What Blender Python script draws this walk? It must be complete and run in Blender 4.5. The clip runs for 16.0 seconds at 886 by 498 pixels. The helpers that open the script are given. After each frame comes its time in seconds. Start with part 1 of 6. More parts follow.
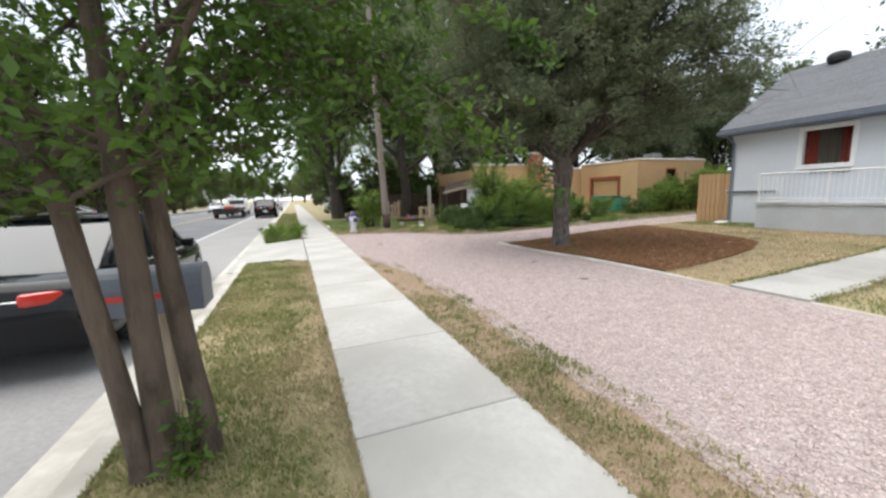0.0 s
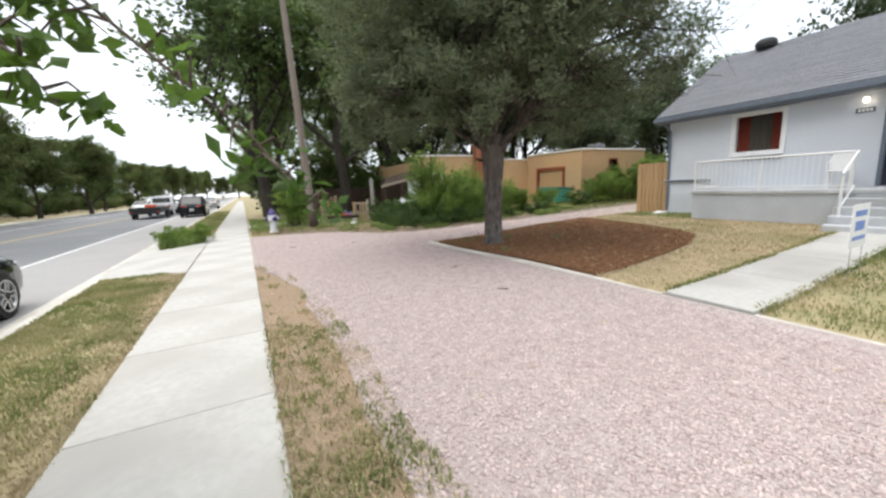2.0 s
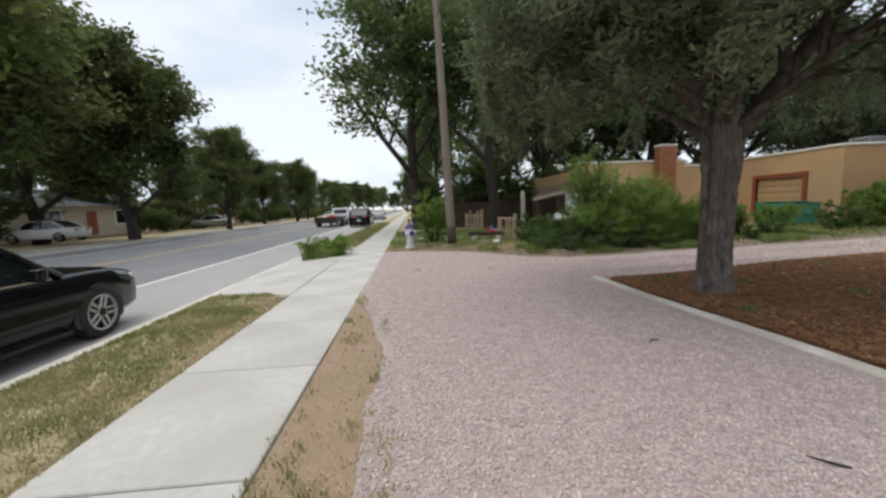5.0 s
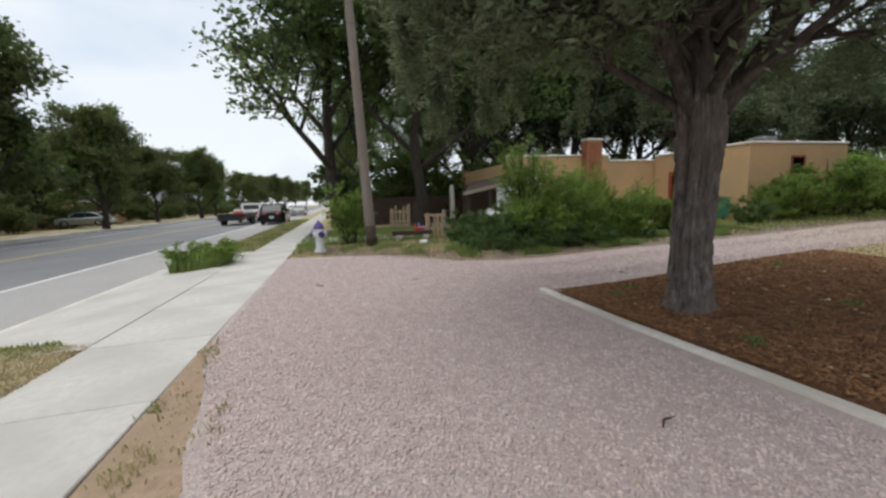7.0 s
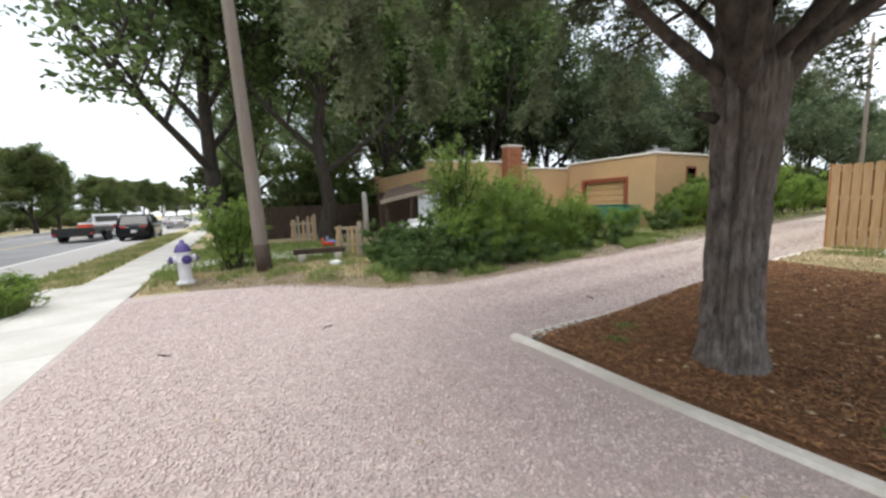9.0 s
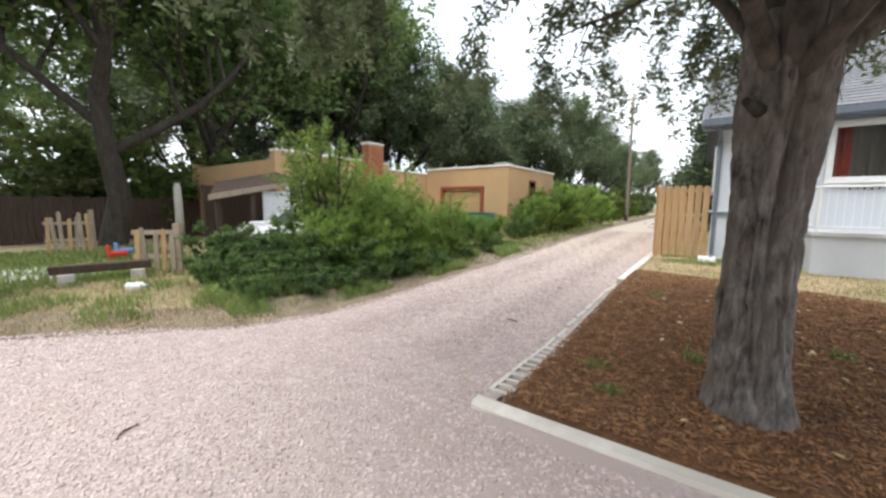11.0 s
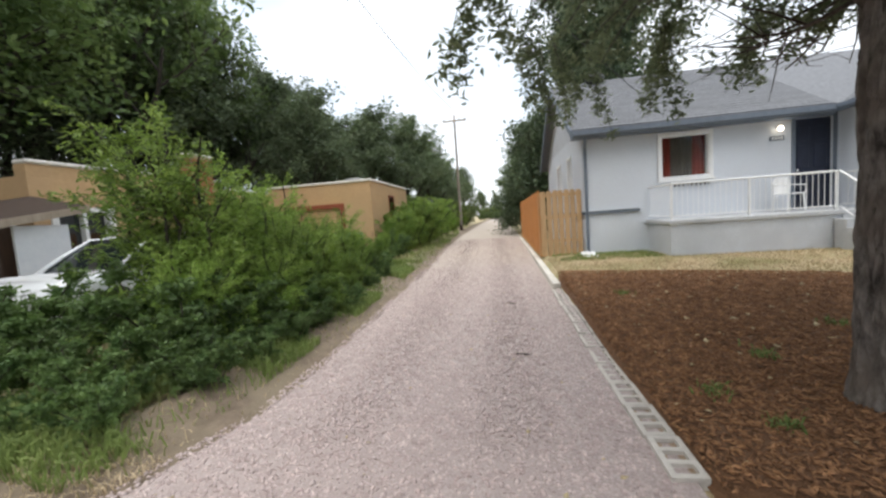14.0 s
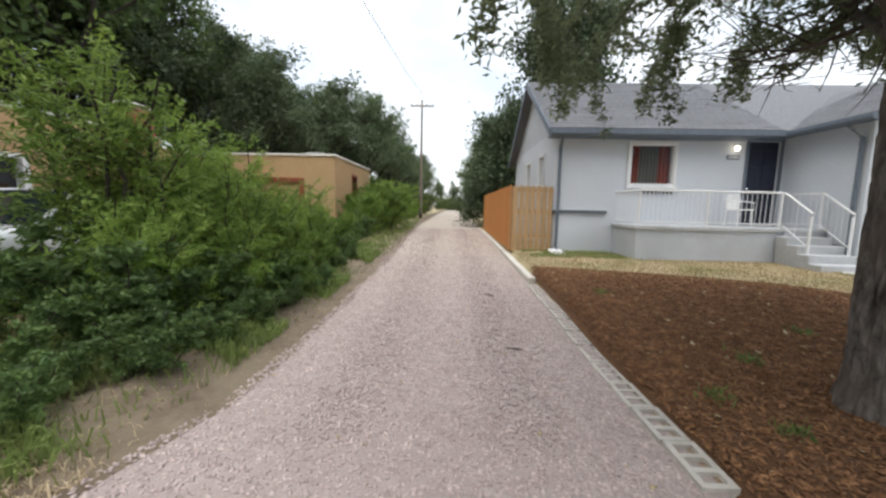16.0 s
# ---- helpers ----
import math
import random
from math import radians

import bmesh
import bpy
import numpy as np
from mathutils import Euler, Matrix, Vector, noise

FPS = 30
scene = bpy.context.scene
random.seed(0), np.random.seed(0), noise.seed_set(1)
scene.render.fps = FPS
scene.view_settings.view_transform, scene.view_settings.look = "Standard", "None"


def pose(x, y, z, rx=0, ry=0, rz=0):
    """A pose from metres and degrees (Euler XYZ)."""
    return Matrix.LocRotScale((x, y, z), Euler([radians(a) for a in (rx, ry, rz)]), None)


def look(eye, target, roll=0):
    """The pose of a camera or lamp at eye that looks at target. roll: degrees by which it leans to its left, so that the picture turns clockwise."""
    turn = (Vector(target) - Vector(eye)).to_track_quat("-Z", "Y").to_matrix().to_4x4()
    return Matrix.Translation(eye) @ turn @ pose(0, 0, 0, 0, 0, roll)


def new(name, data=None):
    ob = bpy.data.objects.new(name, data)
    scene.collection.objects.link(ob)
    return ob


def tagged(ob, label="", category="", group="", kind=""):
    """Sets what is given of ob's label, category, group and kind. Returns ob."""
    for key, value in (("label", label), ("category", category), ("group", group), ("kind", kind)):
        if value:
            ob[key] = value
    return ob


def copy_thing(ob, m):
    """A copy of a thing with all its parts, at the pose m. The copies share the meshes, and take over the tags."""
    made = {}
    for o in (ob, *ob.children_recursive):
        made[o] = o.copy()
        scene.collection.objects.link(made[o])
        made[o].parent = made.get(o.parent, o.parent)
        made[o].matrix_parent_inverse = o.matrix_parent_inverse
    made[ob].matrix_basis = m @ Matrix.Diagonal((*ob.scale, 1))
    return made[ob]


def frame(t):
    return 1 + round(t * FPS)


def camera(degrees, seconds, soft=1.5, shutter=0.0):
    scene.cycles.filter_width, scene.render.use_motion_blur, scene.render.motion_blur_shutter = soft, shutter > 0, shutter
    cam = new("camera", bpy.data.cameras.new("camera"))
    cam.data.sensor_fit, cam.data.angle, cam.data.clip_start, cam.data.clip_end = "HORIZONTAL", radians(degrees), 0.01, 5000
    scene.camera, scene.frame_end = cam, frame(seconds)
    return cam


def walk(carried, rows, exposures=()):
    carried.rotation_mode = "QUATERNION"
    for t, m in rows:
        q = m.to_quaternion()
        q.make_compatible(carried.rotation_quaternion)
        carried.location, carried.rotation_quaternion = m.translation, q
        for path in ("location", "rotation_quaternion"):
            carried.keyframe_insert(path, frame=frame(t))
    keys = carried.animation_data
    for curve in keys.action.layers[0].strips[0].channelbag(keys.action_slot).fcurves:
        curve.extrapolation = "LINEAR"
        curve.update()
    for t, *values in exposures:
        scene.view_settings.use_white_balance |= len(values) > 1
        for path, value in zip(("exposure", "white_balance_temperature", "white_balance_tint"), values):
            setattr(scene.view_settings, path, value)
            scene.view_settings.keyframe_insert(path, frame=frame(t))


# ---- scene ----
cam = camera(100.4, 16.0, soft=2.6)
PATH = [
    (0, (-1.435, -0.169, 1.485), (-0.703, 1.669, 1.195), -1.7),
    (0.5, (-1.138, -0.002, 1.461), (-0.243, 1.762, 1.169), -2.4),
    (1, (-0.768, 0.107, 1.465), (0.032, 1.916, 1.175), -0.5),
    (1.5, (-0.341, 0.372, 1.461), (0.656, 2.083, 1.185), -1.8),
    (2, (-0.049, 0.562, 1.468), (0.873, 2.305, 1.133), -2.6),
    (2.5, (0.185, 0.791, 1.469), (0.729, 2.685, 1.129), -2.5),
    (3, (0.399, 1.231, 1.444), (0.934, 3.14, 1.18), -0.8),
    (3.5, (0.599, 1.503, 1.433), (1.123, 3.409, 1.126), 0.6),
    (4, (0.775, 2.021, 1.411), (0.916, 3.995, 1.124), -2.2),
    (6.5, (1.174, 4.236, 1.394), (1.518, 6.198, 1.212), -2.6),
    (7, (1.411, 4.705, 1.403), (1.939, 6.616, 1.137), -2.1),
    (7.5, (1.543, 5.186, 1.445), (2.366, 7.001, 1.28), -0.4),
    (8, (1.638, 5.669, 1.383), (2.364, 7.526, 1.231), -2.7),
    (8.5, (1.717, 6.11, 1.416), (2.471, 7.946, 1.177), -2.3),
    (9, (1.765, 6.622, 1.459), (2.739, 8.352, 1.215), -2.3),
    (9.5, (1.92, 7.062, 1.408), (3.029, 8.718, 1.231), -4.0),
    (10, (2.008, 7.486, 1.407), (3.311, 8.981, 1.147), -1.3),
    (12.5, (2.192, 9.618, 1.508), (3.986, 10.486, 1.352), -2.8),
    (13, (2.3, 9.999, 1.505), (4.144, 10.744, 1.297), -3.4),
    (13.5, (2.446, 10.351, 1.429), (4.39, 10.729, 1.147), -5.8),
    (14, (2.598, 10.559, 1.416), (4.565, 10.886, 1.251), -4.1),
    (14.5, (2.77, 10.744, 1.399), (4.749, 11.023, 1.317), -2.1),
    (15, (2.841, 10.946, 1.387), (4.827, 11.138, 1.246), -1.5),
    (15.5, (2.846, 11.04, 1.355), (4.83, 11.192, 1.152), 0.5),
    (16, (2.832, 11.038, 1.355), (4.817, 11.109, 1.124), 1.2),
]
walk(cam, [(t, look(eye, target, roll)) for t, eye, target, roll in PATH], exposures=[(0, 1.36), (1, 1.4), (2, 1.42), (3, 1.15), (4, 0.97), (6.5, 0.74), (7, 0.8), (7.5, 1.0), (8, 1.2), (8.5, 1.28), (9, 1.45), (10, 1.82), (12.5, 1.5), (14, 1.34), (16, 1.24)])


# ---- light ----
def make_world():
    w = bpy.data.worlds.new("sky")
    w.use_nodes = True
    nt = w.node_tree
    nt.nodes.clear()
    out = nt.nodes.new("ShaderNodeOutputWorld")
    bg = nt.nodes.new("ShaderNodeBackground")
    sky = nt.nodes.new("ShaderNodeTexSky")
    sky.sky_type, sky.sun_disc = "NISHITA", False
    sky.sun_elevation, sky.sun_rotation = radians(73), radians(301)
    co = nt.nodes.new("ShaderNodeTexCoord")
    mp = nt.nodes.new("ShaderNodeMapping")
    mp.inputs["Scale"].default_value = (1.2, 1.2, 3.0)
    no = nt.nodes.new("ShaderNodeTexNoise")
    no.inputs["Scale"].default_value, no.inputs["Detail"].default_value = 1.6, 5.0
    rp = nt.nodes.new("ShaderNodeValToRGB")
    rp.color_ramp.elements[0].position, rp.color_ramp.elements[0].color = 0.30, (3.7, 4.35, 5.1, 1)
    rp.color_ramp.elements[1].position, rp.color_ramp.elements[1].color = 0.55, (5.6, 5.8, 6.0, 1)
    mx = nt.nodes.new("ShaderNodeMix")
    mx.data_type = "RGBA"
    mx.inputs[0].default_value = 0.86
    nt.links.new(co.outputs["Generated"], mp.inputs["Vector"])
    nt.links.new(mp.outputs["Vector"], no.inputs["Vector"])
    nt.links.new(no.outputs["Fac"], rp.inputs["Fac"])
    nt.links.new(sky.outputs["Color"], mx.inputs[6])
    nt.links.new(rp.outputs["Color"], mx.inputs[7])
    nt.links.new(mx.outputs[2], bg.inputs["Color"])
    bg.inputs["Strength"].default_value = 0.098
    nt.links.new(bg.outputs["Background"], out.inputs["Surface"])
    scene.world = w


make_world()
sun = new("sun", bpy.data.lights.new("sun", "SUN"))
sun.data.energy, sun.data.angle, sun.data.color = 1.35, radians(70), (1.0, 0.96, 0.9)
sun.matrix_world = look((0, 0, 0), (0.25, -0.15, -0.95))


# ---- materials ----
def material(name, c1, c2, scale=6.0, rough=0.8, bump=0.0, bscale=60.0, metal=0.0, c3=None, scale3=0.7,
             stretch=(1, 1, 1), cells=0.0, rnd=0.0, translucent=0.0, spec=0.5, coat=0.0, grade=None):
    """Grain between c1 and c2, broad stains of c3, relief; rnd: shade by object; translucent: share for leaves."""
    m = bpy.data.materials.new(name)
    m.use_nodes = True
    nt = m.node_tree
    b = nt.nodes["Principled BSDF"]
    L = nt.links.new
    co = nt.nodes.new("ShaderNodeTexCoord")
    mp = nt.nodes.new("ShaderNodeMapping")
    mp.inputs["Scale"].default_value = stretch
    L(co.outputs["Object"], mp.inputs["Vector"])
    n1 = nt.nodes.new("ShaderNodeTexNoise")
    n1.inputs["Scale"].default_value, n1.inputs["Detail"].default_value = scale, 6.0
    n1.inputs["Roughness"].default_value = 0.65
    L(mp.outputs["Vector"], n1.inputs["Vector"])
    rp = nt.nodes.new("ShaderNodeValToRGB")
    rp.color_ramp.elements[0].position, rp.color_ramp.elements[0].color = 0.32, (*c1, 1)
    rp.color_ramp.elements[1].position, rp.color_ramp.elements[1].color = 0.68, (*c2, 1)
    L(n1.outputs["Fac"], rp.inputs["Fac"])
    col = rp.outputs["Color"]
    if cells:
        v = nt.nodes.new("ShaderNodeTexVoronoi")
        v.inputs["Scale"].default_value = cells
        L(mp.outputs["Vector"], v.inputs["Vector"])
        hs = nt.nodes.new("ShaderNodeSeparateColor")
        L(v.outputs["Color"], hs.inputs["Color"])
        mr = nt.nodes.new("ShaderNodeMapRange")
        mr.inputs["To Min"].default_value, mr.inputs["To Max"].default_value = 0.7, 1.3
        L(hs.outputs["Red"], mr.inputs["Value"])
        mul = nt.nodes.new("ShaderNodeVectorMath")
        mul.operation = "SCALE"
        L(col, mul.inputs[0])
        L(mr.outputs["Result"], mul.inputs["Scale"])
        col = mul.outputs["Vector"]
    if c3:
        n3 = nt.nodes.new("ShaderNodeTexNoise")
        n3.inputs["Scale"].default_value, n3.inputs["Detail"].default_value = scale3, 4.0
        L(co.outputs["Object"], n3.inputs["Vector"])
        r3 = nt.nodes.new("ShaderNodeValToRGB")
        r3.color_ramp.elements[0].position, r3.color_ramp.elements[1].position = 0.42, 0.66
        L(n3.outputs["Fac"], r3.inputs["Fac"])
        mx = nt.nodes.new("ShaderNodeMix")
        mx.data_type = "RGBA"
        L(r3.outputs["Color"], mx.inputs[0])
        L(col, mx.inputs[6])
        mx.inputs[7].default_value = (*c3, 1)
        col = mx.outputs[2]
    if grade:
        sx = nt.nodes.new("ShaderNodeSeparateXYZ")
        L(co.outputs["Object"], sx.inputs["Vector"])
        gr = nt.nodes.new("ShaderNodeMapRange")
        gr.inputs["From Min"].default_value, gr.inputs["From Max"].default_value, gr.inputs["To Max"].default_value = grade[0], grade[1], 0.8
        L(sx.outputs["X"], gr.inputs["Value"])
        gx = nt.nodes.new("ShaderNodeMix")
        gx.data_type = "RGBA"
        L(gr.outputs["Result"], gx.inputs[0])
        L(col, gx.inputs[6])
        gx.inputs[7].default_value = (*grade[2], 1)
        col = gx.outputs[2]
    if rnd:
        oi = nt.nodes.new("ShaderNodeObjectInfo")
        gm = nt.nodes.new("ShaderNodeNewGeometry")
        ad = nt.nodes.new("ShaderNodeMath")
        ad.operation = "ADD"
        L(oi.outputs["Random"], ad.inputs[0])
        L(gm.outputs["Random Per Island"], ad.inputs[1])
        mr = nt.nodes.new("ShaderNodeMapRange")
        mr.inputs["From Max"].default_value = 2.0
        mr.inputs["To Min"].default_value, mr.inputs["To Max"].default_value = 1 - rnd, 1 + rnd
        L(ad.outputs["Value"], mr.inputs["Value"])
        mul = nt.nodes.new("ShaderNodeVectorMath")
        mul.operation = "SCALE"
        L(col, mul.inputs[0])
        L(mr.outputs["Result"], mul.inputs["Scale"])
        col = mul.outputs["Vector"]
    L(col, b.inputs["Base Color"])
    b.inputs["Roughness"].default_value, b.inputs["Metallic"].default_value = rough, metal
    b.inputs["Specular IOR Level"].default_value = spec
    b.inputs["Coat Weight"].default_value = coat
    if bump:
        nb = nt.nodes.new("ShaderNodeTexVoronoi" if cells else "ShaderNodeTexNoise")
        nb.inputs["Scale"].default_value = cells if cells else bscale
        L(mp.outputs["Vector"], nb.inputs["Vector"])
        bp = nt.nodes.new("ShaderNodeBump")
        bp.inputs["Strength"].default_value, bp.inputs["Distance"].default_value = bump, 0.02
        bp.invert = bool(cells)
        L(nb.outputs[0], bp.inputs["Height"])
        L(bp.outputs["Normal"], b.inputs["Normal"])
    if translucent:
        tr = nt.nodes.new("ShaderNodeBsdfTranslucent")
        L(col, tr.inputs["Color"])
        ms = nt.nodes.new("ShaderNodeMixShader")
        ms.inputs["Fac"].default_value = translucent
        L(b.outputs["BSDF"], ms.inputs[1])
        L(tr.outputs["BSDF"], ms.inputs[2])
        L(ms.outputs["Shader"], nt.nodes["Material Output"].inputs["Surface"])
    return m


def glow_material(name, colour, strength):
    m = bpy.data.materials.new(name)
    m.use_nodes = True
    b = m.node_tree.nodes["Principled BSDF"]
    b.inputs["Base Color"].default_value = (*colour, 1)
    b.inputs["Emission Color"].default_value = (*colour, 1)
    b.inputs["Emission Strength"].default_value = strength
    return m


def glass_material(name, tint, rough=0.02):
    m = bpy.data.materials.new(name)
    m.use_nodes = True
    b = m.node_tree.nodes["Principled BSDF"]
    b.inputs["Base Color"].default_value = (*tint, 1)
    b.inputs["Transmission Weight"].default_value = 1.0
    b.inputs["Roughness"].default_value, b.inputs["IOR"].default_value = rough, 1.2
    return m


M = {
    "concrete": material("concrete", (0.43, 0.418, 0.392), (0.52, 0.507, 0.48), 14, 0.9, 0.15, 220, c3=(0.40, 0.383, 0.355), scale3=0.9, rnd=0.06),
    "kerb": material("kerb_concrete", (0.54, 0.51, 0.455), (0.68, 0.645, 0.59), 10, 0.9, 0.25, 120, c3=(0.47, 0.435, 0.385), scale3=1.5),
    "block": material("block_concrete", (0.44, 0.41, 0.37), (0.60, 0.565, 0.52), 12, 0.95, 0.4, 150, rnd=0.15),
    "asphalt": material("asphalt", (0.13, 0.135, 0.145), (0.19, 0.195, 0.205), 40, 0.85, 0.3, 250, c3=(0.20, 0.20, 0.205), scale3=0.25),
    "lane": material("worn_asphalt", (0.30, 0.292, 0.288), (0.385, 0.372, 0.365), 30, 0.9, 0.3, 250, c3=(0.32, 0.31, 0.305), scale3=0.4),
    "line_white": material("road_paint_white", (0.55, 0.55, 0.54), (0.72, 0.72, 0.70), 8, 0.7),
    "line_yellow": material("road_paint_yellow", (0.42, 0.30, 0.12), (0.52, 0.40, 0.2), 8, 0.7),
    "gravel": material("gravel", (0.315, 0.256, 0.243), (0.46, 0.394, 0.374), 18, 0.95, 0.3, 60, c3=(0.375, 0.305, 0.287), scale3=0.35, cells=100, grade=(6.0, 16.0, (0.42, 0.362, 0.30))),
    "stone": material("gravel_stone", (0.375, 0.294, 0.28), (0.515, 0.43, 0.41), 8, 0.9, rnd=0.45),
    "dirt": material("dirt", (0.24, 0.168, 0.11), (0.37, 0.272, 0.192), 9, 0.95, 0.6, 40, c3=(0.28, 0.205, 0.135), scale3=1.3),
    "turf": material("dry_turf", (0.33, 0.26, 0.145), (0.54, 0.43, 0.28), 7, 0.95, 0.6, 60, c3=(0.25, 0.23, 0.10), scale3=0.9),
    "turf_green": material("turf", (0.22, 0.205, 0.09), (0.40, 0.34, 0.205), 6, 0.95, 0.6, 60, c3=(0.42, 0.33, 0.20), scale3=0.8),
    "blade": material("grass_blade", (0.135, 0.18, 0.05), (0.24, 0.275, 0.09), 3, 0.7, rnd=0.4, c3=(0.42, 0.37, 0.2), scale3=1.1, translucent=0.4),
    "blade_dry": material("dry_grass_blade", (0.50, 0.395, 0.25), (0.60, 0.49, 0.335), 3, 0.8, rnd=0.35, c3=(0.38, 0.32, 0.18), scale3=1.0, translucent=0.2),
    "blade_lush": material("weed_blade", (0.15, 0.22, 0.055), (0.25, 0.31, 0.095), 3, 0.7, rnd=0.4, translucent=0.3),
    "mulch": material("mulch", (0.092, 0.040, 0.016), (0.21, 0.103, 0.046), 22, 0.95, 0.9, 70, c3=(0.13, 0.064, 0.03), scale3=0.8),
    "chip": material("mulch_chip", (0.10, 0.045, 0.019), (0.29, 0.148, 0.069), 10, 0.9, rnd=0.6),
    "litter": material("dry_leaf", (0.40, 0.30, 0.15), (0.55, 0.45, 0.28), 10, 0.8, rnd=0.3),
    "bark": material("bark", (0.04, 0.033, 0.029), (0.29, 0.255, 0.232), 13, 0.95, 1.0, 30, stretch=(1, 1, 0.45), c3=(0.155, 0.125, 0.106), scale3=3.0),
    # juniper bark again, darkened for the shade inside the crown
    "bark_limb_shade": material("shaded_limb_bark", (0.03, 0.024, 0.02), (0.13, 0.105, 0.088), 9, 0.95, 0.9, 30, stretch=(1, 1, 0.4)),
    "shoulder": material("shoulder_dirt", (0.11, 0.083, 0.058), (0.225, 0.172, 0.125), 7, 0.95, 0.7, 40, c3=(0.20, 0.16, 0.11), scale3=1.6),
    "bark_dark": material("dark_bark", (0.022, 0.018, 0.014), (0.066, 0.053, 0.042), 8, 0.95, 0.8, 25, stretch=(1, 1, 0.3)),
    "elm_bark": material("elm_bark", (0.042, 0.03, 0.022), (0.145, 0.108, 0.082), 10, 0.95, 1.0, 26, stretch=(1, 1, 0.25), c3=(0.12, 0.09, 0.07), scale3=3),
    "leaf_near": material("elm_leaf", (0.055, 0.125, 0.017), (0.155, 0.265, 0.04), 2, 0.5, rnd=0.4, translucent=0.5),
    "leaf_pine": material("juniper_leaf", (0.078, 0.105, 0.052), (0.225, 0.26, 0.145), 1.6, 0.7, rnd=0.35, translucent=0.38),
    "leaf_a": material("cottonwood_leaf", (0.068, 0.12, 0.036), (0.185, 0.255, 0.08), 0.5, 0.6, rnd=0.45, translucent=0.42),
    "leaf_conifer": material("conifer_leaf", (0.035, 0.062, 0.028), (0.10, 0.135, 0.06), 0.8, 0.7, rnd=0.4, translucent=0.2),
    "leaf_b": material("broad_leaf", (0.055, 0.10, 0.028), (0.165, 0.215, 0.058), 0.5, 0.65, rnd=0.4, translucent=0.35, c3=(0.11, 0.12, 0.035), scale3=0.3),
    "leaf_c": material("grey_leaf", (0.062, 0.098, 0.045), (0.16, 0.20, 0.10), 0.6, 0.65, rnd=0.4, translucent=0.35),
    "leaf_shrub": material("shrub_leaf", (0.13, 0.235, 0.036), (0.30, 0.41, 0.088), 1.4, 0.5, rnd=0.5, translucent=0.48),
    "leaf_shrub_d": material("dark_shrub_leaf", (0.065, 0.125, 0.036), (0.165, 0.245, 0.072), 1.4, 0.55, rnd=0.45, translucent=0.38),
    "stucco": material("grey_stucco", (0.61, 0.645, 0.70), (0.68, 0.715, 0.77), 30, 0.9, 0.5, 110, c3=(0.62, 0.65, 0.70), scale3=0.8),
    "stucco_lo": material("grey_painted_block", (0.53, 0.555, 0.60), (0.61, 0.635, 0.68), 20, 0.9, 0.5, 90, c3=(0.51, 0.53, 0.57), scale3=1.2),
    "trim_blue": material("slate_paint", (0.115, 0.14, 0.18), (0.15, 0.18, 0.225), 8, 0.55, 0.05, 60),
    "shingle": material("grey_shingle", (0.125, 0.132, 0.145), (0.205, 0.21, 0.225), 16, 0.95, 0.3, 120, rnd=0.16),
    "white": material("white_paint", (0.74, 0.75, 0.76), (0.82, 0.82, 0.82), 8, 0.5),
    "porch": material("porch_concrete", (0.46, 0.475, 0.50), (0.56, 0.57, 0.59), 12, 0.85, 0.2, 90, c3=(0.40, 0.41, 0.42), scale3=1.2),
    "door": material("navy_paint", (0.012, 0.017, 0.035), (0.02, 0.026, 0.05), 6, 0.4),
    "curtain": material("curtain_cloth", (0.16, 0.02, 0.012), (0.24, 0.035, 0.02), 9, 0.9, stretch=(1, 1, 0.1)),
    "sheer": material("sheer_cloth", (0.075, 0.065, 0.055), (0.13, 0.115, 0.095), 12, 0.9, stretch=(1, 1, 0.1)),
    # near-black that stands for the unlit inside behind the windows
    "dark": material("room_shade_black", (0.012, 0.011, 0.01), (0.02, 0.018, 0.016), 4, 0.9),
    "cedar": material("cedar_board", (0.36, 0.22, 0.105), (0.52, 0.35, 0.19), 5, 0.8, 0.3, 40, stretch=(6, 6, 0.5), rnd=0.22),
    "cedar_o": material("stained_cedar_board", (0.44, 0.155, 0.03), (0.58, 0.235, 0.05), 5, 0.75, 0.3, 40, stretch=(6, 6, 0.5), rnd=0.18),
    "grey_wood": material("weathered_wood", (0.24, 0.19, 0.14), (0.40, 0.33, 0.25), 6, 0.9, 0.4, 40, stretch=(5, 5, 0.4), rnd=0.2),
    "pole": material("pole_wood", (0.17, 0.142, 0.12), (0.30, 0.26, 0.225), 8, 0.9, 0.6, 30, stretch=(5, 5, 0.15), c3=(0.24, 0.19, 0.15), scale3=0.8),
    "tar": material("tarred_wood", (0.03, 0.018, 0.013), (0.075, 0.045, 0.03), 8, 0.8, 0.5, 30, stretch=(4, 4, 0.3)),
    "adobe": material("tan_stucco", (0.50, 0.32, 0.16), (0.58, 0.385, 0.205), 12, 0.9, 0.4, 60, c3=(0.47, 0.31, 0.17), scale3=0.5),
    "adobe_trim": material("parapet_cap", (0.58, 0.55, 0.50), (0.68, 0.65, 0.60), 8, 0.8),
    "rust": material("rust_red_paint", (0.20, 0.045, 0.02), (0.29, 0.075, 0.035), 8, 0.7),
    "brick": material("chimney_brick", (0.27, 0.085, 0.04), (0.40, 0.16, 0.08), 6, 0.9, 0.4, 50, rnd=0.3),
    "mortar": material("mortar", (0.36, 0.27, 0.2), (0.44, 0.34, 0.26), 14, 0.95, 0.3, 80),
    "car_black": material("black_car_paint", (0.005, 0.0055, 0.007), (0.008, 0.0085, 0.010), 2, 0.12, spec=0.22, coat=0.15),
    "car_white": material("white_car_paint", (0.70, 0.72, 0.74), (0.76, 0.77, 0.78), 2, 0.25, coat=1.0),
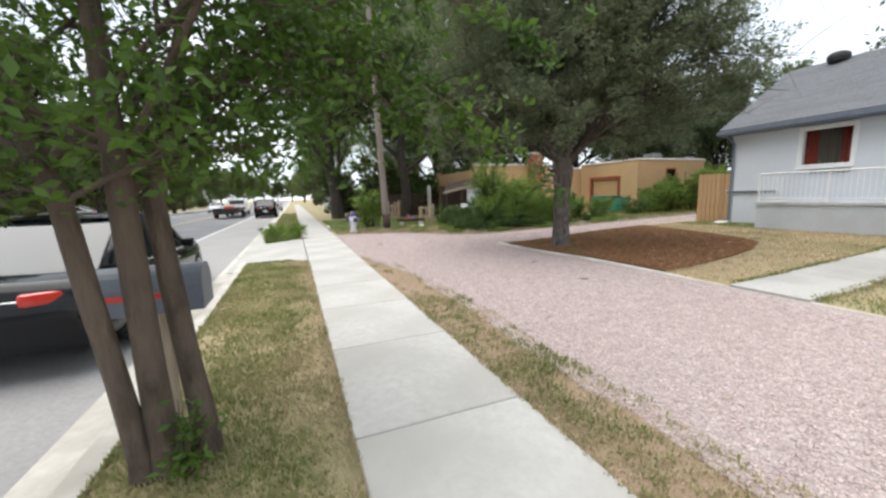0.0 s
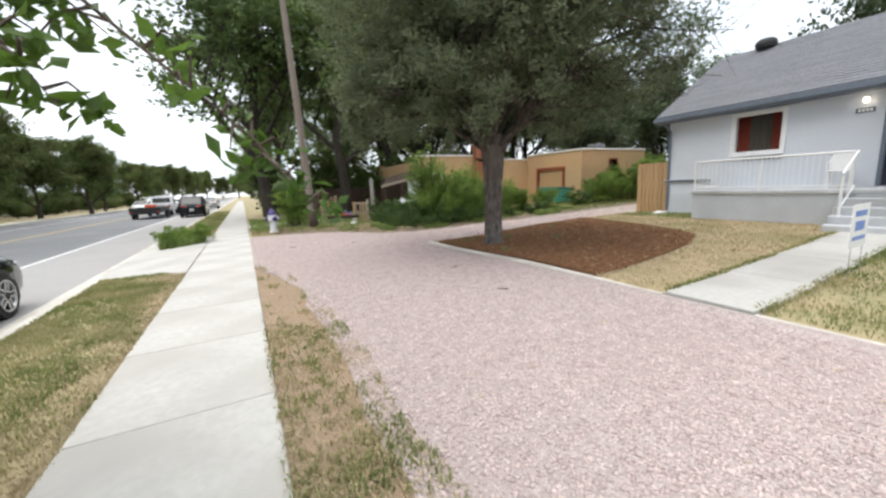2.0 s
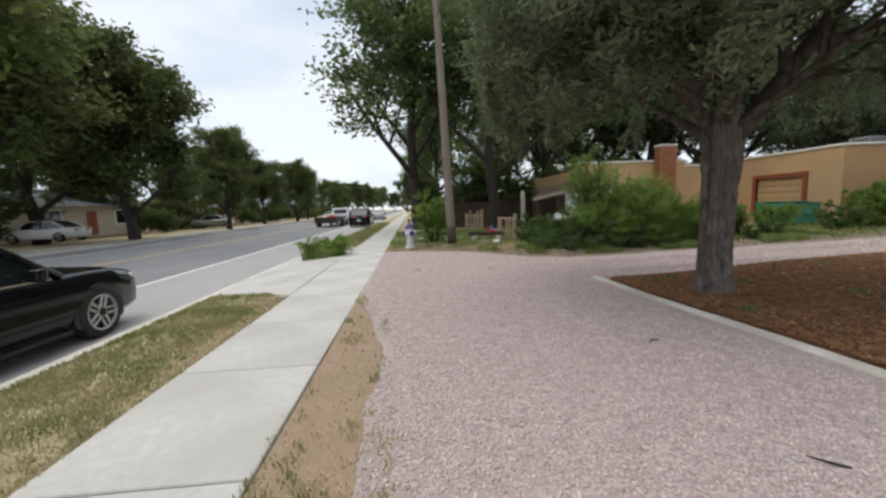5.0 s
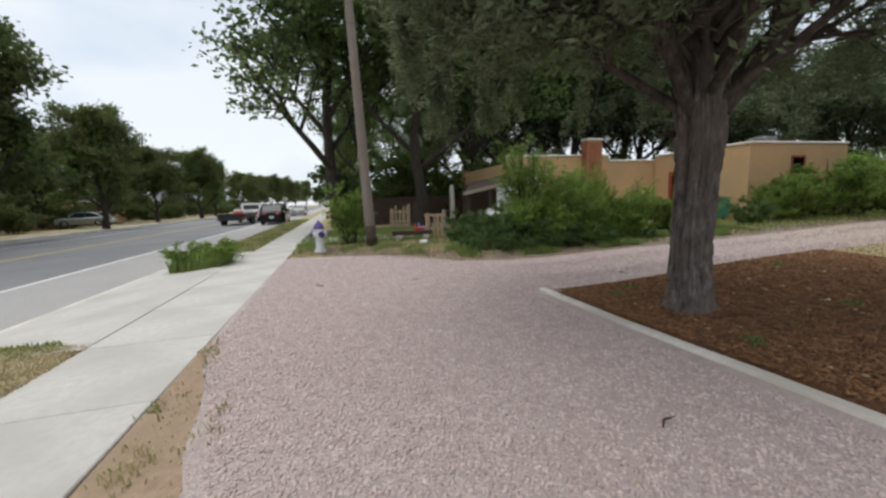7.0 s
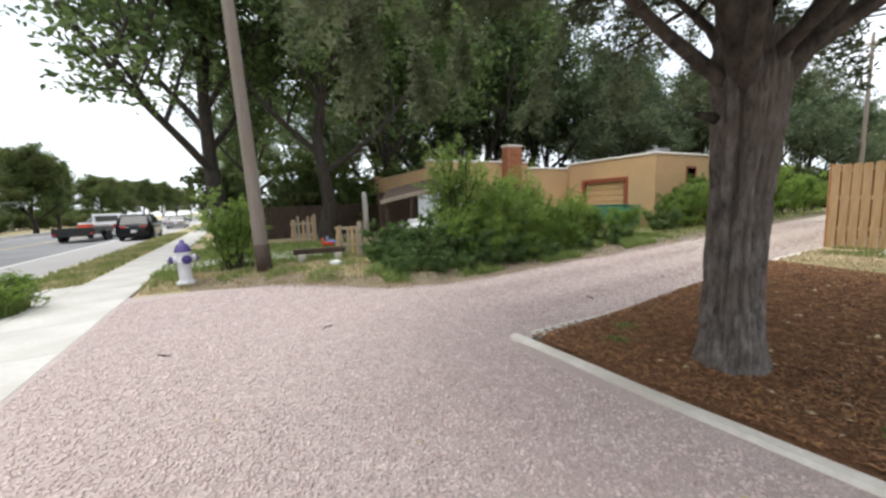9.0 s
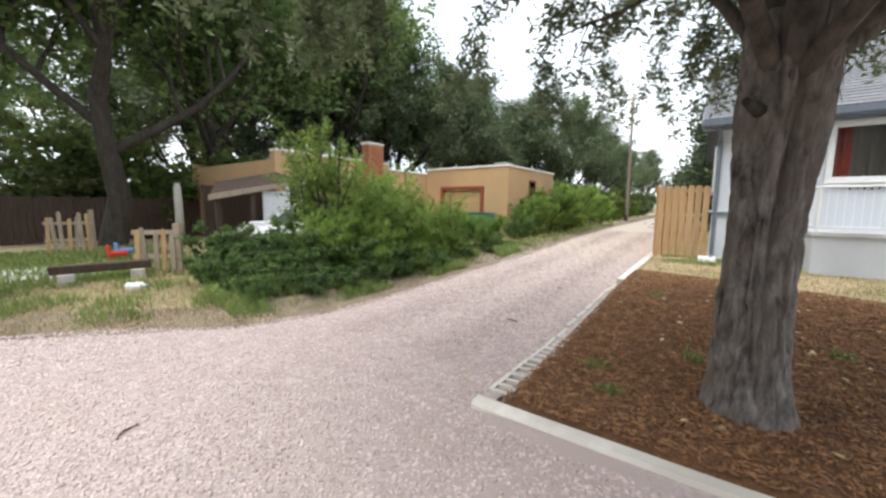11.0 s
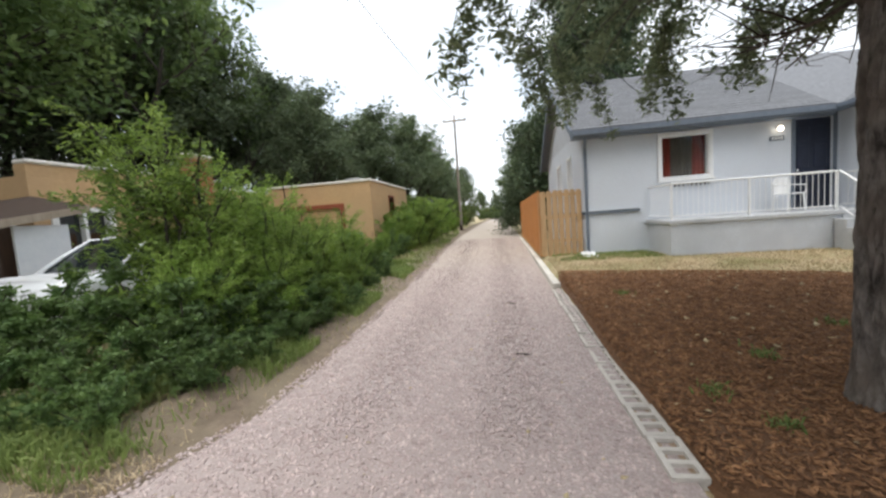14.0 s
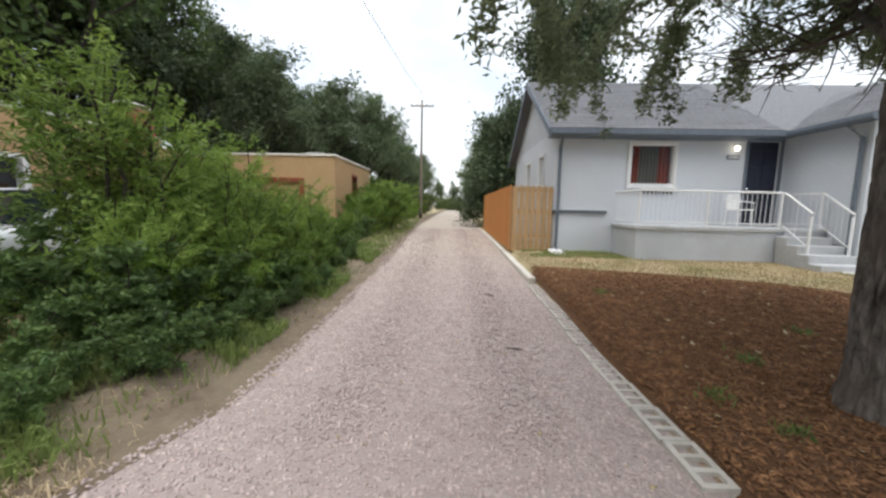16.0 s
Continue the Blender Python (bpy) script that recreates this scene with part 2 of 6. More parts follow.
    "car_grey": material("silver_car_paint", (0.28, 0.29, 0.30), (0.33, 0.34, 0.35), 2, 0.28, metal=0.4, coat=1.0),
    "car_glass": material("dark_car_glass", (0.010, 0.014, 0.016), (0.016, 0.021, 0.023), 2, 0.05, spec=0.8),
    "rubber": material("tyre_rubber", (0.012, 0.012, 0.012), (0.025, 0.025, 0.025), 20, 0.85, 0.2, 80),
    "alloy": material("alloy_wheel", (0.42, 0.43, 0.44), (0.52, 0.53, 0.54), 4, 0.3, metal=0.9),
    "chrome": material("chrome", (0.6, 0.6, 0.6), (0.68, 0.68, 0.68), 4, 0.15, metal=1.0),
    "lens_red": material("red_lens", (0.45, 0.012, 0.008), (0.55, 0.02, 0.012), 3, 0.2, coat=1.0),
    "lens_clear": material("clear_lens", (0.65, 0.66, 0.67), (0.75, 0.75, 0.76), 3, 0.15, coat=1.0),
    "black_plastic": material("black_plastic", (0.014, 0.014, 0.015), (0.03, 0.03, 0.031), 8, 0.6),
    "mailbox": material("blue_grey_enamel", (0.10, 0.12, 0.15), (0.15, 0.17, 0.205), 6, 0.45),
    "red_paint": material("red_paint", (0.5, 0.03, 0.02), (0.6, 0.05, 0.03), 6, 0.5),
    "purple": material("purple_paint", (0.05, 0.035, 0.16), (0.08, 0.055, 0.21), 8, 0.5),
    "hydrant_white": material("hydrant_white_paint", (0.66, 0.67, 0.70), (0.78, 0.78, 0.80), 8, 0.5, c3=(0.6, 0.6, 0.62), scale3=5),
    "green_bin": material("green_plastic", (0.05, 0.23, 0.17), (0.07, 0.29, 0.21), 5, 0.55),
    "blue_plastic": material("blue_sign_print", (0.14, 0.24, 0.55), (0.18, 0.28, 0.6), 5, 0.6),
    "orange": material("orange_plastic", (0.65, 0.07, 0.02), (0.75, 0.10, 0.03), 5, 0.5),
    "steel": material("galvanised_steel", (0.28, 0.29, 0.30), (0.36, 0.37, 0.38), 8, 0.45, metal=0.8),
    "cable": material("cable", (0.03, 0.03, 0.03), (0.05, 0.05, 0.05), 5, 0.7),
    "roof_tar": material("flat_roof", (0.16, 0.155, 0.15), (0.22, 0.21, 0.2), 8, 0.95),
    "grey_siding": material("far_siding", (0.40, 0.36, 0.28), (0.48, 0.43, 0.34), 8, 0.8),
    "glass": glass_material("window_glass", (0.92, 0.95, 0.95)),
    "lamp_glow": glow_material("lit_bulb", (1.0, 0.86, 0.66), 3.0),
}


# ---- building helpers ----
def part(name, bm, mat, parent=None, label="", smooth=False, kind=""):
    """One mesh object out of a bmesh (or a ready mesh), under parent."""
    if isinstance(bm, bmesh.types.BMesh):
        me = bpy.data.meshes.new(name)
        bmesh.ops.recalc_face_normals(bm, faces=bm.faces)
        bm.to_mesh(me)
        bm.free()
    else:
        me = bm
    if smooth:
        me.polygons.foreach_set("use_smooth", [True] * len(me.polygons))
    if not me.materials:
        me.materials.append(M[mat])
    ob = new(name, me)
    if parent:
        ob.parent = parent
    return tagged(ob, label, "", "", kind)


def thing(name, label, category, at=(0, 0, 0), turn=0.0, group="", kind=""):
    ob = new(name)
    ob.empty_display_size = 0.1
    ob.matrix_world = pose(*at, 0, 0, turn)
    return tagged(ob, label, category, group, kind)


def B(*boxes, bevel=0.0, seg=1):
    """A bmesh of boxes (x0, x1, y0, y1, z0, z1), bevelled."""
    bm = bmesh.new()
    for x0, x1, y0, y1, z0, z1 in boxes:
        r = bmesh.ops.create_cube(bm, size=1.0)
        for v in r["verts"]:
            v.co = ((x0 + x1) / 2 + v.co.x * (x1 - x0), (y0 + y1) / 2 + v.co.y * (y1 - y0), (z0 + z1) / 2 + v.co.z * (z1 - z0))
    if bevel:
        bmesh.ops.bevel(bm, geom=bm.edges[:], offset=bevel, segments=seg, affect="EDGES", profile=0.5)
    return bm


def tube(bm, pts, radii, n=8, cap=True, wob=0.0, rng=None):
    """A tapered tube through pts."""
    rings = []
    up = Vector((0.13, 0.31, 0.94))
    for i, p in enumerate(pts):
        p = Vector(p)
        a, b = Vector(pts[max(0, i - 1)]), Vector(pts[min(len(pts) - 1, i + 1)])
        d = (b - a).normalized()
        u = d.cross(up)
        u = u.normalized() if u.length > 0.05 else d.cross(Vector((1, 0, 0))).normalized()
        w = d.cross(u)
        ring = []
        for k in range(n):
            th = 2 * math.pi * k / n
            r = radii[i] * (1 + (rng.uniform(-wob, wob) if rng else 0))
            ring.append(bm.verts.new(p + (u * math.cos(th) + w * math.sin(th)) * r))
        rings.append(ring)
    for r0, r1 in zip(rings, rings[1:]):
        for k in range(n):
            bm.faces.new((r0[k], r0[(k + 1) % n], r1[(k + 1) % n], r1[k]))
    if cap:
        bm.faces.new(rings[0][::-1])
        bm.faces.new(rings[-1])
    return bm


def lathe(profile, n=20, caps=True):
    """A turned shape out of (radius, z)."""
    bm = bmesh.new()
    rings = [[bm.verts.new((r * math.cos(2 * math.pi * k / n), r * math.sin(2 * math.pi * k / n), z)) for k in range(n)] for r, z in profile]
    for r0, r1 in zip(rings, rings[1:]):
        for k in range(n):
            bm.faces.new((r0[k], r0[(k + 1) % n], r1[(k + 1) % n], r1[k]))
    if caps:
        bm.faces.new(rings[0][::-1])
        bm.faces.new(rings[-1])
    return bm


def turned(bm, m):
    bmesh.ops.transform(bm, matrix=m, verts=bm.verts)
    return bm


def prism(poly, axis, a, b, bevel=0.0):
    """A polygon of (p, q) pushed along an axis from a to b. axis 'x': (p, q) = (y, z); 'y': (x, z); 'z': (x, y)."""
    bm = bmesh.new()
    put = {"x": lambda p, q, s: (s, p, q), "y": lambda p, q, s: (p, s, q), "z": lambda p, q, s: (p, q, s)}[axis]
    lo = [bm.verts.new(put(p, q, a)) for p, q in poly]
    hi = [bm.verts.new(put(p, q, b)) for p, q in poly]
    n = len(poly)
    bm.faces.new(lo)
    bm.faces.new(hi[::-1])
    for k in range(n):
        bm.faces.new((lo[k], lo[(k + 1) % n], hi[(k + 1) % n], hi[k]))
    if bevel:
        bmesh.ops.bevel(bm, geom=bm.edges[:], offset=bevel, segments=2, affect="EDGES", profile=0.5)
    return bm


def mesh_from(name, verts, faces):
    me = bpy.data.meshes.new(name)
    me.from_pydata(verts, [], faces)
    me.update()
    return me


def smooth01(a):
    a = min(1.0, max(0.0, a))
    return a * a * (3 - 2 * a)


def interp(x, table):
    for (x0, y0), (x1, y1) in zip(table, table[1:]):
        if x <= x1:
            return y0 + (y1 - y0) * max(0.0, (x - x0) / (x1 - x0))
    return table[-1][1]


ALLEY_N = [(0, 15.3), (1.2, 15.1), (2.2, 14.6), (3.2, 13.8), (4.1, 13.0), (5.2, 12.72), (7.5, 12.68), (15, 12.98), (28, 13.65), (60, 14.2)]
MULCH_E = [(4.25, 4.9), (4.45, 6.4), (4.7, 7.7), (5.1, 8.6), (5.7, 9.05), (7.0, 9.5), (9.5, 10.1)]


def h(x, y):
    """Height of the ground."""
    if x < -2.62:
        return -0.15
    z = -0.085 * smooth01((x - 0.4) / 2.6) * smooth01((y - 4.5) / 4.5) * (1 - smooth01((x - 5.0) / 3.5)) * (1 - smooth01((y - 12.2) / 2.0))
    if x > 4.3:
        yard = 0.04 + 0.15 * smooth01((x - 4.4) / 8.0)
        alley = -0.05 * smooth01((x - 4.0) / 3.0) + 0.12 * smooth01((x - 9) / 10)
        f = smooth01((y - 9.45) / 0.25)
        z += yard * (1 - f) + (alley + 0.0) * f
    if x > 0 and y > 12.8:
        z += 0.10 * smooth01((y - interp(x, ALLEY_N)) / 0.8)
    return z


def patch(name, mat, y0, y1, xa, xb, nx, ny, off=0.0, rough=0.0, label="", kind="structure", category="", skirt=0.06, xs=None):
    """A sheet that follows the ground between the lines xa(y) and xb(y)."""
    vs, fs = [], []
    for j in range(ny + 1):
        y = y0 + (y1 - y0) * j / ny
        a, b = xa(y), xb(y)
        for i in range(nx + 1):
            x = a + (b - a) * i / nx
            z = h(x, y) + off
            if rough:
                z += rough * noise.noise((x * 1.7, y * 1.7, 3.1)) + rough * 0.5 * noise.noise((x * 6, y * 6, 1.7))
            if skirt and (i in (0, nx) or j in (0, ny)):
                z -= skirt
            vs.append((x, y, z))
    for j in range(ny):
        for i in range(nx):
            k = j * (nx + 1) + i
            fs.append((k, k + 1, k + nx + 2, k + nx + 1))
    return tagged(part(name, mesh_from(name, vs, fs), mat, None, label, smooth=True, kind=kind), "", category)


def scatter_blades(name, mat, spots, rng, height=(0.04, 0.11), width=0.006, lean=0.6, label="", base=0.0):
    """Grass: a bent blade of two faces at every spot (x, y)."""
    vs, fs = [], []
    for x, y in spots:
        z = h(x, y) + base
        a, hh, w = rng.uniform(0, 6.283), rng.uniform(*height), width * rng.uniform(0.7, 1.4)
        dx, dy = math.cos(a), math.sin(a)
        l = hh * rng.uniform(0.1, lean)
        b = rng.uniform(0, 6.283)
        lx, ly = math.cos(b) * l, math.sin(b) * l
        k = len(vs)
        vs += [(x - dx * w, y - dy * w, z - 0.01), (x + dx * w, y + dy * w, z - 0.01),
               (x + lx * 0.4 + dx * w * 0.7, y + ly * 0.4 + dy * w * 0.7, z + hh * 0.6),
               (x + lx * 0.4 - dx * w * 0.7, y + ly * 0.4 - dy * w * 0.7, z + hh * 0.6),
               (x + lx * 1.3, y + ly * 1.3, z + hh * (1.0 - 0.3 * lean))]
        fs += [(k, k + 1, k + 2, k + 3), (k + 3, k + 2, k + 4)]
    return tagged(part(name, mesh_from(name, vs, fs), mat, None, label, kind="stuff"), "", "grass")


def leaf_mesh(name, centres, rng, size, slim=0.5, droop=0.3, cluster=None):
    """Leaves: a folded diamond at every centre."""
    c = np.array(centres)
    n = len(c)
    r = np.random.RandomState(rng.randint(0, 10 ** 6))
    d = r.normal(size=(n, 3))
    d[:, 2] = d[:, 2] * 0.6 - droop
    d /= np.linalg.norm(d, axis=1)[:, None]
    u = np.cross(d, r.normal(size=(n, 3)))
    u /= np.linalg.norm(u, axis=1)[:, None] + 1e-9
    w = np.cross(d, u)
    s = (size * r.uniform(0.6, 1.35, n))[:, None]
    p0, p2 = c - d * s * 0.5, c + d * s * 0.5
    mid = c - d * s * 0.05
    p1, p3 = mid + u * s * slim * 0.5 + w * s * 0.1, mid - u * s * slim * 0.5 + w * s * 0.1
    v = np.stack([p0, p1, p2, p3], 1).reshape(-1, 3)
    me = bpy.data.meshes.new(name)
    me.vertices.add(4 * n)
    me.vertices.foreach_set("co", v.ravel())
    me.loops.add(6 * n)
    idx = (np.arange(n)[:, None] * 4 + np.array([0, 1, 2, 0, 2, 3])[None]).ravel()
    me.loops.foreach_set("vertex_index", idx)
    me.polygons.add(2 * n)
    me.polygons.foreach_set("loop_start", np.arange(2 * n) * 3)
    me.update(calc_edges=True)
    me.validate()
    return me


def grow(bm, rng, start, way, length, radius, level, tips, spread=0.75, kids=(4, 6), up=0.12, sides=(9, 7, 5, 4), taper=0.35, bend=0.16, first=0.3, floor=-9.0):
    """A limb with its limbs; tips collects the ends where leaves hang."""
    n = max(3, int(5 - level * 0.5))
    pts, p, d = [Vector(start)], Vector(start), Vector(way).normalized()
    for i in range(n):
        d = (d + Vector((rng.uniform(-1, 1), rng.uniform(-1, 1), rng.uniform(-0.6, 0.8))) * bend + Vector((0, 0, up * 0.3))).normalized()
        if p.z + d.z * length / n < floor and d.z < 0.05:
            d = Vector((d.x, d.y, 0.12)).normalized()
        p = p + d * length / n
        pts.append(p.copy())
    rr = [radius * (1 - (1 - taper) * i / n) for i in range(n + 1)]
    tube(bm, pts, rr, n=sides[min(level, 3)], cap=False)
    if level >= 2 or length < 0.5:
        for i in range(1, n + 1):
            tips.append((pts[i], length))
        if level >= 3:
            return
    if level < 3:
        for k in range(rng.randint(*kids)):
            f = first + (1 - first) * (k + rng.uniform(0, 0.9)) / kids[1]
            f = min(f, 0.98)
            i = int(f * n)
            q = pts[i].lerp(pts[min(n, i + 1)], f * n - i)
            side = d.cross(Vector((rng.uniform(-1, 1), rng.uniform(-1, 1), rng.uniform(-1, 1)))).normalized()
            nd = (d * (1 - spread * 0.5) + side * spread + Vector((0, 0, up))).normalized()
            grow(bm, rng, q, nd, length * rng.uniform(0.5, 0.72), rr[min(i, n)] * 0.6, level + 1, tips, spread, (max(2, kids[0] - 1), max(3, kids[1] - 1)), up * 0.6, sides, taper, bend, 0.25, floor)


def tree(name, label, seed, height, girth, leaf, bark, leaves, size, clump, clear=0.22, spread=0.75, limbs=(6, 8), at=(0, 0, 0), turn=0, group="", slim=0.5, lean=(0, 0), up=0.25, droop=0.25):
    """A broad tree: tapered trunk with limbs, and a crown of leaves in clumps."""
    rng = random.Random(seed)
    ob = thing(name, label, "tree", at, turn, group)
    bm, tips = bmesh.new(), []
    tz = height * 0.62
    pts, rr = [], []
    for i in range(8):
        f = i / 7
        pts.append((lean[0] * f * f + 0.06 * height * 0.2 * math.sin(i * 1.9 + seed), lean[1] * f * f + 0.05 * height * 0.2 * math.cos(i * 1.3 + seed) - 0.05 * height * 0.2 * math.cos(seed), tz * f - (0.1 if i == 0 else 0)))
        rr.append(girth * (1.25 - 0.25 * min(1, f * 6)) * (1 - 0.72 * f))
    tube(bm, pts, rr, n=12, cap=False, wob=0.05, rng=rng)
    k = rng.randint(*limbs)
    for i in range(k):
        f = clear / 0.62 + (1 - clear / 0.62) * i / max(1, k - 1)
        f = min(f, 0.99)
        j = int(f * 7)
        q = Vector(pts[j]).lerp(Vector(pts[min(7, j + 1)]), f * 7 - j)
        a = i * 2.4 + rng.uniform(-0.4, 0.4)
        d = Vector((math.cos(a), math.sin(a), 0.35 + 1.0 * f + up))
        grow(bm, rng, q, d, height * rng.uniform(0.28, 0.38) * (1.1 - 0.35 * f), rr[j] * 0.55, 1, tips, spread, up=up)
    cs = []
    each = max(1, int(leaves / max(1, len(tips))))
    for p, l in tips:
        cl = clump * rng.uniform(0.6, 1.3)
        for _ in range(each):
            cs.append((p.x + rng.gauss(0, cl * 0.5), p.y + rng.gauss(0, cl * 0.5), p.z + rng.gauss(0, cl * 0.36)))
    part("trunk", bm, bark, ob, smooth=True)
    part("crown", leaf_mesh("crown", cs, rng, size, slim, droop), leaf, ob)
    return ob


def shrub(name, label, seed, height, radius, leaf, leaves, size, at=(0, 0, 0), stems=7, slim=0.35, group="", lean=0.35, droop=0.2):
    """A shrub of arching stems set with leaves along their upper two thirds."""
    rng = random.Random(seed)
    ob = thing(name, label, "shrub", (*at[:2], at[2]), 0, group)
    bm, cs = bmesh.new(), []
    for s in range(stems):
        a = rng.uniform(0, 6.283)
        r0 = rng.uniform(0, radius * 0.45)
        top = height * rng.uniform(0.55, 1.0) * (1.0 if s else 1.05)
        out = rng.uniform(0.2, 1.0) * radius * (0.45 + lean)
        pts = []
        for i in range(6):
            f = i / 5
            pts.append(Vector((math.cos(a) * (r0 + out * f ** 1.6) + rng.uniform(-0.04, 0.04) * height, math.sin(a) * (r0 + out * f ** 1.6) + rng.uniform(-0.04, 0.04) * height, -0.05 + top * (f - 0.1 * f * f))))
        tube(bm, pts, [0.018 * height * 0.5 * (1 - 0.75 * i / 5) + 0.003 for i in range(6)], n=5, cap=False)
        for _ in range(max(3, int(7 * height))):
            f = rng.uniform(0.12, 1.0)
            i = min(4, int(f * 5))
            q = pts[i].lerp(pts[i + 1], f * 5 - i)
            tw = Vector((rng.uniform(-1, 1), rng.uniform(-1, 1), rng.uniform(-0.1, 1.0))).normalized()
            ln = height * rng.uniform(0.16, 0.36) * (1.15 - 0.6 * f)
            e = q + tw * ln
            tube(bm, [q, q.lerp(e, 0.5) + Vector((0, 0, 0.02)), e], [0.005, 0.004, 0.002], n=3, cap=False)
            for _ in range(max(2, int(leaves / (stems * 7 * height)))):
                g = rng.uniform(0.1, 1.1)
                c = q.lerp(e, g)
                cs.append((c.x + rng.gauss(0, size * 0.42), c.y + rng.gauss(0, size * 0.42), c.z + rng.gauss(0, size * 0.34)))
    part("stem", bm, "bark_dark", ob, smooth=True)
    part("foliage", leaf_mesh("foliage", cs, rng, size, slim, droop), leaf, ob)
    return ob


# ---- ground ----
def make_ground():
    xs = [-900, -300, -120, -60, -30, -17, -12, -8, -5, -2.75, -2.6, -1.2, 0, 0.7, 2, 3.5, 4.3, 4.6, 6, 8, 10, 12, 14, 18, 22, 26, 34, 50, 80, 160, 400, 900]
    ys = [-900, -300, -100, -40, -20, -10, -6, -3, 0, 2, 4, 6, 8, 9.4, 9.75, 11, 12.5, 13.5, 14.5, 15.5, 17, 19, 22, 26, 32, 45, 70, 120, 300, 900]
    vs = [(x, y, -0.22 if -3.2 < x < -1.1 and 9.0 < y < 17.2 else h(x, y) - 0.05) for y in ys for x in xs]
    n = len(xs)
    fs = [(j * n + i, j * n + i + 1, (j + 1) * n + i + 1, (j + 1) * n + i) for j in range(len(ys) - 1) for i in range(n - 1)]
    part("ground", mesh_from("ground", vs, fs), "turf_green", None, "patchy green and dry grass ground", kind="structure")


def wob(y, s, a):
    return a * noise.noise((y * s, 0.3, a * 10)) + a * 0.5 * noise.noise((y * s * 3.3, 5.3, 1.0))


make_ground()
tagged(patch("road", "asphalt", -60, 420, lambda y: -16.2, lambda y: -5.25, 4, 120, 0.0, 0, "grey asphalt street with painted lines", skirt=0), "", "road")
tagged(patch("parking_lane", "lane", -60, 420, lambda y: -5.25, lambda y: -3.1, 3, 120, 0.004, 0, "pale worn asphalt parking lane", skirt=0), "", "road")
patch("gutter", "kerb", -60, 420, lambda y: -3.1, lambda y: -2.76, 2, 120, 0.010, 0, "concrete gutter pan", skirt=0)
patch("edge_line", "line_white", -60, 420, lambda y: -5.42, lambda y: -5.27, 1, 160, 0.006, 0, "white painted parking lane line", skirt=0)
for dx in (0.0, 0.24):
    patch("centre_line", "line_yellow", -60, 420, lambda y: -9.95 + dx, lambda y: -9.84 + dx, 1, 120, 0.006, 0, "faded yellow centre line", skirt=0)
patch("far_lane_line", "line_white", -60, 420, lambda y: -13.9, lambda y: -13.77, 1, 120, 0.006, 0, "white painted lane line", skirt=0)


def kerb_run(y0, y1, x0=-2.76, x1=-2.58, top=0.0, drop0=False, drop1=False):
    prof = [(x0, -0.3), (x0, top - 0.03), (x0 + 0.03, top), (x1, top), (x1, -0.3)]
    bm = prism(prof, "y", y0, y1)
    return part("kerb", bm, "kerb", None, "worn concrete street kerb", kind="structure")


kerb_run(-60, 9.9)
kerb_run(17.6, 160)
kerb_run(-60, 300, -16.4, -16.2, 0.0)


def make_apron():
    vs, fs = [], []
    n, m = 20, 8
    for j in range(n + 1):
        y = 9.2 + 8.2 * j / n
        for i in range(m + 1):
            x = -2.98 + 1.76 * i / m
            g = (x + 2.98) / 1.76
            z = -0.135 + 0.14 * min(1.0, g * 1.25) ** 0.8
            vs.append((x, y, min(z, 0.003) + 0.004))
    for j in range(n):
        for i in range(m):
            k = j * (m + 1) + i
            fs.append((k, k + 1, k + m + 2, k + m + 1))
    part("driveway_apron", mesh_from("driveway_apron", vs, fs), "concrete", None, "pale concrete driveway apron", smooth=True, kind="structure")


make_apron()
rng = random.Random(5)
patch("verge", "turf_green", -14, 9.9, lambda y: -2.6, lambda y: -1.2 - 1.25 * smooth01((y - 9.2) / 0.7), 14, 120, 0.0, 0.010, "dry patchy grass verge by the kerb")
patch("far_verge", "turf_green", 17.1, 120, lambda y: -2.6, lambda y: -1.2, 6, 160, 0.0, 0.012, "weedy grass verge by the kerb")
patch("grass_edge", "dirt", -14, 9.95, lambda y: -0.05, lambda y: (0.66 + wob(y, 0.9, 0.12)) * (1 - smooth01((y - 6.5) / 3.0)) + 0.02, 10, 160, 0.0, 0.010, "dry grass strip between sidewalk and gravel")
gravel = patch("gravel_parking", "gravel", -14, 9.7, lambda y: (0.54 + wob(y, 0.9, 0.12)) * (1 - smooth01((y - 6.4) / 3.0)) + 0.0, lambda y: 4.34, 30, 150, 0.007, 0.0, "pink crushed gravel parking strip", skirt=0)


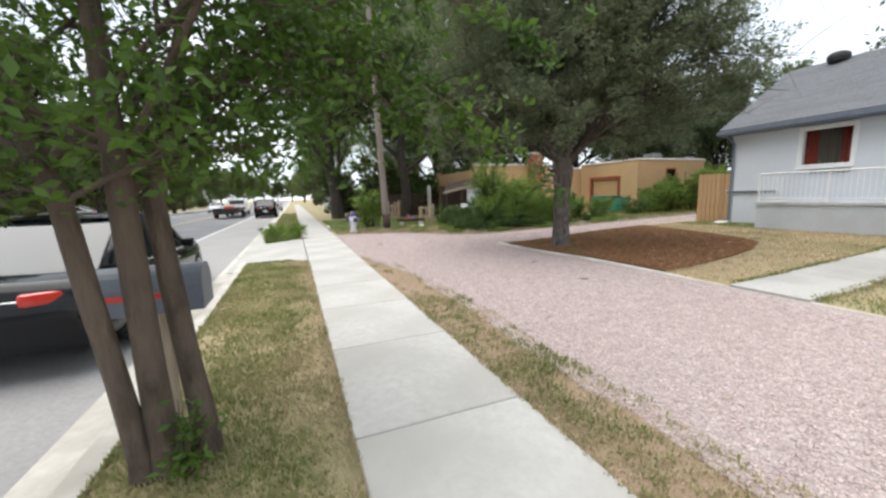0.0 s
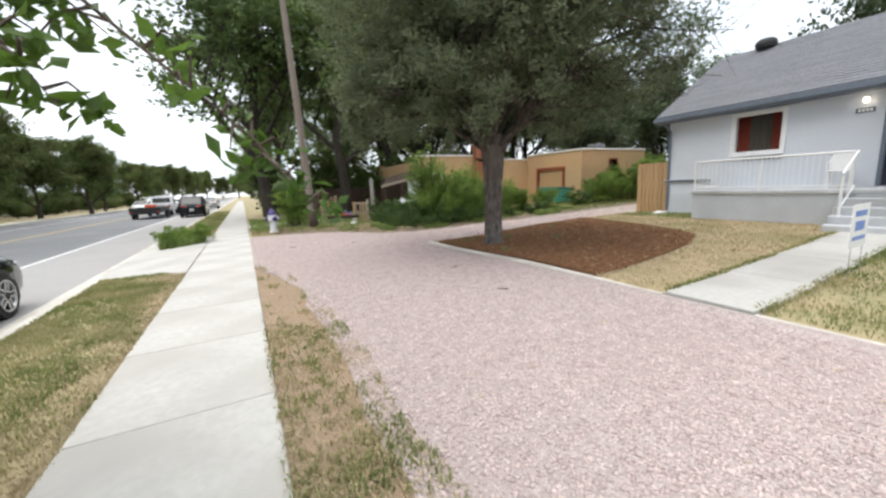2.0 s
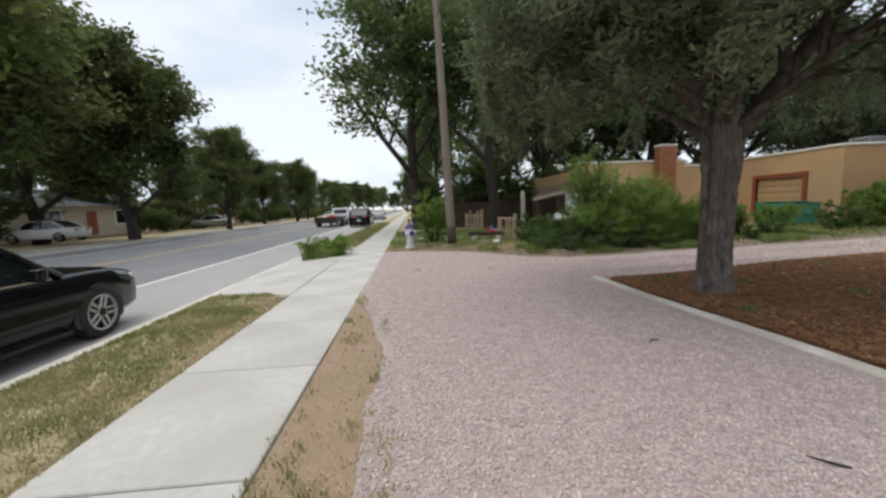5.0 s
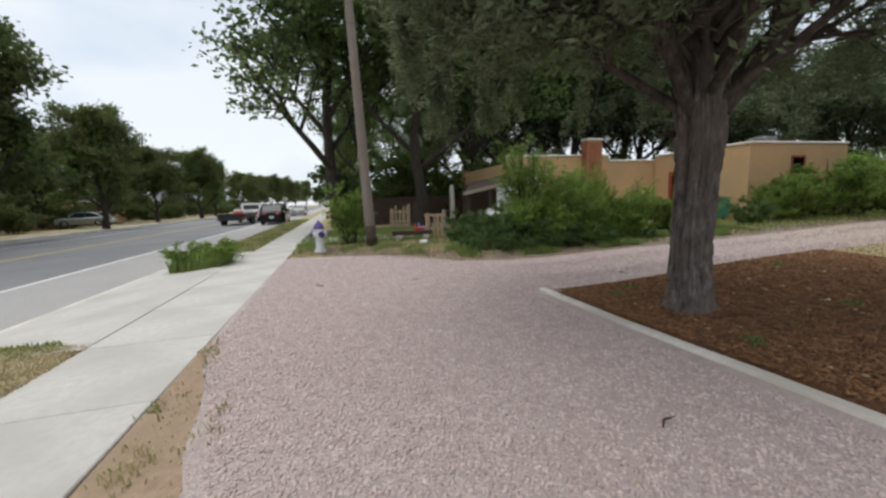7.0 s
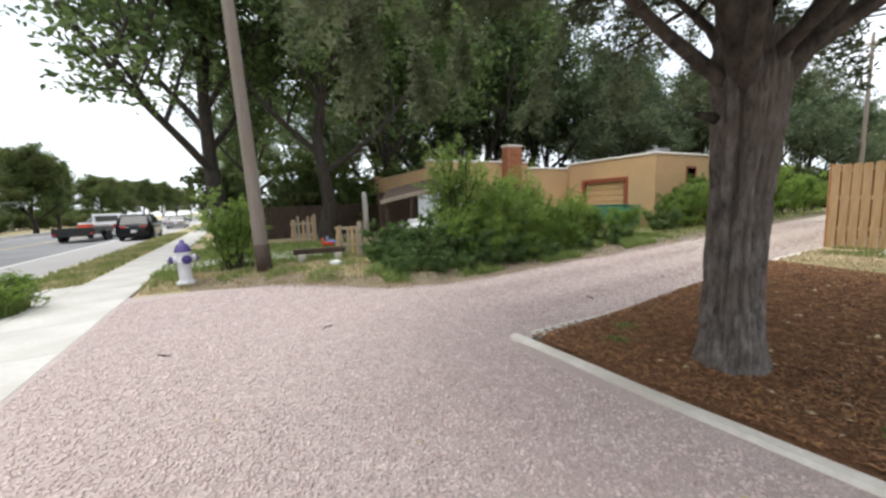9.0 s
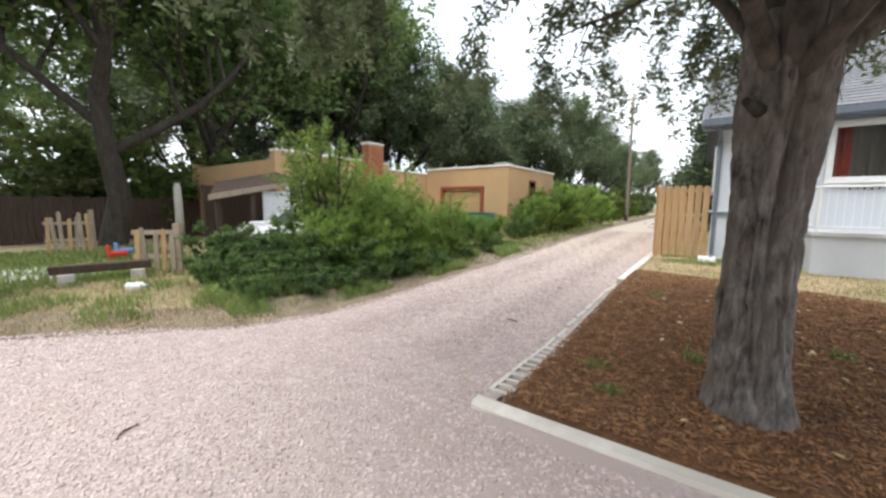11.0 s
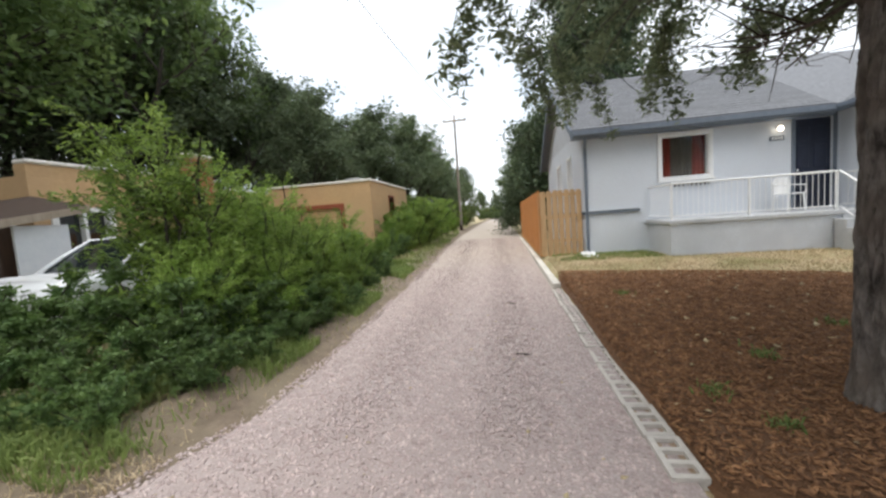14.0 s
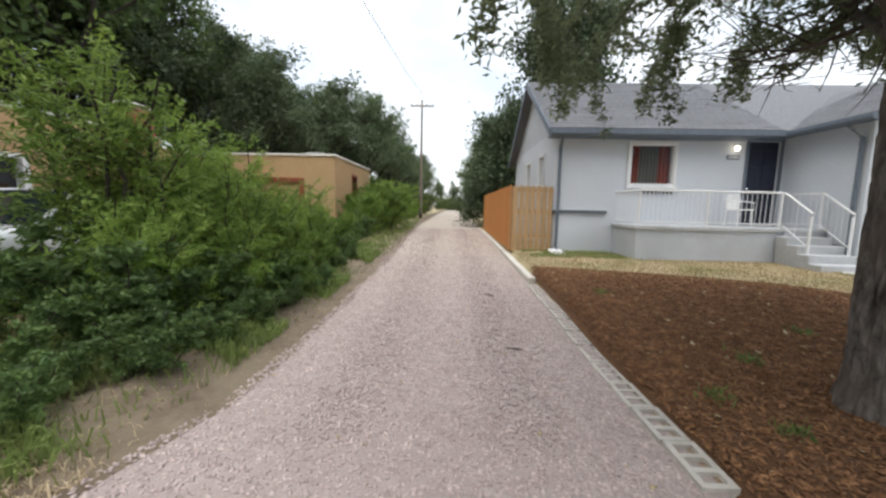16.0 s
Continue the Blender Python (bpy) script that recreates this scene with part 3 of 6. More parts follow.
def make_alley():
    vs, fs = [], []
    nx, ny = 140, 22
    for i in range(nx + 1):
        f = i / nx
        x = 0.0 + 30 * f + 130 * f ** 4
        top = interp(x, ALLEY_N) + wob(x, 0.8, 0.12)
        y_lo = 9.62
        for j in range(ny + 1):
            y = y_lo + (top - y_lo) * j / ny
            rut = -0.02 * math.exp(-((j / ny - 0.3) / 0.09) ** 2) - 0.02 * math.exp(-((j / ny - 0.7) / 0.09) ** 2) if x > 5 else 0
            z = h(x, y) + 0.0072 + rut * 0.3 - (0.05 if j == ny else 0)
            vs.append((x, y, z))
    for i in range(nx):
        for j in range(ny):
            k = i * (ny + 1) + j
            fs.append((k, k + ny + 1, k + ny + 2, k + 1))
    ob = part("alley", mesh_from("alley", vs, fs), "gravel", None, "pink and tan gravel alley with faint wheel ruts", smooth=True, kind="structure")
    tagged(ob, "", "road")
    vs, fs = [], []
    for i in range(nx + 1):
        f = i / nx
        x = 0.9 + 30 * f + 130 * f ** 4
        top = interp(x, ALLEY_N)
        for j in range(7):
            y = top - 0.25 + 1.1 * j / 6
            vs.append((x, y, h(x, y) + 0.006 + 0.02 * noise.noise((x * 2, y * 2, 0)) - (0.05 if j in (0, 6) else 0)))
    for i in range(nx):
        for j in range(6):
            k = i * 7 + j
            fs.append((k, k + 7, k + 8, k + 1))
    part("alley_shoulder", mesh_from("alley_shoulder", vs, fs), "shoulder", None, "bare brown dirt shoulder of the alley", smooth=True, kind="structure")


make_alley()
patch("lawn", "turf", 3.05, 9.6, lambda y: 4.36, lambda y: 13.1, 40, 40, 0.0, 0.012, "dry yellow front lawn")
patch("lawn_south", "turf_green", -14, 2.35, lambda y: 4.36, lambda y: 11.2, 30, 60, 0.0, 0.012, "patchy green front lawn")
patch("mulch_bed", "mulch", 4.25, 9.575, lambda y: 4.46, lambda y: interp(y, MULCH_E) + wob(y, 1.2, 0.15), 46, 46, 0.035, 0.008, "brown bark mulch bed round the tree")


def walk_slab():
    root = tagged(new("front_walk"), "pale concrete front walk to the porch steps", "path", "", "structure")
    edges = [4.40, 6.0, 7.6, 9.2, 10.75]
    for a, b in zip(edges, edges[1:]):
        bm = B((a + 0.006, b - 0.006, 2.26 + 0.03 * (a - 4.4), 3.17 + 0.03 * (a - 4.4), -0.1, 0.0), bevel=0.008)
        for v in bm.verts:
            v.co.z += h(v.co.x, 3.0) + 0.03
        part("slab", bm, "concrete", root)
    bm = B((10.756, 12.0, -6.0, 3.45, 0.0, 0.20), bevel=0.01)
    part("slab", bm, "concrete", root)


walk_slab()


def make_sidewalk():
    root = tagged(new("sidewalk"), "pale concrete sidewalk panels with scored joints", "sidewalk", "", "structure")
    step = 1.443
    bm = B((-1.2, 0.0, -step / 2 + 0.006, step / 2 - 0.006, -0.12, 0.012), bevel=0.008)
    bmesh.ops.subdivide_edges(bm, edges=[e for e in bm.edges if e.calc_length() > 1.0], cuts=1)
    me = bpy.data.meshes.new("panel")
    bm.to_mesh(me)
    bm.free()
    me.materials.append(M["concrete"])
    r = random.Random(3)
    for k in range(-10, 75):
        ob = new("panel", me)
        ob.parent = root
        ob.matrix_world = pose(0, 3.425 + step * (k + 0.5), r.uniform(-0.003, 0.003), r.uniform(-0.15, 0.15), r.uniform(-0.1, 0.1), 0)


make_sidewalk()


def border_kerb(y0, y1):
    bm = prism([(4.31, -0.15), (4.315, 0.09), (4.335, 0.115), (4.425, 0.115), (4.445, 0.09), (4.45, -0.15)], "y", y0, y1)
    bmesh.ops.subdivide_edges(bm, edges=[e for e in bm.edges if e.calc_length() > 1.0], cuts=24)
    for v in bm.verts:
        v.co.x += 0.012 * noise.noise((v.co.y * 0.9, 1.0, 0))
        v.co.z += 0.010 * noise.noise((v.co.y * 1.3, 4.0, 0)) - 0.045 - 0.03 * smooth01((6.0 - v.co.y) / 2.5) + h(4.28, v.co.y)
    return part("garden_kerb", bm, "kerb", None, "worn poured concrete garden edging", smooth=False, kind="structure")


border_kerb(3.2, 9.72)
border_kerb(-14, 2.24)


def alley_blocks():
    root = tagged(new("alley_edging"), "row of hollow concrete blocks edging the mulch bed", "edging", "", "structure")
    bm = bmesh.new()
    L, W, H = 0.39, 0.19, 0.16
    boxes = [(0, L, 0, 0.035, -H, 0), (0, L, W - 0.035, W, -H, 0)] + [(i * (L - 0.035) / 3, i * (L - 0.035) / 3 + 0.035, 0.035, W - 0.035, -H, 0) for i in range(4)]
    bm = B(*boxes)
    me = bpy.data.meshes.new("block")
    bm.to_mesh(me)
    bm.free()
    me.materials.append(M["block"])
    fill = B((0.03, L - 0.03, 0.03, W - 0.03, -H, -0.028))
    fm = bpy.data.meshes.new("soil")
    fill.to_mesh(fm)
    fill.free()
    fm.materials.append(M["dirt"])
    r = random.Random(8)
    x = 4.62
    while x < 9.1:
        ob = new("block", me)
        ob.parent = root
        ob.matrix_world = pose(x, 9.56 + r.uniform(-0.012, 0.012), h(x, 9.75) + 0.035 + r.uniform(-0.008, 0.008), r.uniform(-1.5, 1.5), r.uniform(-1, 1), r.uniform(-1.2, 1.2))
        so = new("soil", fm)
        so.parent = ob
        x += 0.405
    while x < 22:
        bm = B((x, x + 0.9, 9.58, 9.72, -0.1, 0.05), bevel=0.012)
        for v in bm.verts:
            v.co.z += h(x, 9.5) * 0.4
        part("kerb_piece", bm, "kerb", root)
        x += 0.915 if r.random() < 0.8 else 1.05


alley_blocks()


# ---- grey house ----
def wall(name, axis, at, thick, u0, u1, z0, z1, holes, mat, parent, label=""):
    """A wall with real openings. axis 'x': stands at x = at and runs along y; 'y': the other way. holes: (u0, u1, z0, z1)."""
    us = sorted({u0, u1, *[v for hh in holes for v in hh[:2]]})
    zs = sorted({z0, z1, *[v for hh in holes for v in hh[2:]]})
    boxes = []
    for a, b in zip(us, us[1:]):
        for c, d in zip(zs, zs[1:]):
            mu, mz = (a + b) / 2, (c + d) / 2
            if any(q[0] < mu < q[1] and q[2] < mz < q[3] for q in holes):
                continue
            boxes.append((at, at + thick, a, b, c, d) if axis == "x" else (a, b, at, at + thick, c, d))
    bm = B(*boxes)
    bmesh.ops.remove_doubles(bm, verts=bm.verts, dist=1e-4)
    seen, kill = {}, []
    bm.verts.index_update()
    for f in bm.faces:
        key = tuple(sorted(v.index for v in f.verts))
        if key in seen:
            kill += [f, seen[key]]
        seen[key] = f
    bmesh.ops.delete(bm, geom=list(set(kill)), context="FACES")
    return part(name, bm, mat, parent, label)


def window(parent, axis, at, u0, u1, z0, z1, out, frame=0.115, curtains=True):
    """A window set into an opening; out: -1 or 1, the side the frame stands proud of."""
    def bx(d0, d1, a, b, c, d):
        lo, hi = sorted((at + out * d0, at + out * d1))
        return (lo, hi, a, b, c, d) if axis == "x" else (a, b, lo, hi, c, d)
    w = part("window", B(bx(-0.12, 0.02, u0, u0 + 0.03, z0, z1), bx(-0.12, 0.02, u1 - 0.03, u1, z0, z1), bx(-0.12, 0.02, u0 + 0.03, u1 - 0.03, z0, z0 + 0.03), bx(-0.12, 0.02, u0 + 0.03, u1 - 0.03, z1 - 0.03, z1)), "white", parent)
    f = frame
    part("window_frame", B(bx(0.0, 0.045, u0 - f, u0, z0 - f, z1 + f), bx(0.0, 0.045, u1, u1 + f, z0 - f, z1 + f), bx(0.0, 0.045, u0, u1, z1, z1 + f), bx(0.0, 0.045, u0, u1, z0 - f, z0), bevel=0.006), "white", w)
    part("sill", B(bx(0.045, 0.10, u0 - f - 0.02, u1 + f + 0.02, z0 - f - 0.03, z0 - f + 0.02), bevel=0.008), "white", w)
    g = part("pane", B(bx(-0.075, -0.068, u0 + 0.03, u1 - 0.03, z0 + 0.03, z1 - 0.03)), "glass", w)
    g.visible_shadow = False
    # no room is built: a near-black sheet paints the indoor shade
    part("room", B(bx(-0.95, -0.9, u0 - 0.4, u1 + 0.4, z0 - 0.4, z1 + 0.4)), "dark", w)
    if curtains:
        for a, b, m, n in ((u0, u0 + 0.27 * (u1 - u0), "curtain", 3), (u1 - 0.27 * (u1 - u0), u1, "curtain", 3), (u0 + 0.22 * (u1 - u0), u1 - 0.22 * (u1 - u0), "sheer", 7)):
            bm = bmesh.new()
            lo, hi = [], []
            k = n * 6
            for i in range(k + 1):
                u = a + (b - a) * i / k
                d = at + out * (-0.2 - (0.05 if m == "sheer" else 0) + 0.022 * math.sin(i * 2 * math.pi / 6))
                p = (d, u) if axis == "x" else (u, d)
                lo.append(bm.verts.new((*p, z0 - 0.05)))
                hi.append(bm.verts.new((*p, z1 + 0.05)))
            for i in range(k):
                bm.faces.new((lo[i], lo[i + 1], hi[i + 1], hi[i]))
            part("curtain", bm, m, w, "dark red curtain" if m == "curtain" else "dim grey sheer curtain", smooth=True)
    return w


HX, HN, HB = 13.05, 8.38, 0.12      # front wall, north wall, foot of the walls
EZ = 3.42                           # eaves
house = thing("bungalow", "light grey stucco bungalow with grey shingle roof", "house", kind="structure")
WIN = (5.325, 6.455, 2.035, 3.095)
DOOR = (2.62, 3.43, 1.02, 3.20)
wall("wall", "x", HX, 0.2, 2.48, HN, HB, EZ + 0.1, [WIN, DOOR], "stucco", house)
SIDE = [(14.55, 15.15, 1.9, 2.95), (16.6, 17.3, 1.9, 2.95)]
wall("wall", "y", HN - 0.2, 0.2, HX + 0.2, 20.0, HB, EZ + 0.1, SIDE, "stucco", house)
wall("wall", "x", 20.0, 0.2, -4.0, HN, HB, EZ + 0.1, [], "stucco", house)
# wing towards the street
WX = 11.0
wall("wall", "y", 2.28, 0.2, WX, HX, HB, EZ + 0.1, [], "stucco", house)
wall("wall", "x", WX, 0.2, -4.0, 2.28, HB, EZ + 0.1, [(-2.0, -0.2, 1.6, 2.9)], "stucco", house)
wall("wall", "y", -4.2, 0.2, WX, 20.2, HB, EZ + 0.1, [], "stucco", house)
window(house, "x", HX, *WIN, -1, frame=0.08)
for s in SIDE:
    window(house, "y", HN, *s, 1, frame=0.07, curtains=False)
window(house, "x", WX, -2.0, -0.2, 1.6, 2.9, -1, curtains=False)
RX, RZ = 16.55, 5.55                # ridge of the main roof
sl = (RZ - EZ) / (RX - HX)
for s, ends in ((1, (HX + 0.2, 20.0)),):
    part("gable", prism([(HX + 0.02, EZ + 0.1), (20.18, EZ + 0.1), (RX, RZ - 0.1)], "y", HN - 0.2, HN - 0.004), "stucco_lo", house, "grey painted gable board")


def roof_plane(p, q, r, s, thick=0.1):
    """A slab with the corners p q r s (counter-clockwise from above)."""
    bm = bmesh.new()
    top = [bm.verts.new(v) for v in (p, q, r, s)]
    bot = [bm.verts.new((v[0], v[1], v[2] - thick)) for v in (p, q, r, s)]
    bm.faces.new(top)
    bm.faces.new(bot[::-1])
    for k in range(4):
        bm.faces.new((top[k], bot[k], bot[(k + 1) % 4], top[(k + 1) % 4]))
    return bm


ov = 0.32
north = HN + 0.30
roof = part("roof", roof_plane((HX - ov, -4.3, EZ - sl * ov + 0.2), (RX, -4.3, RZ + 0.2), (RX, north, RZ + 0.2), (HX - ov, north, EZ - sl * ov + 0.2)), "shingle", house, "grey asphalt shingle roof")
part("roof_back", roof_plane((RX, -4.3, RZ + 0.2), (20.2 + ov, -4.3, EZ - 0.1), (20.2 + ov, north, EZ - 0.1), (RX, north, RZ + 0.2)), "shingle", house)
WY, WZ = -0.9, 5.15                 # ridge of the wing
wn = 2.48 + 0.3
wing_roof = part("roof", roof_plane((WX - 0.35, wn, EZ - 0.05), (15.5, wn, EZ - 0.05), (15.5, WY, WZ), (WX - 0.35, WY, WZ)), "shingle", house, "grey asphalt shingle roof")
part("roof_wing_south", roof_plane((WX - 0.35, WY, WZ), (15.5, WY, WZ), (15.5, -4.5, EZ - 0.05), (WX - 0.35, -4.5, EZ - 0.05)), "shingle", house)
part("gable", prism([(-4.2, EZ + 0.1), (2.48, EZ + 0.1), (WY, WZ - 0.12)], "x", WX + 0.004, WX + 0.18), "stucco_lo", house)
zf = EZ - sl * ov
part("fascia", B((HX - ov - 0.03, HX - ov, 2.80, north, zf - 0.02, zf + 0.17)), "trim_blue", house, "slate blue fascia board")
part("soffit", B((HX - ov, HX, 2.80, north, zf - 0.02, zf + 0.01)), "trim_blue", house)
gut = prism([(HX - ov - 0.15, zf + 0.14), (HX - ov - 0.15, zf + 0.04), (HX - ov - 0.11, zf), (HX - ov - 0.035, zf), (HX - ov - 0.035, zf + 0.14)], "y", 2.86, north)
part("gutter_trough", gut, "trim_blue", house, "slate blue metal gutter")
part("fascia", B((WX - 0.35, HX - ov, wn, wn + 0.03, EZ - 0.2, EZ - 0.02)), "trim_blue", house)
part("gutter_trough", prism([(wn + 0.035, EZ - 0.05), (wn + 0.14, EZ - 0.05), (wn + 0.14, EZ - 0.13), (wn + 0.10, EZ - 0.18), (wn + 0.035, EZ - 0.18)], "x", WX - 0.35, HX - ov - 0.16), "trim_blue", house)
part("fascia", roof_plane((HX - ov, north, EZ - sl * ov + 0.19), (RX, north, RZ + 0.19), (RX, north + 0.03, RZ + 0.19), (HX - ov, north + 0.03, EZ - sl * ov + 0.19), 0.2), "trim_blue", house, "dark verge board")
part("fascia", roof_plane((RX, north, RZ + 0.19), (20.5, north, EZ - 0.11), (20.5, north + 0.03, EZ - 0.11), (RX, north + 0.03, RZ + 0.19), 0.2), "trim_blue", house)


def downspout(x, y, z0, z1, dx, dy):
    bm = bmesh.new()
    tube(bm, [(x + dx, y + dy, z1), (x + dx, y + dy, z1 - 0.08), (x, y, z1 - 0.3), (x, y, z0 + 0.15), (x - 0.05, y, z0 + 0.06), (x - 0.22, y, z0 + 0.03)], [0.042] * 6, n=6)
    return part("downspout", bm, "trim_blue", house, "slate blue downspout")


downspout(HX - 0.05, HN - 0.06, 0.2, zf + 0.03, -ov, 0.05)
downspout(WX + 0.15, 2.54, 0.2, EZ - 0.15, 0.0, 0.30)
part("ledge", B((HX - 0.06, HX, 7.0, HN + 0.06, 1.24, 1.32), bevel=0.01), "trim_blue", house, "slate blue wall ledge")
part("ledge", B((HX - 0.06, 20.0, HN, HN + 0.06, 1.24, 1.32), bevel=0.01), "trim_blue", house)
part("ledge_cap", B((HX - 0.075, HX, 7.0, HN + 0.075, 1.32, 1.345)), "stucco", house)
part("door_frame", B((HX - 0.03, HX, DOOR[0] - 0.07, DOOR[0], DOOR[2], DOOR[3] + 0.07), (HX - 0.03, HX, DOOR[1], DOOR[1] + 0.07, DOOR[2], DOOR[3] + 0.07), (HX - 0.03, HX, DOOR[0], DOOR[1], DOOR[3], DOOR[3] + 0.07)), "trim_blue", house)
dr = part("front_door", B((HX + 0.07, HX + 0.115, DOOR[0], DOOR[1], DOOR[2], DOOR[3])), "door", house, "navy blue panelled front door")
cz = (DOOR[0] + DOOR[1]) / 2
part("door_panel", B(*[(HX + 0.05, HX + 0.07, cz + a, cz + b, DOOR[2] + c, DOOR[2] + d) for a, b in ((-0.32, -0.05), (0.05, 0.32)) for c, d in ((0.2, 0.85), (1.0, 1.55), (1.65, 1.98))], bevel=0.008), "door", dr)
part("door_knob", turned(lathe([(0.012, 0), (0.012, 0.03), (0.03, 0.04), (0.032, 0.06), (0.015, 0.075)], 12), pose(HX + 0.07, DOOR[1] - 0.08, DOOR[2] + 0.95, 0, -90, 0)), "chrome", dr)
# lamp and number plaque
lamp = part("porch_lamp", turned(lathe([(0.05, 0), (0.055, 0.02), (0.03, 0.03), (0.03, 0.09)], 14), pose(HX, 3.80, 3.02, 0, -90, 0)), "white", house, "small white porch lamp, lit")
part("bulb", turned(lathe([(0.02, -0.03), (0.045, -0.02), (0.055, 0.02), (0.045, 0.06), (0.02, 0.08)], 16), pose(HX - 0.11, 3.80, 2.98)), "lamp_glow", lamp)
plaque = part("number_plaque", B((HX - 0.02, HX, 3.66, 3.98, 2.73, 2.84), bevel=0.005), "trim_blue", house, "small house number plaque")
part("plaque_bar", B(*[(HX - 0.026, HX - 0.02, 3.70 + i * 0.065, 3.745 + i * 0.065, 2.755, 2.815) for i in range(4)]), "white", plaque)
# roof vent and dark pipe
vent = part("roof_vent", turned(lathe([(0.14, -0.3), (0.14, 0.2), (0.27, 0.24), (0.31, 0.36), (0.29, 0.46), (0.2, 0.53), (0.05, 0.56)], 18), pose(16.3, 7.2, RZ - 0.16)), "black_plastic", house, "round dark roof vent")

# porch
PX, PY0, PY1, PZ = 11.66, 2.49, 6.85, 1.0
porch = thing("porch", "grey concrete porch with steps and white railing", "porch", kind="structure")
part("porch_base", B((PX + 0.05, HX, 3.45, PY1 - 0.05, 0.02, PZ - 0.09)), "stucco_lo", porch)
part("porch_base", B((PX + 0.02, HX, PY0, 3.45, 0.02, PZ - 0.09)), "porch", porch)
part("porch_slab", B((PX, HX, PY0, PY1, PZ - 0.09, PZ), bevel=0.012), "porch", porch, "pale concrete porch slab")
for i in range(4):
    z1 = PZ - 0.17 * (i + 1) - 0.01
    part("step", B((PX - 0.28 * (i + 1), PX + 0.02 - 0.28 * i, PY0 + 0.12, 3.62, 0.05, z1), bevel=0.012), "porch", porch, "grey concrete step")


def rail(pts, post_at, bal_gap, ht=0.82):
    """A white railing along a line of (x, y, z) at floor level."""
    root = part("railing", tube(bmesh.new(), [(p[0], p[1], p[2] + ht) for p in pts], [0.024] * len(pts), n=8), "white", porch, "white painted metal railing")
    part("bottom_rail", tube(bmesh.new(), [(p[0], p[1], p[2] + 0.09) for p in pts], [0.015] * len(pts), n=6), "white", root)
    for p in post_at:
        part("post", B((p[0] - 0.02, p[0] + 0.02, p[1] - 0.02, p[1] + 0.02, p[2] - 0.01, p[2] + ht)), "white", root)
    for a, b in zip(pts, pts[1:]):
        L = (Vector(b) - Vector(a)).length
        k = int(L / bal_gap)
        for i in range(1, k):
            q = Vector(a).lerp(Vector(b), i / k)
            part("baluster", B((q.x - 0.0045, q.x + 0.0045, q.y - 0.0045, q.y + 0.0045, q.z + 0.09, q.z + ht)), "white", root)
    return root


rail([(HX - 0.03, PY1 - 0.08, PZ), (PX + 0.06, PY1 - 0.08, PZ), (PX + 0.06, 3.55, PZ)], [(PX + 0.06, PY1 - 0.08, PZ), (PX + 0.06, 5.2, PZ), (PX + 0.06, 3.55, PZ)], 0.11)
rail([(PX + 0.05, 3.5, PZ), (PX - 0.68, 3.5, PZ - 0.47)], [(PX - 0.66, 3.5, PZ - 0.52)], 0.3)
rail([(HX - 0.3, 2.64, PZ), (PX + 0.05, 2.64, PZ), (PX - 0.68, 2.64, PZ - 0.47)], [(PX + 0.05, 2.64, PZ), (PX - 0.66, 2.64, PZ - 0.52)], 0.14)
# wall bracket with hooks under the window
part("bracket", B((HX - 0.05, HX - 0.02, 5.3, 6.2, 1.86, 1.89), *[(HX - 0.06, HX - 0.02, 5.34 + i * 0.1, 5.36 + i * 0.1, 1.80, 1.86) for i in range(9)]), "black_plastic", porch)



def porch_chair(at, turn):
    root = thing("porch_chair", "small white plastic chair on the porch", "chair", at, turn)
    part("seat", B((-0.21, 0.21, -0.2, 0.2, 0.40, 0.43), bevel=0.012), "white", root)
    part("backrest", prism([(-0.20, 0.43), (0.20, 0.43), (0.22, 0.68), (0.15, 0.80), (-0.15, 0.80), (-0.22, 0.68)], "y", 0.18, 0.205, bevel=0.008), "white", root)
    for x in (-0.18, 0.18):
        for y in (-0.17, 0.17):
            part("leg", tube(bmesh.new(), [(x * 1.12, y * 1.12, 0), (x, y, 0.41)], [0.017, 0.022], n=8), "white", root)
        part("armrest", tube(bmesh.new(), [(x * 1.15, -0.19, 0.42), (x * 1.2, -0.17, 0.60), (x * 1.2, 0.12, 0.63), (x * 1.1, 0.19, 0.62)], [0.014] * 4, n=6), "white", root)
    return root


porch_chair((12.45, 3.95, PZ), -80)
# splash block
part("splash_block", prism([(12.2, 0.14), (12.85, 0.16), (12.85, 0.27), (12.6, 0.225), (12.2, 0.20)], "y", 8.22, 8.56), "white", None)
tagged(bpy.data.objects["splash_block"], "white concrete splash block under the downspout", "splash block")


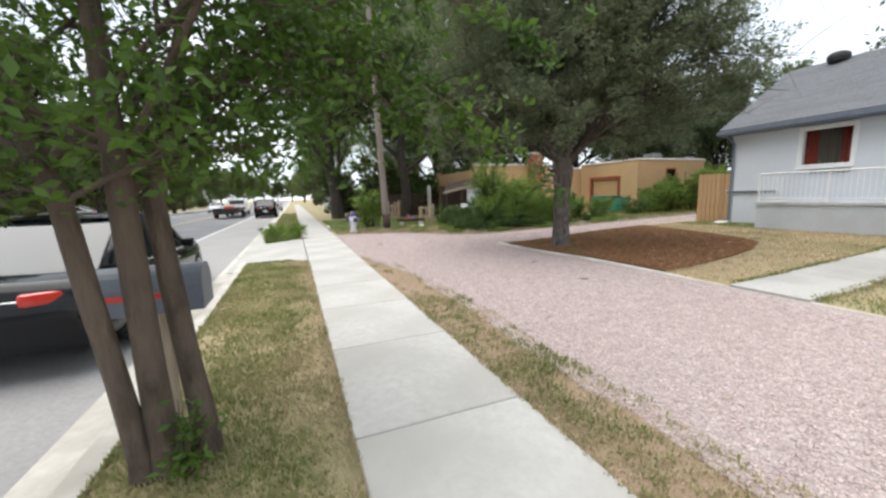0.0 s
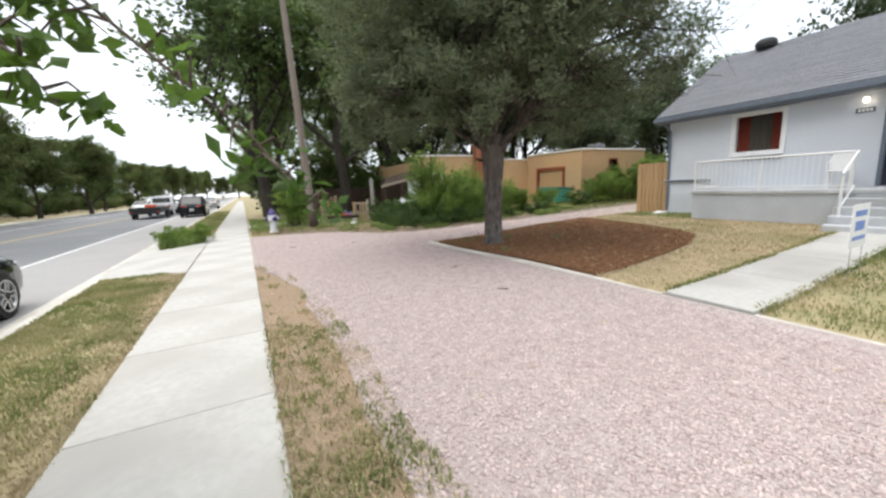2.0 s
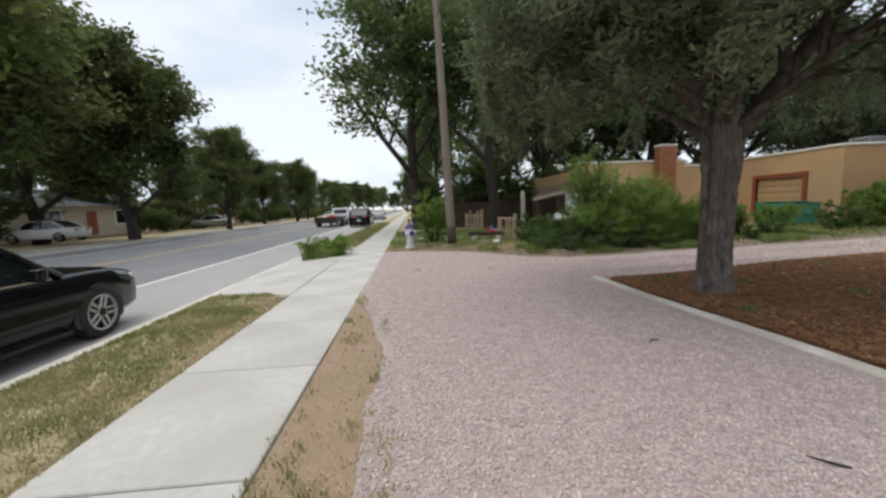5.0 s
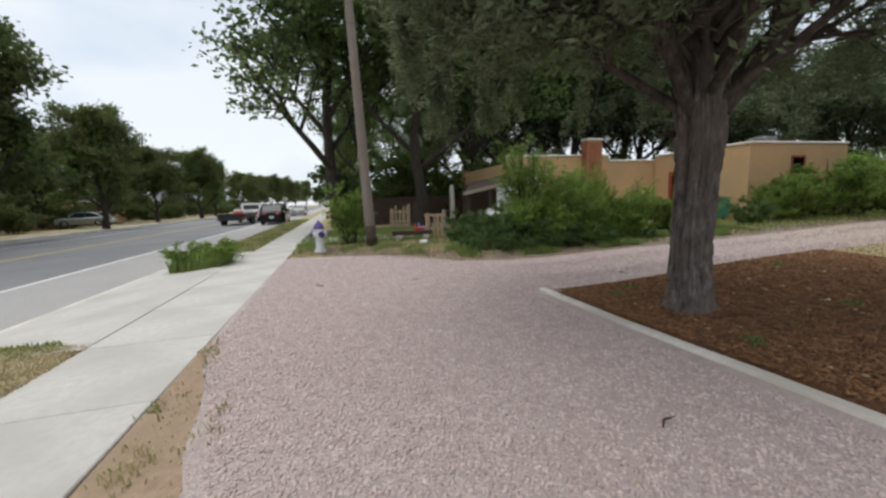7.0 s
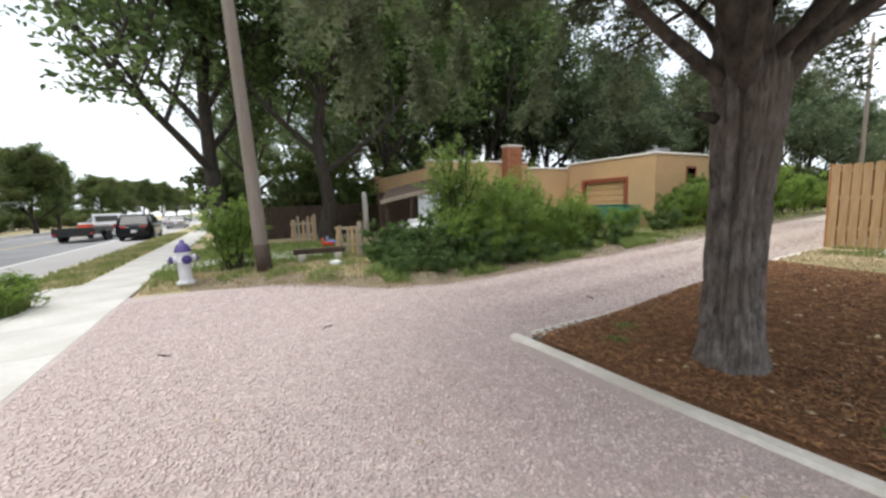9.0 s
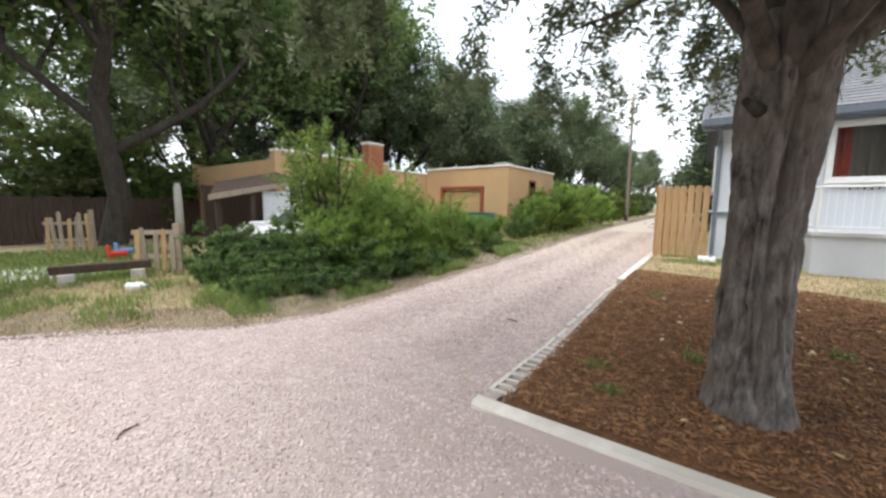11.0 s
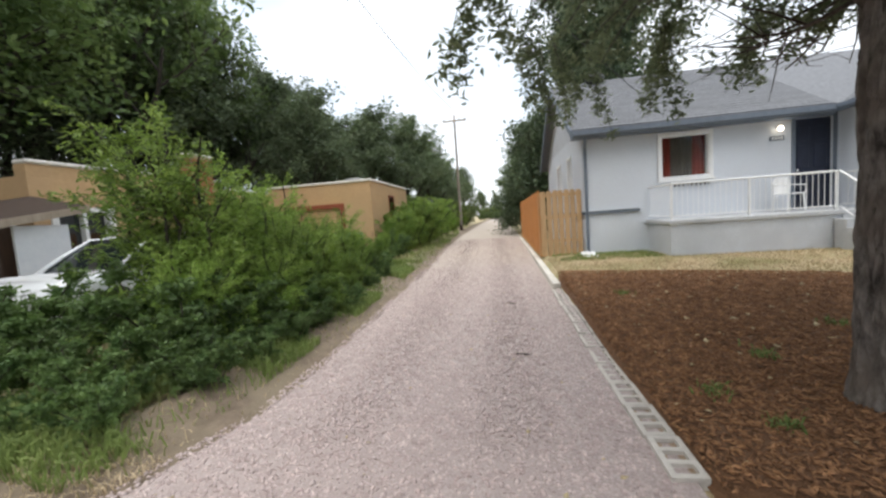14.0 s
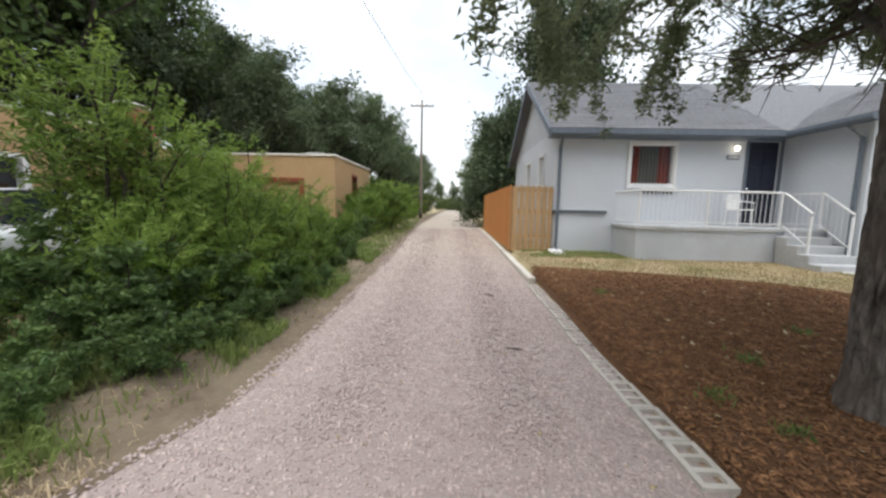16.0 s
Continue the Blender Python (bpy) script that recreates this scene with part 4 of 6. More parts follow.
def fence_boards(name, x0, y0, x1, y1, zt, mat, label, boards=0.14):
    root = thing(name, label, "fence", kind="structure")
    L = math.hypot(x1 - x0, y1 - y0)
    n = int(L / boards)
    r = random.Random(int(x0 * 7 + y1))
    a = math.degrees(math.atan2(y1 - y0, x1 - x0))
    me = bpy.data.meshes.new("board")
    bm = prism([(-boards / 2 + 0.004, 0), (boards / 2 - 0.004, 0), (boards / 2 - 0.004, zt - 0.03), (boards / 2 - 0.03, zt), (-boards / 2 + 0.03, zt), (-boards / 2 + 0.004, zt - 0.03)], "y", -0.009, 0.009)
    bm.to_mesh(me)
    bm.free()
    me.materials.append(M[mat])
    for i in range(n):
        f = (i + 0.5) / n
        x, y = x0 + (x1 - x0) * f, y0 + (y1 - y0) * f
        ob = new("board", me)
        ob.parent = root
        ob.matrix_world = pose(x, y, h(x, 9.0) - 0.04 + r.uniform(-0.012, 0.012), 0, r.uniform(-0.4, 0.4), a + r.uniform(-1, 1))
    for z in (0.35, 1.0, 1.6):
        bm = B((0, L, 0.012, 0.055, z, z + 0.09))
        part("rail", turned(bm, pose(x0, y0, h(x0, 9), 0, 0, a)), mat, root)
    for k in range(int(L / 2.4) + 1):
        f = min(0.99, k * 2.4 / L)
        x, y = x0 + (x1 - x0) * f, y0 + (y1 - y0) * f
        part("post", turned(B((-0.045, 0.045, 0.056, 0.146, 0, zt - 0.05)), pose(x, y, h(x, 9) - 0.02, 0, 0, a)), mat, root)
    return root


fence_boards("board_fence", 13.12, 9.52, 13.12, 8.42, 1.80, "cedar", "new tan cedar board fence panel")
fence_boards("board_fence", 23.5, 9.54, 13.16, 9.54, 1.82, "cedar_o", "orange stained cedar board fence along the alley")


# ---- tan adobe house across the alley ----
adobe = thing("adobe_house", "tan stucco flat-roofed adobe house with pale parapet caps", "house", kind="structure")
AX, AY = 17.2, 15.8
wall("wall", "x", AX, 0.3, AY, 20.4, -0.1, 3.15, [(17.2, 19.3, 0.5, 2.15)], "adobe", adobe)
wall("wall", "y", AY, 0.3, AX + 0.3, 22.6, -0.1, 3.15, [(19.6, 20.25, 1.7, 2.6)], "adobe", adobe)
wall("wall", "x", 22.6, 0.3, AY, 27, -0.1, 3.15, [], "adobe", adobe)
wall("wall", "y", 20.4, 0.3, 9.3, AX + 0.3, -0.1, 2.95, [(9.4, 10.6, 0.2, 2.2)], "adobe", adobe)
wall("wall", "x", 9.0, 0.3, 20.4, 27, -0.1, 2.95, [], "adobe", adobe)
wall("wall", "y", 27, 0.3, 9.0, 22.9, -0.1, 3.15, [], "adobe", adobe)
part("flat_roof", B((9.3, 22.6, 20.7, 27, 2.72, 2.78), (AX + 0.3, 22.6, AY + 0.3, 20.7, 2.72, 2.78)), "roof_tar", adobe)
for b in ((AX - 0.05, AX + 0.35, AY - 0.05, 20.4, 3.15, 3.25), (AX + 0.35, 22.95, AY - 0.05, AY + 0.35, 3.15, 3.25), (9.0, 14.4, 20.35, 20.75, 3.2, 3.3), (14.4, AX - 0.05, 20.35, 20.75, 2.95, 3.05)):
    part("parapet_cap", B(b, bevel=0.03), "adobe_trim", adobe, "pale parapet cap")
part("parapet", B((9.0, 14.4, 20.4, 20.7, 2.952, 3.2)), "adobe", adobe)
part("roof_unit", B((20.5, 21.3, 17.5, 18.3, 2.78, 3.75), bevel=0.03), "steel", adobe, "grey metal rooftop cooler")
gd = part("boarded_door", B((AX + 0.1, AX + 0.15, 17.2, 19.3, 0.5, 2.15)), "adobe", adobe, "tan boarded opening with rust red frame")
part("door_trim", B((AX - 0.06, AX + 0.1, 17.02, 17.2, 0.5, 2.33), (AX - 0.06, AX + 0.1, 19.3, 19.48, 0.5, 2.33), (AX - 0.06, AX + 0.1, 17.2, 19.3, 2.15, 2.33), bevel=0.01), "rust", gd)
part("rail_board", B(*[(AX + 0.06, AX + 0.1, 17.2, 19.3, 0.7 + i * 0.28, 0.94 + i * 0.28) for i in range(5)], bevel=0.01), "adobe", gd)
sw = part("window", B((19.6, 20.25, AY + 0.14, AY + 0.16, 1.7, 2.6)), "car_glass", adobe, "small dark window with rust red frame")
part("window_frame", B((19.52, 19.6, AY - 0.03, AY + 0.14, 1.62, 2.68), (20.25, 20.33, AY - 0.03, AY + 0.14, 1.62, 2.68), (19.6, 20.25, AY - 0.03, AY + 0.14, 2.6, 2.68), (19.6, 20.25, AY - 0.03, AY + 0.14, 1.62, 1.7)), "rust", sw)
lw = part("window", B((9.4, 10.6, 20.55, 20.57, 0.2, 2.2)), "car_glass", adobe, "large dark window with white frame")
part("window_frame", B((9.32, 9.45, 20.36, 20.55, 0.15, 2.28), (10.55, 10.68, 20.36, 20.55, 0.15, 2.28), (9.45, 10.55, 20.36, 20.55, 2.18, 2.28), (9.98, 10.05, 20.40, 20.55, 0.2, 2.18)), "white", lw)


def chimney():
    root = part("chimney", B((12.80, 13.60, 19.92, 20.34, 0.0, 3.90)), "mortar", adobe, "red brick chimney stack")
    r = random.Random(2)
    z = 1.6
    row = 0
    me = bpy.data.meshes.new("brick")
    bm = B((-0.098, 0.098, -0.012, 0.012, -0.03, 0.03), bevel=0.004)
    bm.to_mesh(me)
    bm.free()
    me.materials.append(M["brick"])
    while z < 3.87:
        for k in range(4):
            ob = new("brick", me)
            ob.parent = root
            ob.matrix_world = pose(12.90 + k * 0.2 + (0.04 if row % 2 else -0.04), 19.914 + r.uniform(-0.003, 0.003), z, 0, 0, 0)
        for k in range(2):
            for xx in (12.794, 13.606):
                ob = new("brick", me)
                ob.parent = root
                ob.matrix_world = pose(xx, 20.03 + k * 0.2, z, 0, 0, 90)
        z += 0.071
        row += 1
    part("chimney_cap", B((12.75, 13.65, 19.87, 20.39, 3.90, 3.98), bevel=0.02), "adobe_trim", root)


chimney()


# ---- trees ----
def juniper():
    """The big juniper: a fissured trunk that forks low, long limbs, grey-green sprays."""
    rng = random.Random(11)
    ob = thing("juniper_tree", "large juniper tree with fissured grey bark in the mulch bed", "tree", (5.35, 8.05, 0.02))
    bm = bmesh.new()
    rows, n = 70, 150
    rings = []
    for j in range(rows + 1):
        z = -0.15 + 2.75 * j / rows
        base = 0.215 + 0.07 * math.exp(-max(0, z) * 5.0) + (0.045 * smooth01((z - 1.3) / 0.8))
        ring = []
        for k in range(n):
            th = 2 * math.pi * k / n
            ridge = noise.noise((math.cos(th) * 5.5, math.sin(th) * 5.5, z * 0.4)) + 0.6 * noise.noise((math.cos(th) * 12, math.sin(th) * 12, z * 1.3 + 7))
            lobe = 0.05 * math.cos(2 * th + 0.6) * smooth01((z - 0.6) / 1.2) + 0.03 * math.cos(3 * th + 1.0)
            ds = noise.voronoi((math.cos(th) * 3.6 + 0.2 * noise.noise((th, z * 4, 1)), math.sin(th) * 3.6, z * 4.2 + 0.9 * noise.noise((math.cos(th) * 6, math.sin(th) * 6, z))))[0]
            deep = math.exp(-((ds[1] - ds[0]) / 0.13) ** 2)
            long = (1 - abs(noise.noise((math.cos(th) * 3.4 + 0.25 * z, math.sin(th) * 3.4, z * 0.5 + 3)))) ** 6
            r = base * (1 + lobe) + 0.016 * ridge - 0.024 * deep - 0.03 * long + 0.006 * noise.noise((math.cos(th) * 14, math.sin(th) * 14, z * 7))
            r -= 0.075 * math.exp(-((th - 3.28 - 0.25 * (z - 1.6) * 0.3) / 0.13) ** 2) * smooth01((z - 0.75) / 0.9)
            ring.append(bm.verts.new((r * math.cos(th) + 0.03 * math.sin(z * 1.3), r * math.sin(th) + 0.02 * math.sin(z * 2), z)))
        rings.append(ring)
    for r0, r1 in zip(rings, rings[1:]):
        for k in range(n):
            bm.faces.new((r0[k], r0[(k + 1) % n], r1[(k + 1) % n], r1[k]))
    bm.faces.new(rings[-1])
    part("branch_stub", tube(bmesh.new(), [(-0.18, 0.12, 2.02), (-0.28, 0.18, 2.05), (-0.33, 0.2, 2.06)], [0.045, 0.03, 0.022], n=8), "bark_dark", ob, smooth=True)
    part("trunk", bm, "bark", ob, smooth=True)
    bm = bmesh.new()
    tips = []
    # leaders
    for d, l, r in (((-0.03, 0.05, 1), 5.2, 0.21), ((0.6, -0.35, 1), 4.6, 0.14), ((-0.45, -0.1, 0.9), 4.4, 0.11)):
        grow(bm, rng, (d[0] * 0.22, d[1] * 0.22, 2.2), d, l, r * 0.9, 0, tips, 0.85, (7, 9), 0.1, (12, 8, 5, 4), 0.3, 0.13, 0.12, 3.1)
    # long low limbs
    for a, e, l, z, r in ((200, 0.62, 2.6, 1.95, 0.10), (250, 0.65, 2.5, 2.1, 0.09), (290, 0.60, 2.7, 2.05, 0.10), (335, 0.7, 2.5, 2.15, 0.09), (15, 1.7, 2.0, 2.15, 0.10), (75, 1.7, 1.9, 2.2, 0.08), (152, 0.62, 2.5, 2.0, 0.10), (178, 0.9, 2.8, 2.5, 0.08), (318, 0.95, 2.9, 2.6, 0.08), (112, 1.5, 2.1, 2.6, 0.08), (228, 1.0, 2.9, 2.7, 0.08), (275, 1.1, 2.9, 2.7, 0.08)):
        a = radians(a)
        grow(bm, rng, (0.13 * math.cos(a), 0.13 * math.sin(a), z + 0.25), (math.cos(a), math.sin(a), e), l, r * 0.62, 1, tips, 0.75, (8, 10), 0.08, (12, 8, 5, 4), 0.22, 0.17, 0.35, 2.4)
    cs = []
    for p, l in tips:
        for c in range(3):
            q = p + Vector((rng.gauss(0, 0.12), rng.gauss(0, 0.12), rng.gauss(0.03, 0.10)))
            a = math.atan2(q.y, q.x)
            open_side = -0.7 < a < 1.6
            reach = min(4.4, 2.3 + 1.0 * (q.z - (2.85 if open_side else 2.0))) if q.z < 5.6 else 4.4 - 0.8 * (q.z - 5.6)
            thin = 0.66 if open_side else 0.46
            if q.z < 2.2 or math.hypot(q.x, q.y) > reach or rng.random() < thin or (q.z < 4.2 and math.hypot(q.x, q.y) < (0.8 if open_side else 1.2)) or noise.noise((q.x * 1.3, q.y * 1.3, q.z * 1.6)) < (-0.03 if open_side else -0.10):
                continue
            s = rng.uniform(0.06, 0.10)
            d = Vector((q.x, q.y, 0.6 * rng.uniform(-0.5, 1.5))).normalized() * 0.09
            for _ in range(42):
                g = rng.gauss(0, 1)
                cs.append((q.x + d.x * g + rng.gauss(0, s), q.y + d.y * g + rng.gauss(0, s), q.z + d.z * g + rng.gauss(0, s * 0.8)))
    # sprays that hang from long side limbs: angle, reach, height, drop, tufts, spread of the tufts
    for a, rad, top, drop, tufts, wide in ((35, 3.0, 2.95, 0.45, 0, 0), (58, 2.6, 2.7, 0.5, 0, 0), (20, 3.3, 2.95, 0.6, 0, 0), (5, 3.0, 2.9, 0.45, 4, 0.3), (80, 2.6, 2.8, 0.45, 0, 0), (14, 2.2, 3.0, 0.35, 0, 0),
                                           (345, 3.0, 3.0, 0.3, 3, 0.4),
                                           (100, 3.2, 3.3, 0.6, 8, 0.42), (113, 3.4, 2.9, 0.6, 8, 0.42), (126, 3.5, 3.2, 0.7, 10, 0.45), (138, 3.3, 2.8, 0.6, 8, 0.42), (150, 3.5, 3.3, 0.7, 9, 0.45), (165, 3.3, 2.9, 0.6, 8, 0.42), (120, 2.7, 3.8, 0.5, 8, 0.5), (145, 2.8, 4.0, 0.5, 8, 0.5)):
        q = Vector((rad * math.cos(radians(a)), rad * math.sin(radians(a)), top + 0.6))
        arm = [Vector((0.12 * math.cos(radians(a)), 0.12 * math.sin(radians(a)), 2.9)), Vector((q.x * 0.35, q.y * 0.35, top + 0.95)), Vector((q.x * 0.75, q.y * 0.75, top + 1.0)), q]
        tube(bm, arm, [0.035, 0.025, 0.014, 0.006], n=6, cap=False)
        for g in range(9):
            c = arm[2].lerp(q, g / 8)
            for _ in range(32):
                cs.append((c.x + rng.gauss(0, 0.09), c.y + rng.gauss(0, 0.09), c.z + rng.gauss(0, 0.06)))
        for _ in range(tufts):
            base = arm[1].lerp(arm[2], rng.uniform(0.4, 1.0)) if rng.random() < 0.5 else arm[2].lerp(q, rng.random())
            c = base + Vector((rng.gauss(0, wide), rng.gauss(0, wide), rng.gauss(0.05, wide * 0.8)))
            tube(bm, [base, base.lerp(c, 0.5) + Vector((0, 0, 0.05)), c], [0.008, 0.005, 0.002], n=4, cap=False)
            for k in range(6):
                m = base.lerp(c, 0.45 + 0.13 * k)
                for _ in range(20):
                    cs.append((m.x + rng.gauss(0, 0.065), m.y + rng.gauss(0, 0.065), m.z + rng.gauss(-0.02, 0.06)))
        for _ in range(3 + tufts // 4):
            e = q + Vector((rng.uniform(-0.35, 0.35), rng.uniform(-0.35, 0.35), -0.5 - drop * rng.uniform(0.3, 1.0)))
            m = q.lerp(e, 0.5) + Vector((rng.uniform(-0.1, 0.1), rng.uniform(-0.1, 0.1), 0.1))
            tube(bm, [q, m, e], [0.006, 0.004, 0.002], n=4, cap=False)
            for g in range(5):
                c = q.lerp(e, 0.25 + 0.75 * g / 4)
                for _ in range(34):
                    cs.append((c.x + rng.gauss(0, 0.055), c.y + rng.gauss(0, 0.06), c.z + rng.gauss(0, 0.05)))
    # limbs take the darker bark, with the crown's shade in its colour
    part("limb", bm, "bark_limb_shade", ob, "spreading limbs with crown shade in their bark colour", smooth=True)
    part("crown", leaf_mesh("crown", cs, rng, 0.088, 0.34, 0.2), "leaf_pine", ob)


juniper()


def elm():
    """The three-stemmed elm on the verge with low twigs of toothed leaves."""
    rng = random.Random(21)
    ob = thing("elm_tree", "three-stemmed elm tree with low leafy twigs on the verge", "tree", (-2.2, 2.15, 0))
    bm, cs = bmesh.new(), []
    stems = [((-0.10, -0.02), (-0.24, -0.05, 1.5), (-0.8, 0.1, 3.2), 0.052), ((0.0, 0.0), (-0.03, 0.02, 1.5), (-0.15, 0.3, 3.6), 0.066), ((0.17, 0.10), (0.06, 0.16, 1.5), (0.5, 0.5, 3.4), 0.06)]
    twigs = []
    for s, (b, m, t, r) in enumerate(stems):
        pts = [(b[0], b[1], -0.1), (b[0] * 1.05, b[1], 0.12), (b[0] + (m[0] - b[0]) * 0.35, b[1] + (m[1] - b[1]) * 0.3, 0.6), (b[0] + (m[0] - b[0]) * 0.7, m[1] * 0.8, 1.05), m, ((m[0] + t[0]) / 2, (m[1] + t[1]) / 2, (m[2] + t[2]) / 2 + 0.1), t]
        tube(bm, pts, [r * 1.5, r * 1.2, r, r * 0.95, r * 0.9, r * 0.65, r * 0.35], n=14, cap=False, wob=0.06, rng=rng)
        for k in range(9):
            f = k / 9
            q = Vector(m).lerp(Vector(t), f)
            a = k * 2.4 + s * 0.8
            d = Vector((math.cos(a) - 0.1, math.sin(a) - 0.1, 0.55))
            tp = []
            grow(bm, rng, q, d, rng.uniform(0.9, 1.4), r * 0.32, 1, tp, 0.8, (4, 5), 0.05, (8, 6, 4, 3), 0.3, 0.2, 0.3, 1.75)
            twigs += tp
    # long limbs over the sidewalk, drooping at their ends
    for near, (pts, r) in enumerate((([(0.15, 0.2, 1.7), (0.7, 0.25, 2.15), (1.3, 0.0, 2.25), (1.85, -0.25, 1.98), (2.2, -0.4, 1.62), (2.34, -0.5, 1.40)], 0.012),
                   ([(0.15, 0.2, 1.8), (0.7, 0.0, 2.4), (1.3, -0.35, 2.55), (1.85, -0.55, 2.38), (2.05, -0.68, 2.15)], 0.015),
                   ([(0.15, 0.2, 1.9), (0.8, 0.1, 2.3), (1.35, -0.2, 2.2), (1.68, -0.4, 1.92), (1.84, -0.5, 1.66)], 0.014),
                   ([(0.1, 0.2, 1.75), (0.6, 0.15, 2.05), (1.05, -0.05, 2.12), (1.35, -0.25, 1.95), (1.5, -0.35, 1.75)], 0.013),
                   ([(0.15, 0.25, 1.9), (0.7, 0.3, 2.35), (1.2, 0.1, 2.4), (1.55, -0.1, 2.2), (1.7, -0.2, 1.98)], 0.014),
                   ([(0.15, 0.3, 1.9), (0.6, 0.5, 2.5), (1.0, 0.55, 2.7), (1.35, 0.3, 2.5), (1.45, 0.15, 2.3)], 0.018),
                   ([(0.1, 0.3, 1.9), (0.4, 0.8, 2.4), (0.7, 1.0, 2.5), (0.95, 0.85, 2.25), (1.0, 0.75, 2.05)], 0.018),
                   ([(0.2, 0.3, 2.0), (0.3, 1.0, 2.6), (0.4, 1.6, 2.7), (0.45, 2.0, 2.3)], 0.035),
                   ([(0.0, 0.2, 2.0), (-0.1, 1.0, 2.4), (0.0, 1.7, 2.4), (0.1, 2.2, 2.05)], 0.035),
                   ([(-0.3, 0.1, 1.7), (-0.4, 0.6, 2.0), (-0.3, 1.2, 2.0), (-0.1, 1.6, 1.75)], 0.03),
                   ([(0.1, -0.1, 1.8), (0.5, -0.5, 2.3), (1.0, -0.8, 2.6), (1.6, -0.9, 2.6), (1.9, -1.0, 2.35)], 0.02),
                   ([(-0.6, 0.0, 1.6), (-0.9, -0.3, 1.8), (-1.1, -0.5, 1.7)], 0.025),
                   ([(-0.5, 0.1, 1.5), (-0.5, -0.3, 1.7), (-0.35, -0.7, 1.6), (-0.25, -0.95, 1.35)], 0.02),
                   ([(0.0, 0.1, 1.5), (0.3, 0.4, 1.8), (0.5, 0.8, 1.85), (0.55, 1.1, 1.65)], 0.02))):
        tube(bm, pts, [r * (1 - 0.92 * i / (len(pts) - 1)) for i in range(len(pts))], n=6, cap=False)
        for i in range(2, len(pts) * 9):
            f = i / (len(pts) * 9) * (len(pts) - 1)
            j = min(int(f), len(pts) - 2)
            q = Vector(pts[j]).lerp(Vector(pts[j + 1]), f - j)
            if near == 0 and i % 5 == 0:
                continue
            l = rng.uniform(0.18, 0.36) * (1.0 if i < len(pts) * (5.8 if near == 0 else 6.5) else 0.3) if near < 6 else rng.uniform(0.25, 0.5) * (1.15 - 0.6 * i / (len(pts) * 9))
            e = q + Vector((rng.uniform(-1, 1), rng.uniform(-1, 1), rng.uniform(-0.5, 0.5))).normalized() * l
            tube(bm, [q, q.lerp(e, 0.5) + Vector((0, 0, 0.03)), e], [0.006, 0.004, 0.002], n=3, cap=False)
            count = (13 if i < len(pts) * 6 else 6) if near == 0 else 14 if near == 1 and i < len(pts) * 6.5 else 11
            for g in range(count):
                c = q.lerp(e, 0.2 + 0.9 * g / count)
                cs.append((c.x + rng.gauss(0, 0.025), c.y + rng.gauss(0, 0.025), c.z + rng.gauss(0, 0.02) - 0.01))
    for p, l in twigs:
        if p.y > 2.3 or p.x > 2.6 - p.y or (p.x < -0.35 and rng.random() < 0.6):
            continue
        for _ in range(15):
            cs.append((p.x + rng.gauss(0, 0.15), p.y + rng.gauss(0, 0.15), p.z + rng.gauss(0, 0.11)))
    # shoots at the foot
    for _ in range(16):
        a = rng.uniform(-0.5, 1.2)
        q = Vector((0.10, -0.10, 0.0))
        e = q + Vector((rng.uniform(-0.02, 0.22), rng.uniform(-0.18, 0.06), rng.uniform(0.15, 0.5)))
        tube(bm, [q, e], [0.005, 0.002], n=3, cap=False)
        for g in range(12):
            c = q.lerp(e, 0.25 + 0.8 * g / 12)
            cs.append((c.x + rng.gauss(0, 0.03), c.y + rng.gauss(0, 0.03), c.z + rng.gauss(0, 0.03)))
    part("trunk", bm, "elm_bark", ob, smooth=True)
    part("crown", leaf_mesh("crown", cs, rng, 0.062, 0.48, 0.4), "leaf_near", ob)


elm()

G = "street and yard trees"
big = tree("cottonwood_tree", "tall spreading dark green cottonwood tree", 31, 17.5, 0.34, "leaf_a", "bark_dark", 19000, 0.30, 0.62, 0.17, 0.85, (11, 13), at=(5.6, 24.5, 0.05), group=G)
far = tree("broad_tree", "rounded mid-green street tree", 32, 14, 0.32, "leaf_b", "bark_dark", 40000, 0.34, 0.85, 0.10, 0.85, (9, 11), at=(-19.2, 31.5, 0), group=G)
tall = tree("tall_tree", "tall grey-green yard tree", 33, 14.5, 0.3, "leaf_c", "bark_dark", 21000, 0.27, 0.58, 0.12, 0.7, (9, 11), at=(20, 30, 0), group=G)


def plant(src, spots):
    for x, y, turn, s in spots:
        m = pose(x, y, 0, 0, 0, turn)
        o = copy_thing(src, m)
        o.scale = (s, s, s * (0.92 + 0.16 * ((x * 7.3 + y * 3.1) % 1)))


plant(big, [(1.4, 26.5, 250, 1.14), (9.5, 27, 70, 1.0), (13.5, 30, 220, 1.1), (18.5, 29.6, 100, 1.15), (23.5, 29.4, 310, 0.95), (4, 47, 30, 1.05), (3.5, 62, 120, 0.9), (-22, 12, 40, 1.2), (3, 82, 200, 0.9), (10, 41, 300, 0.8)])
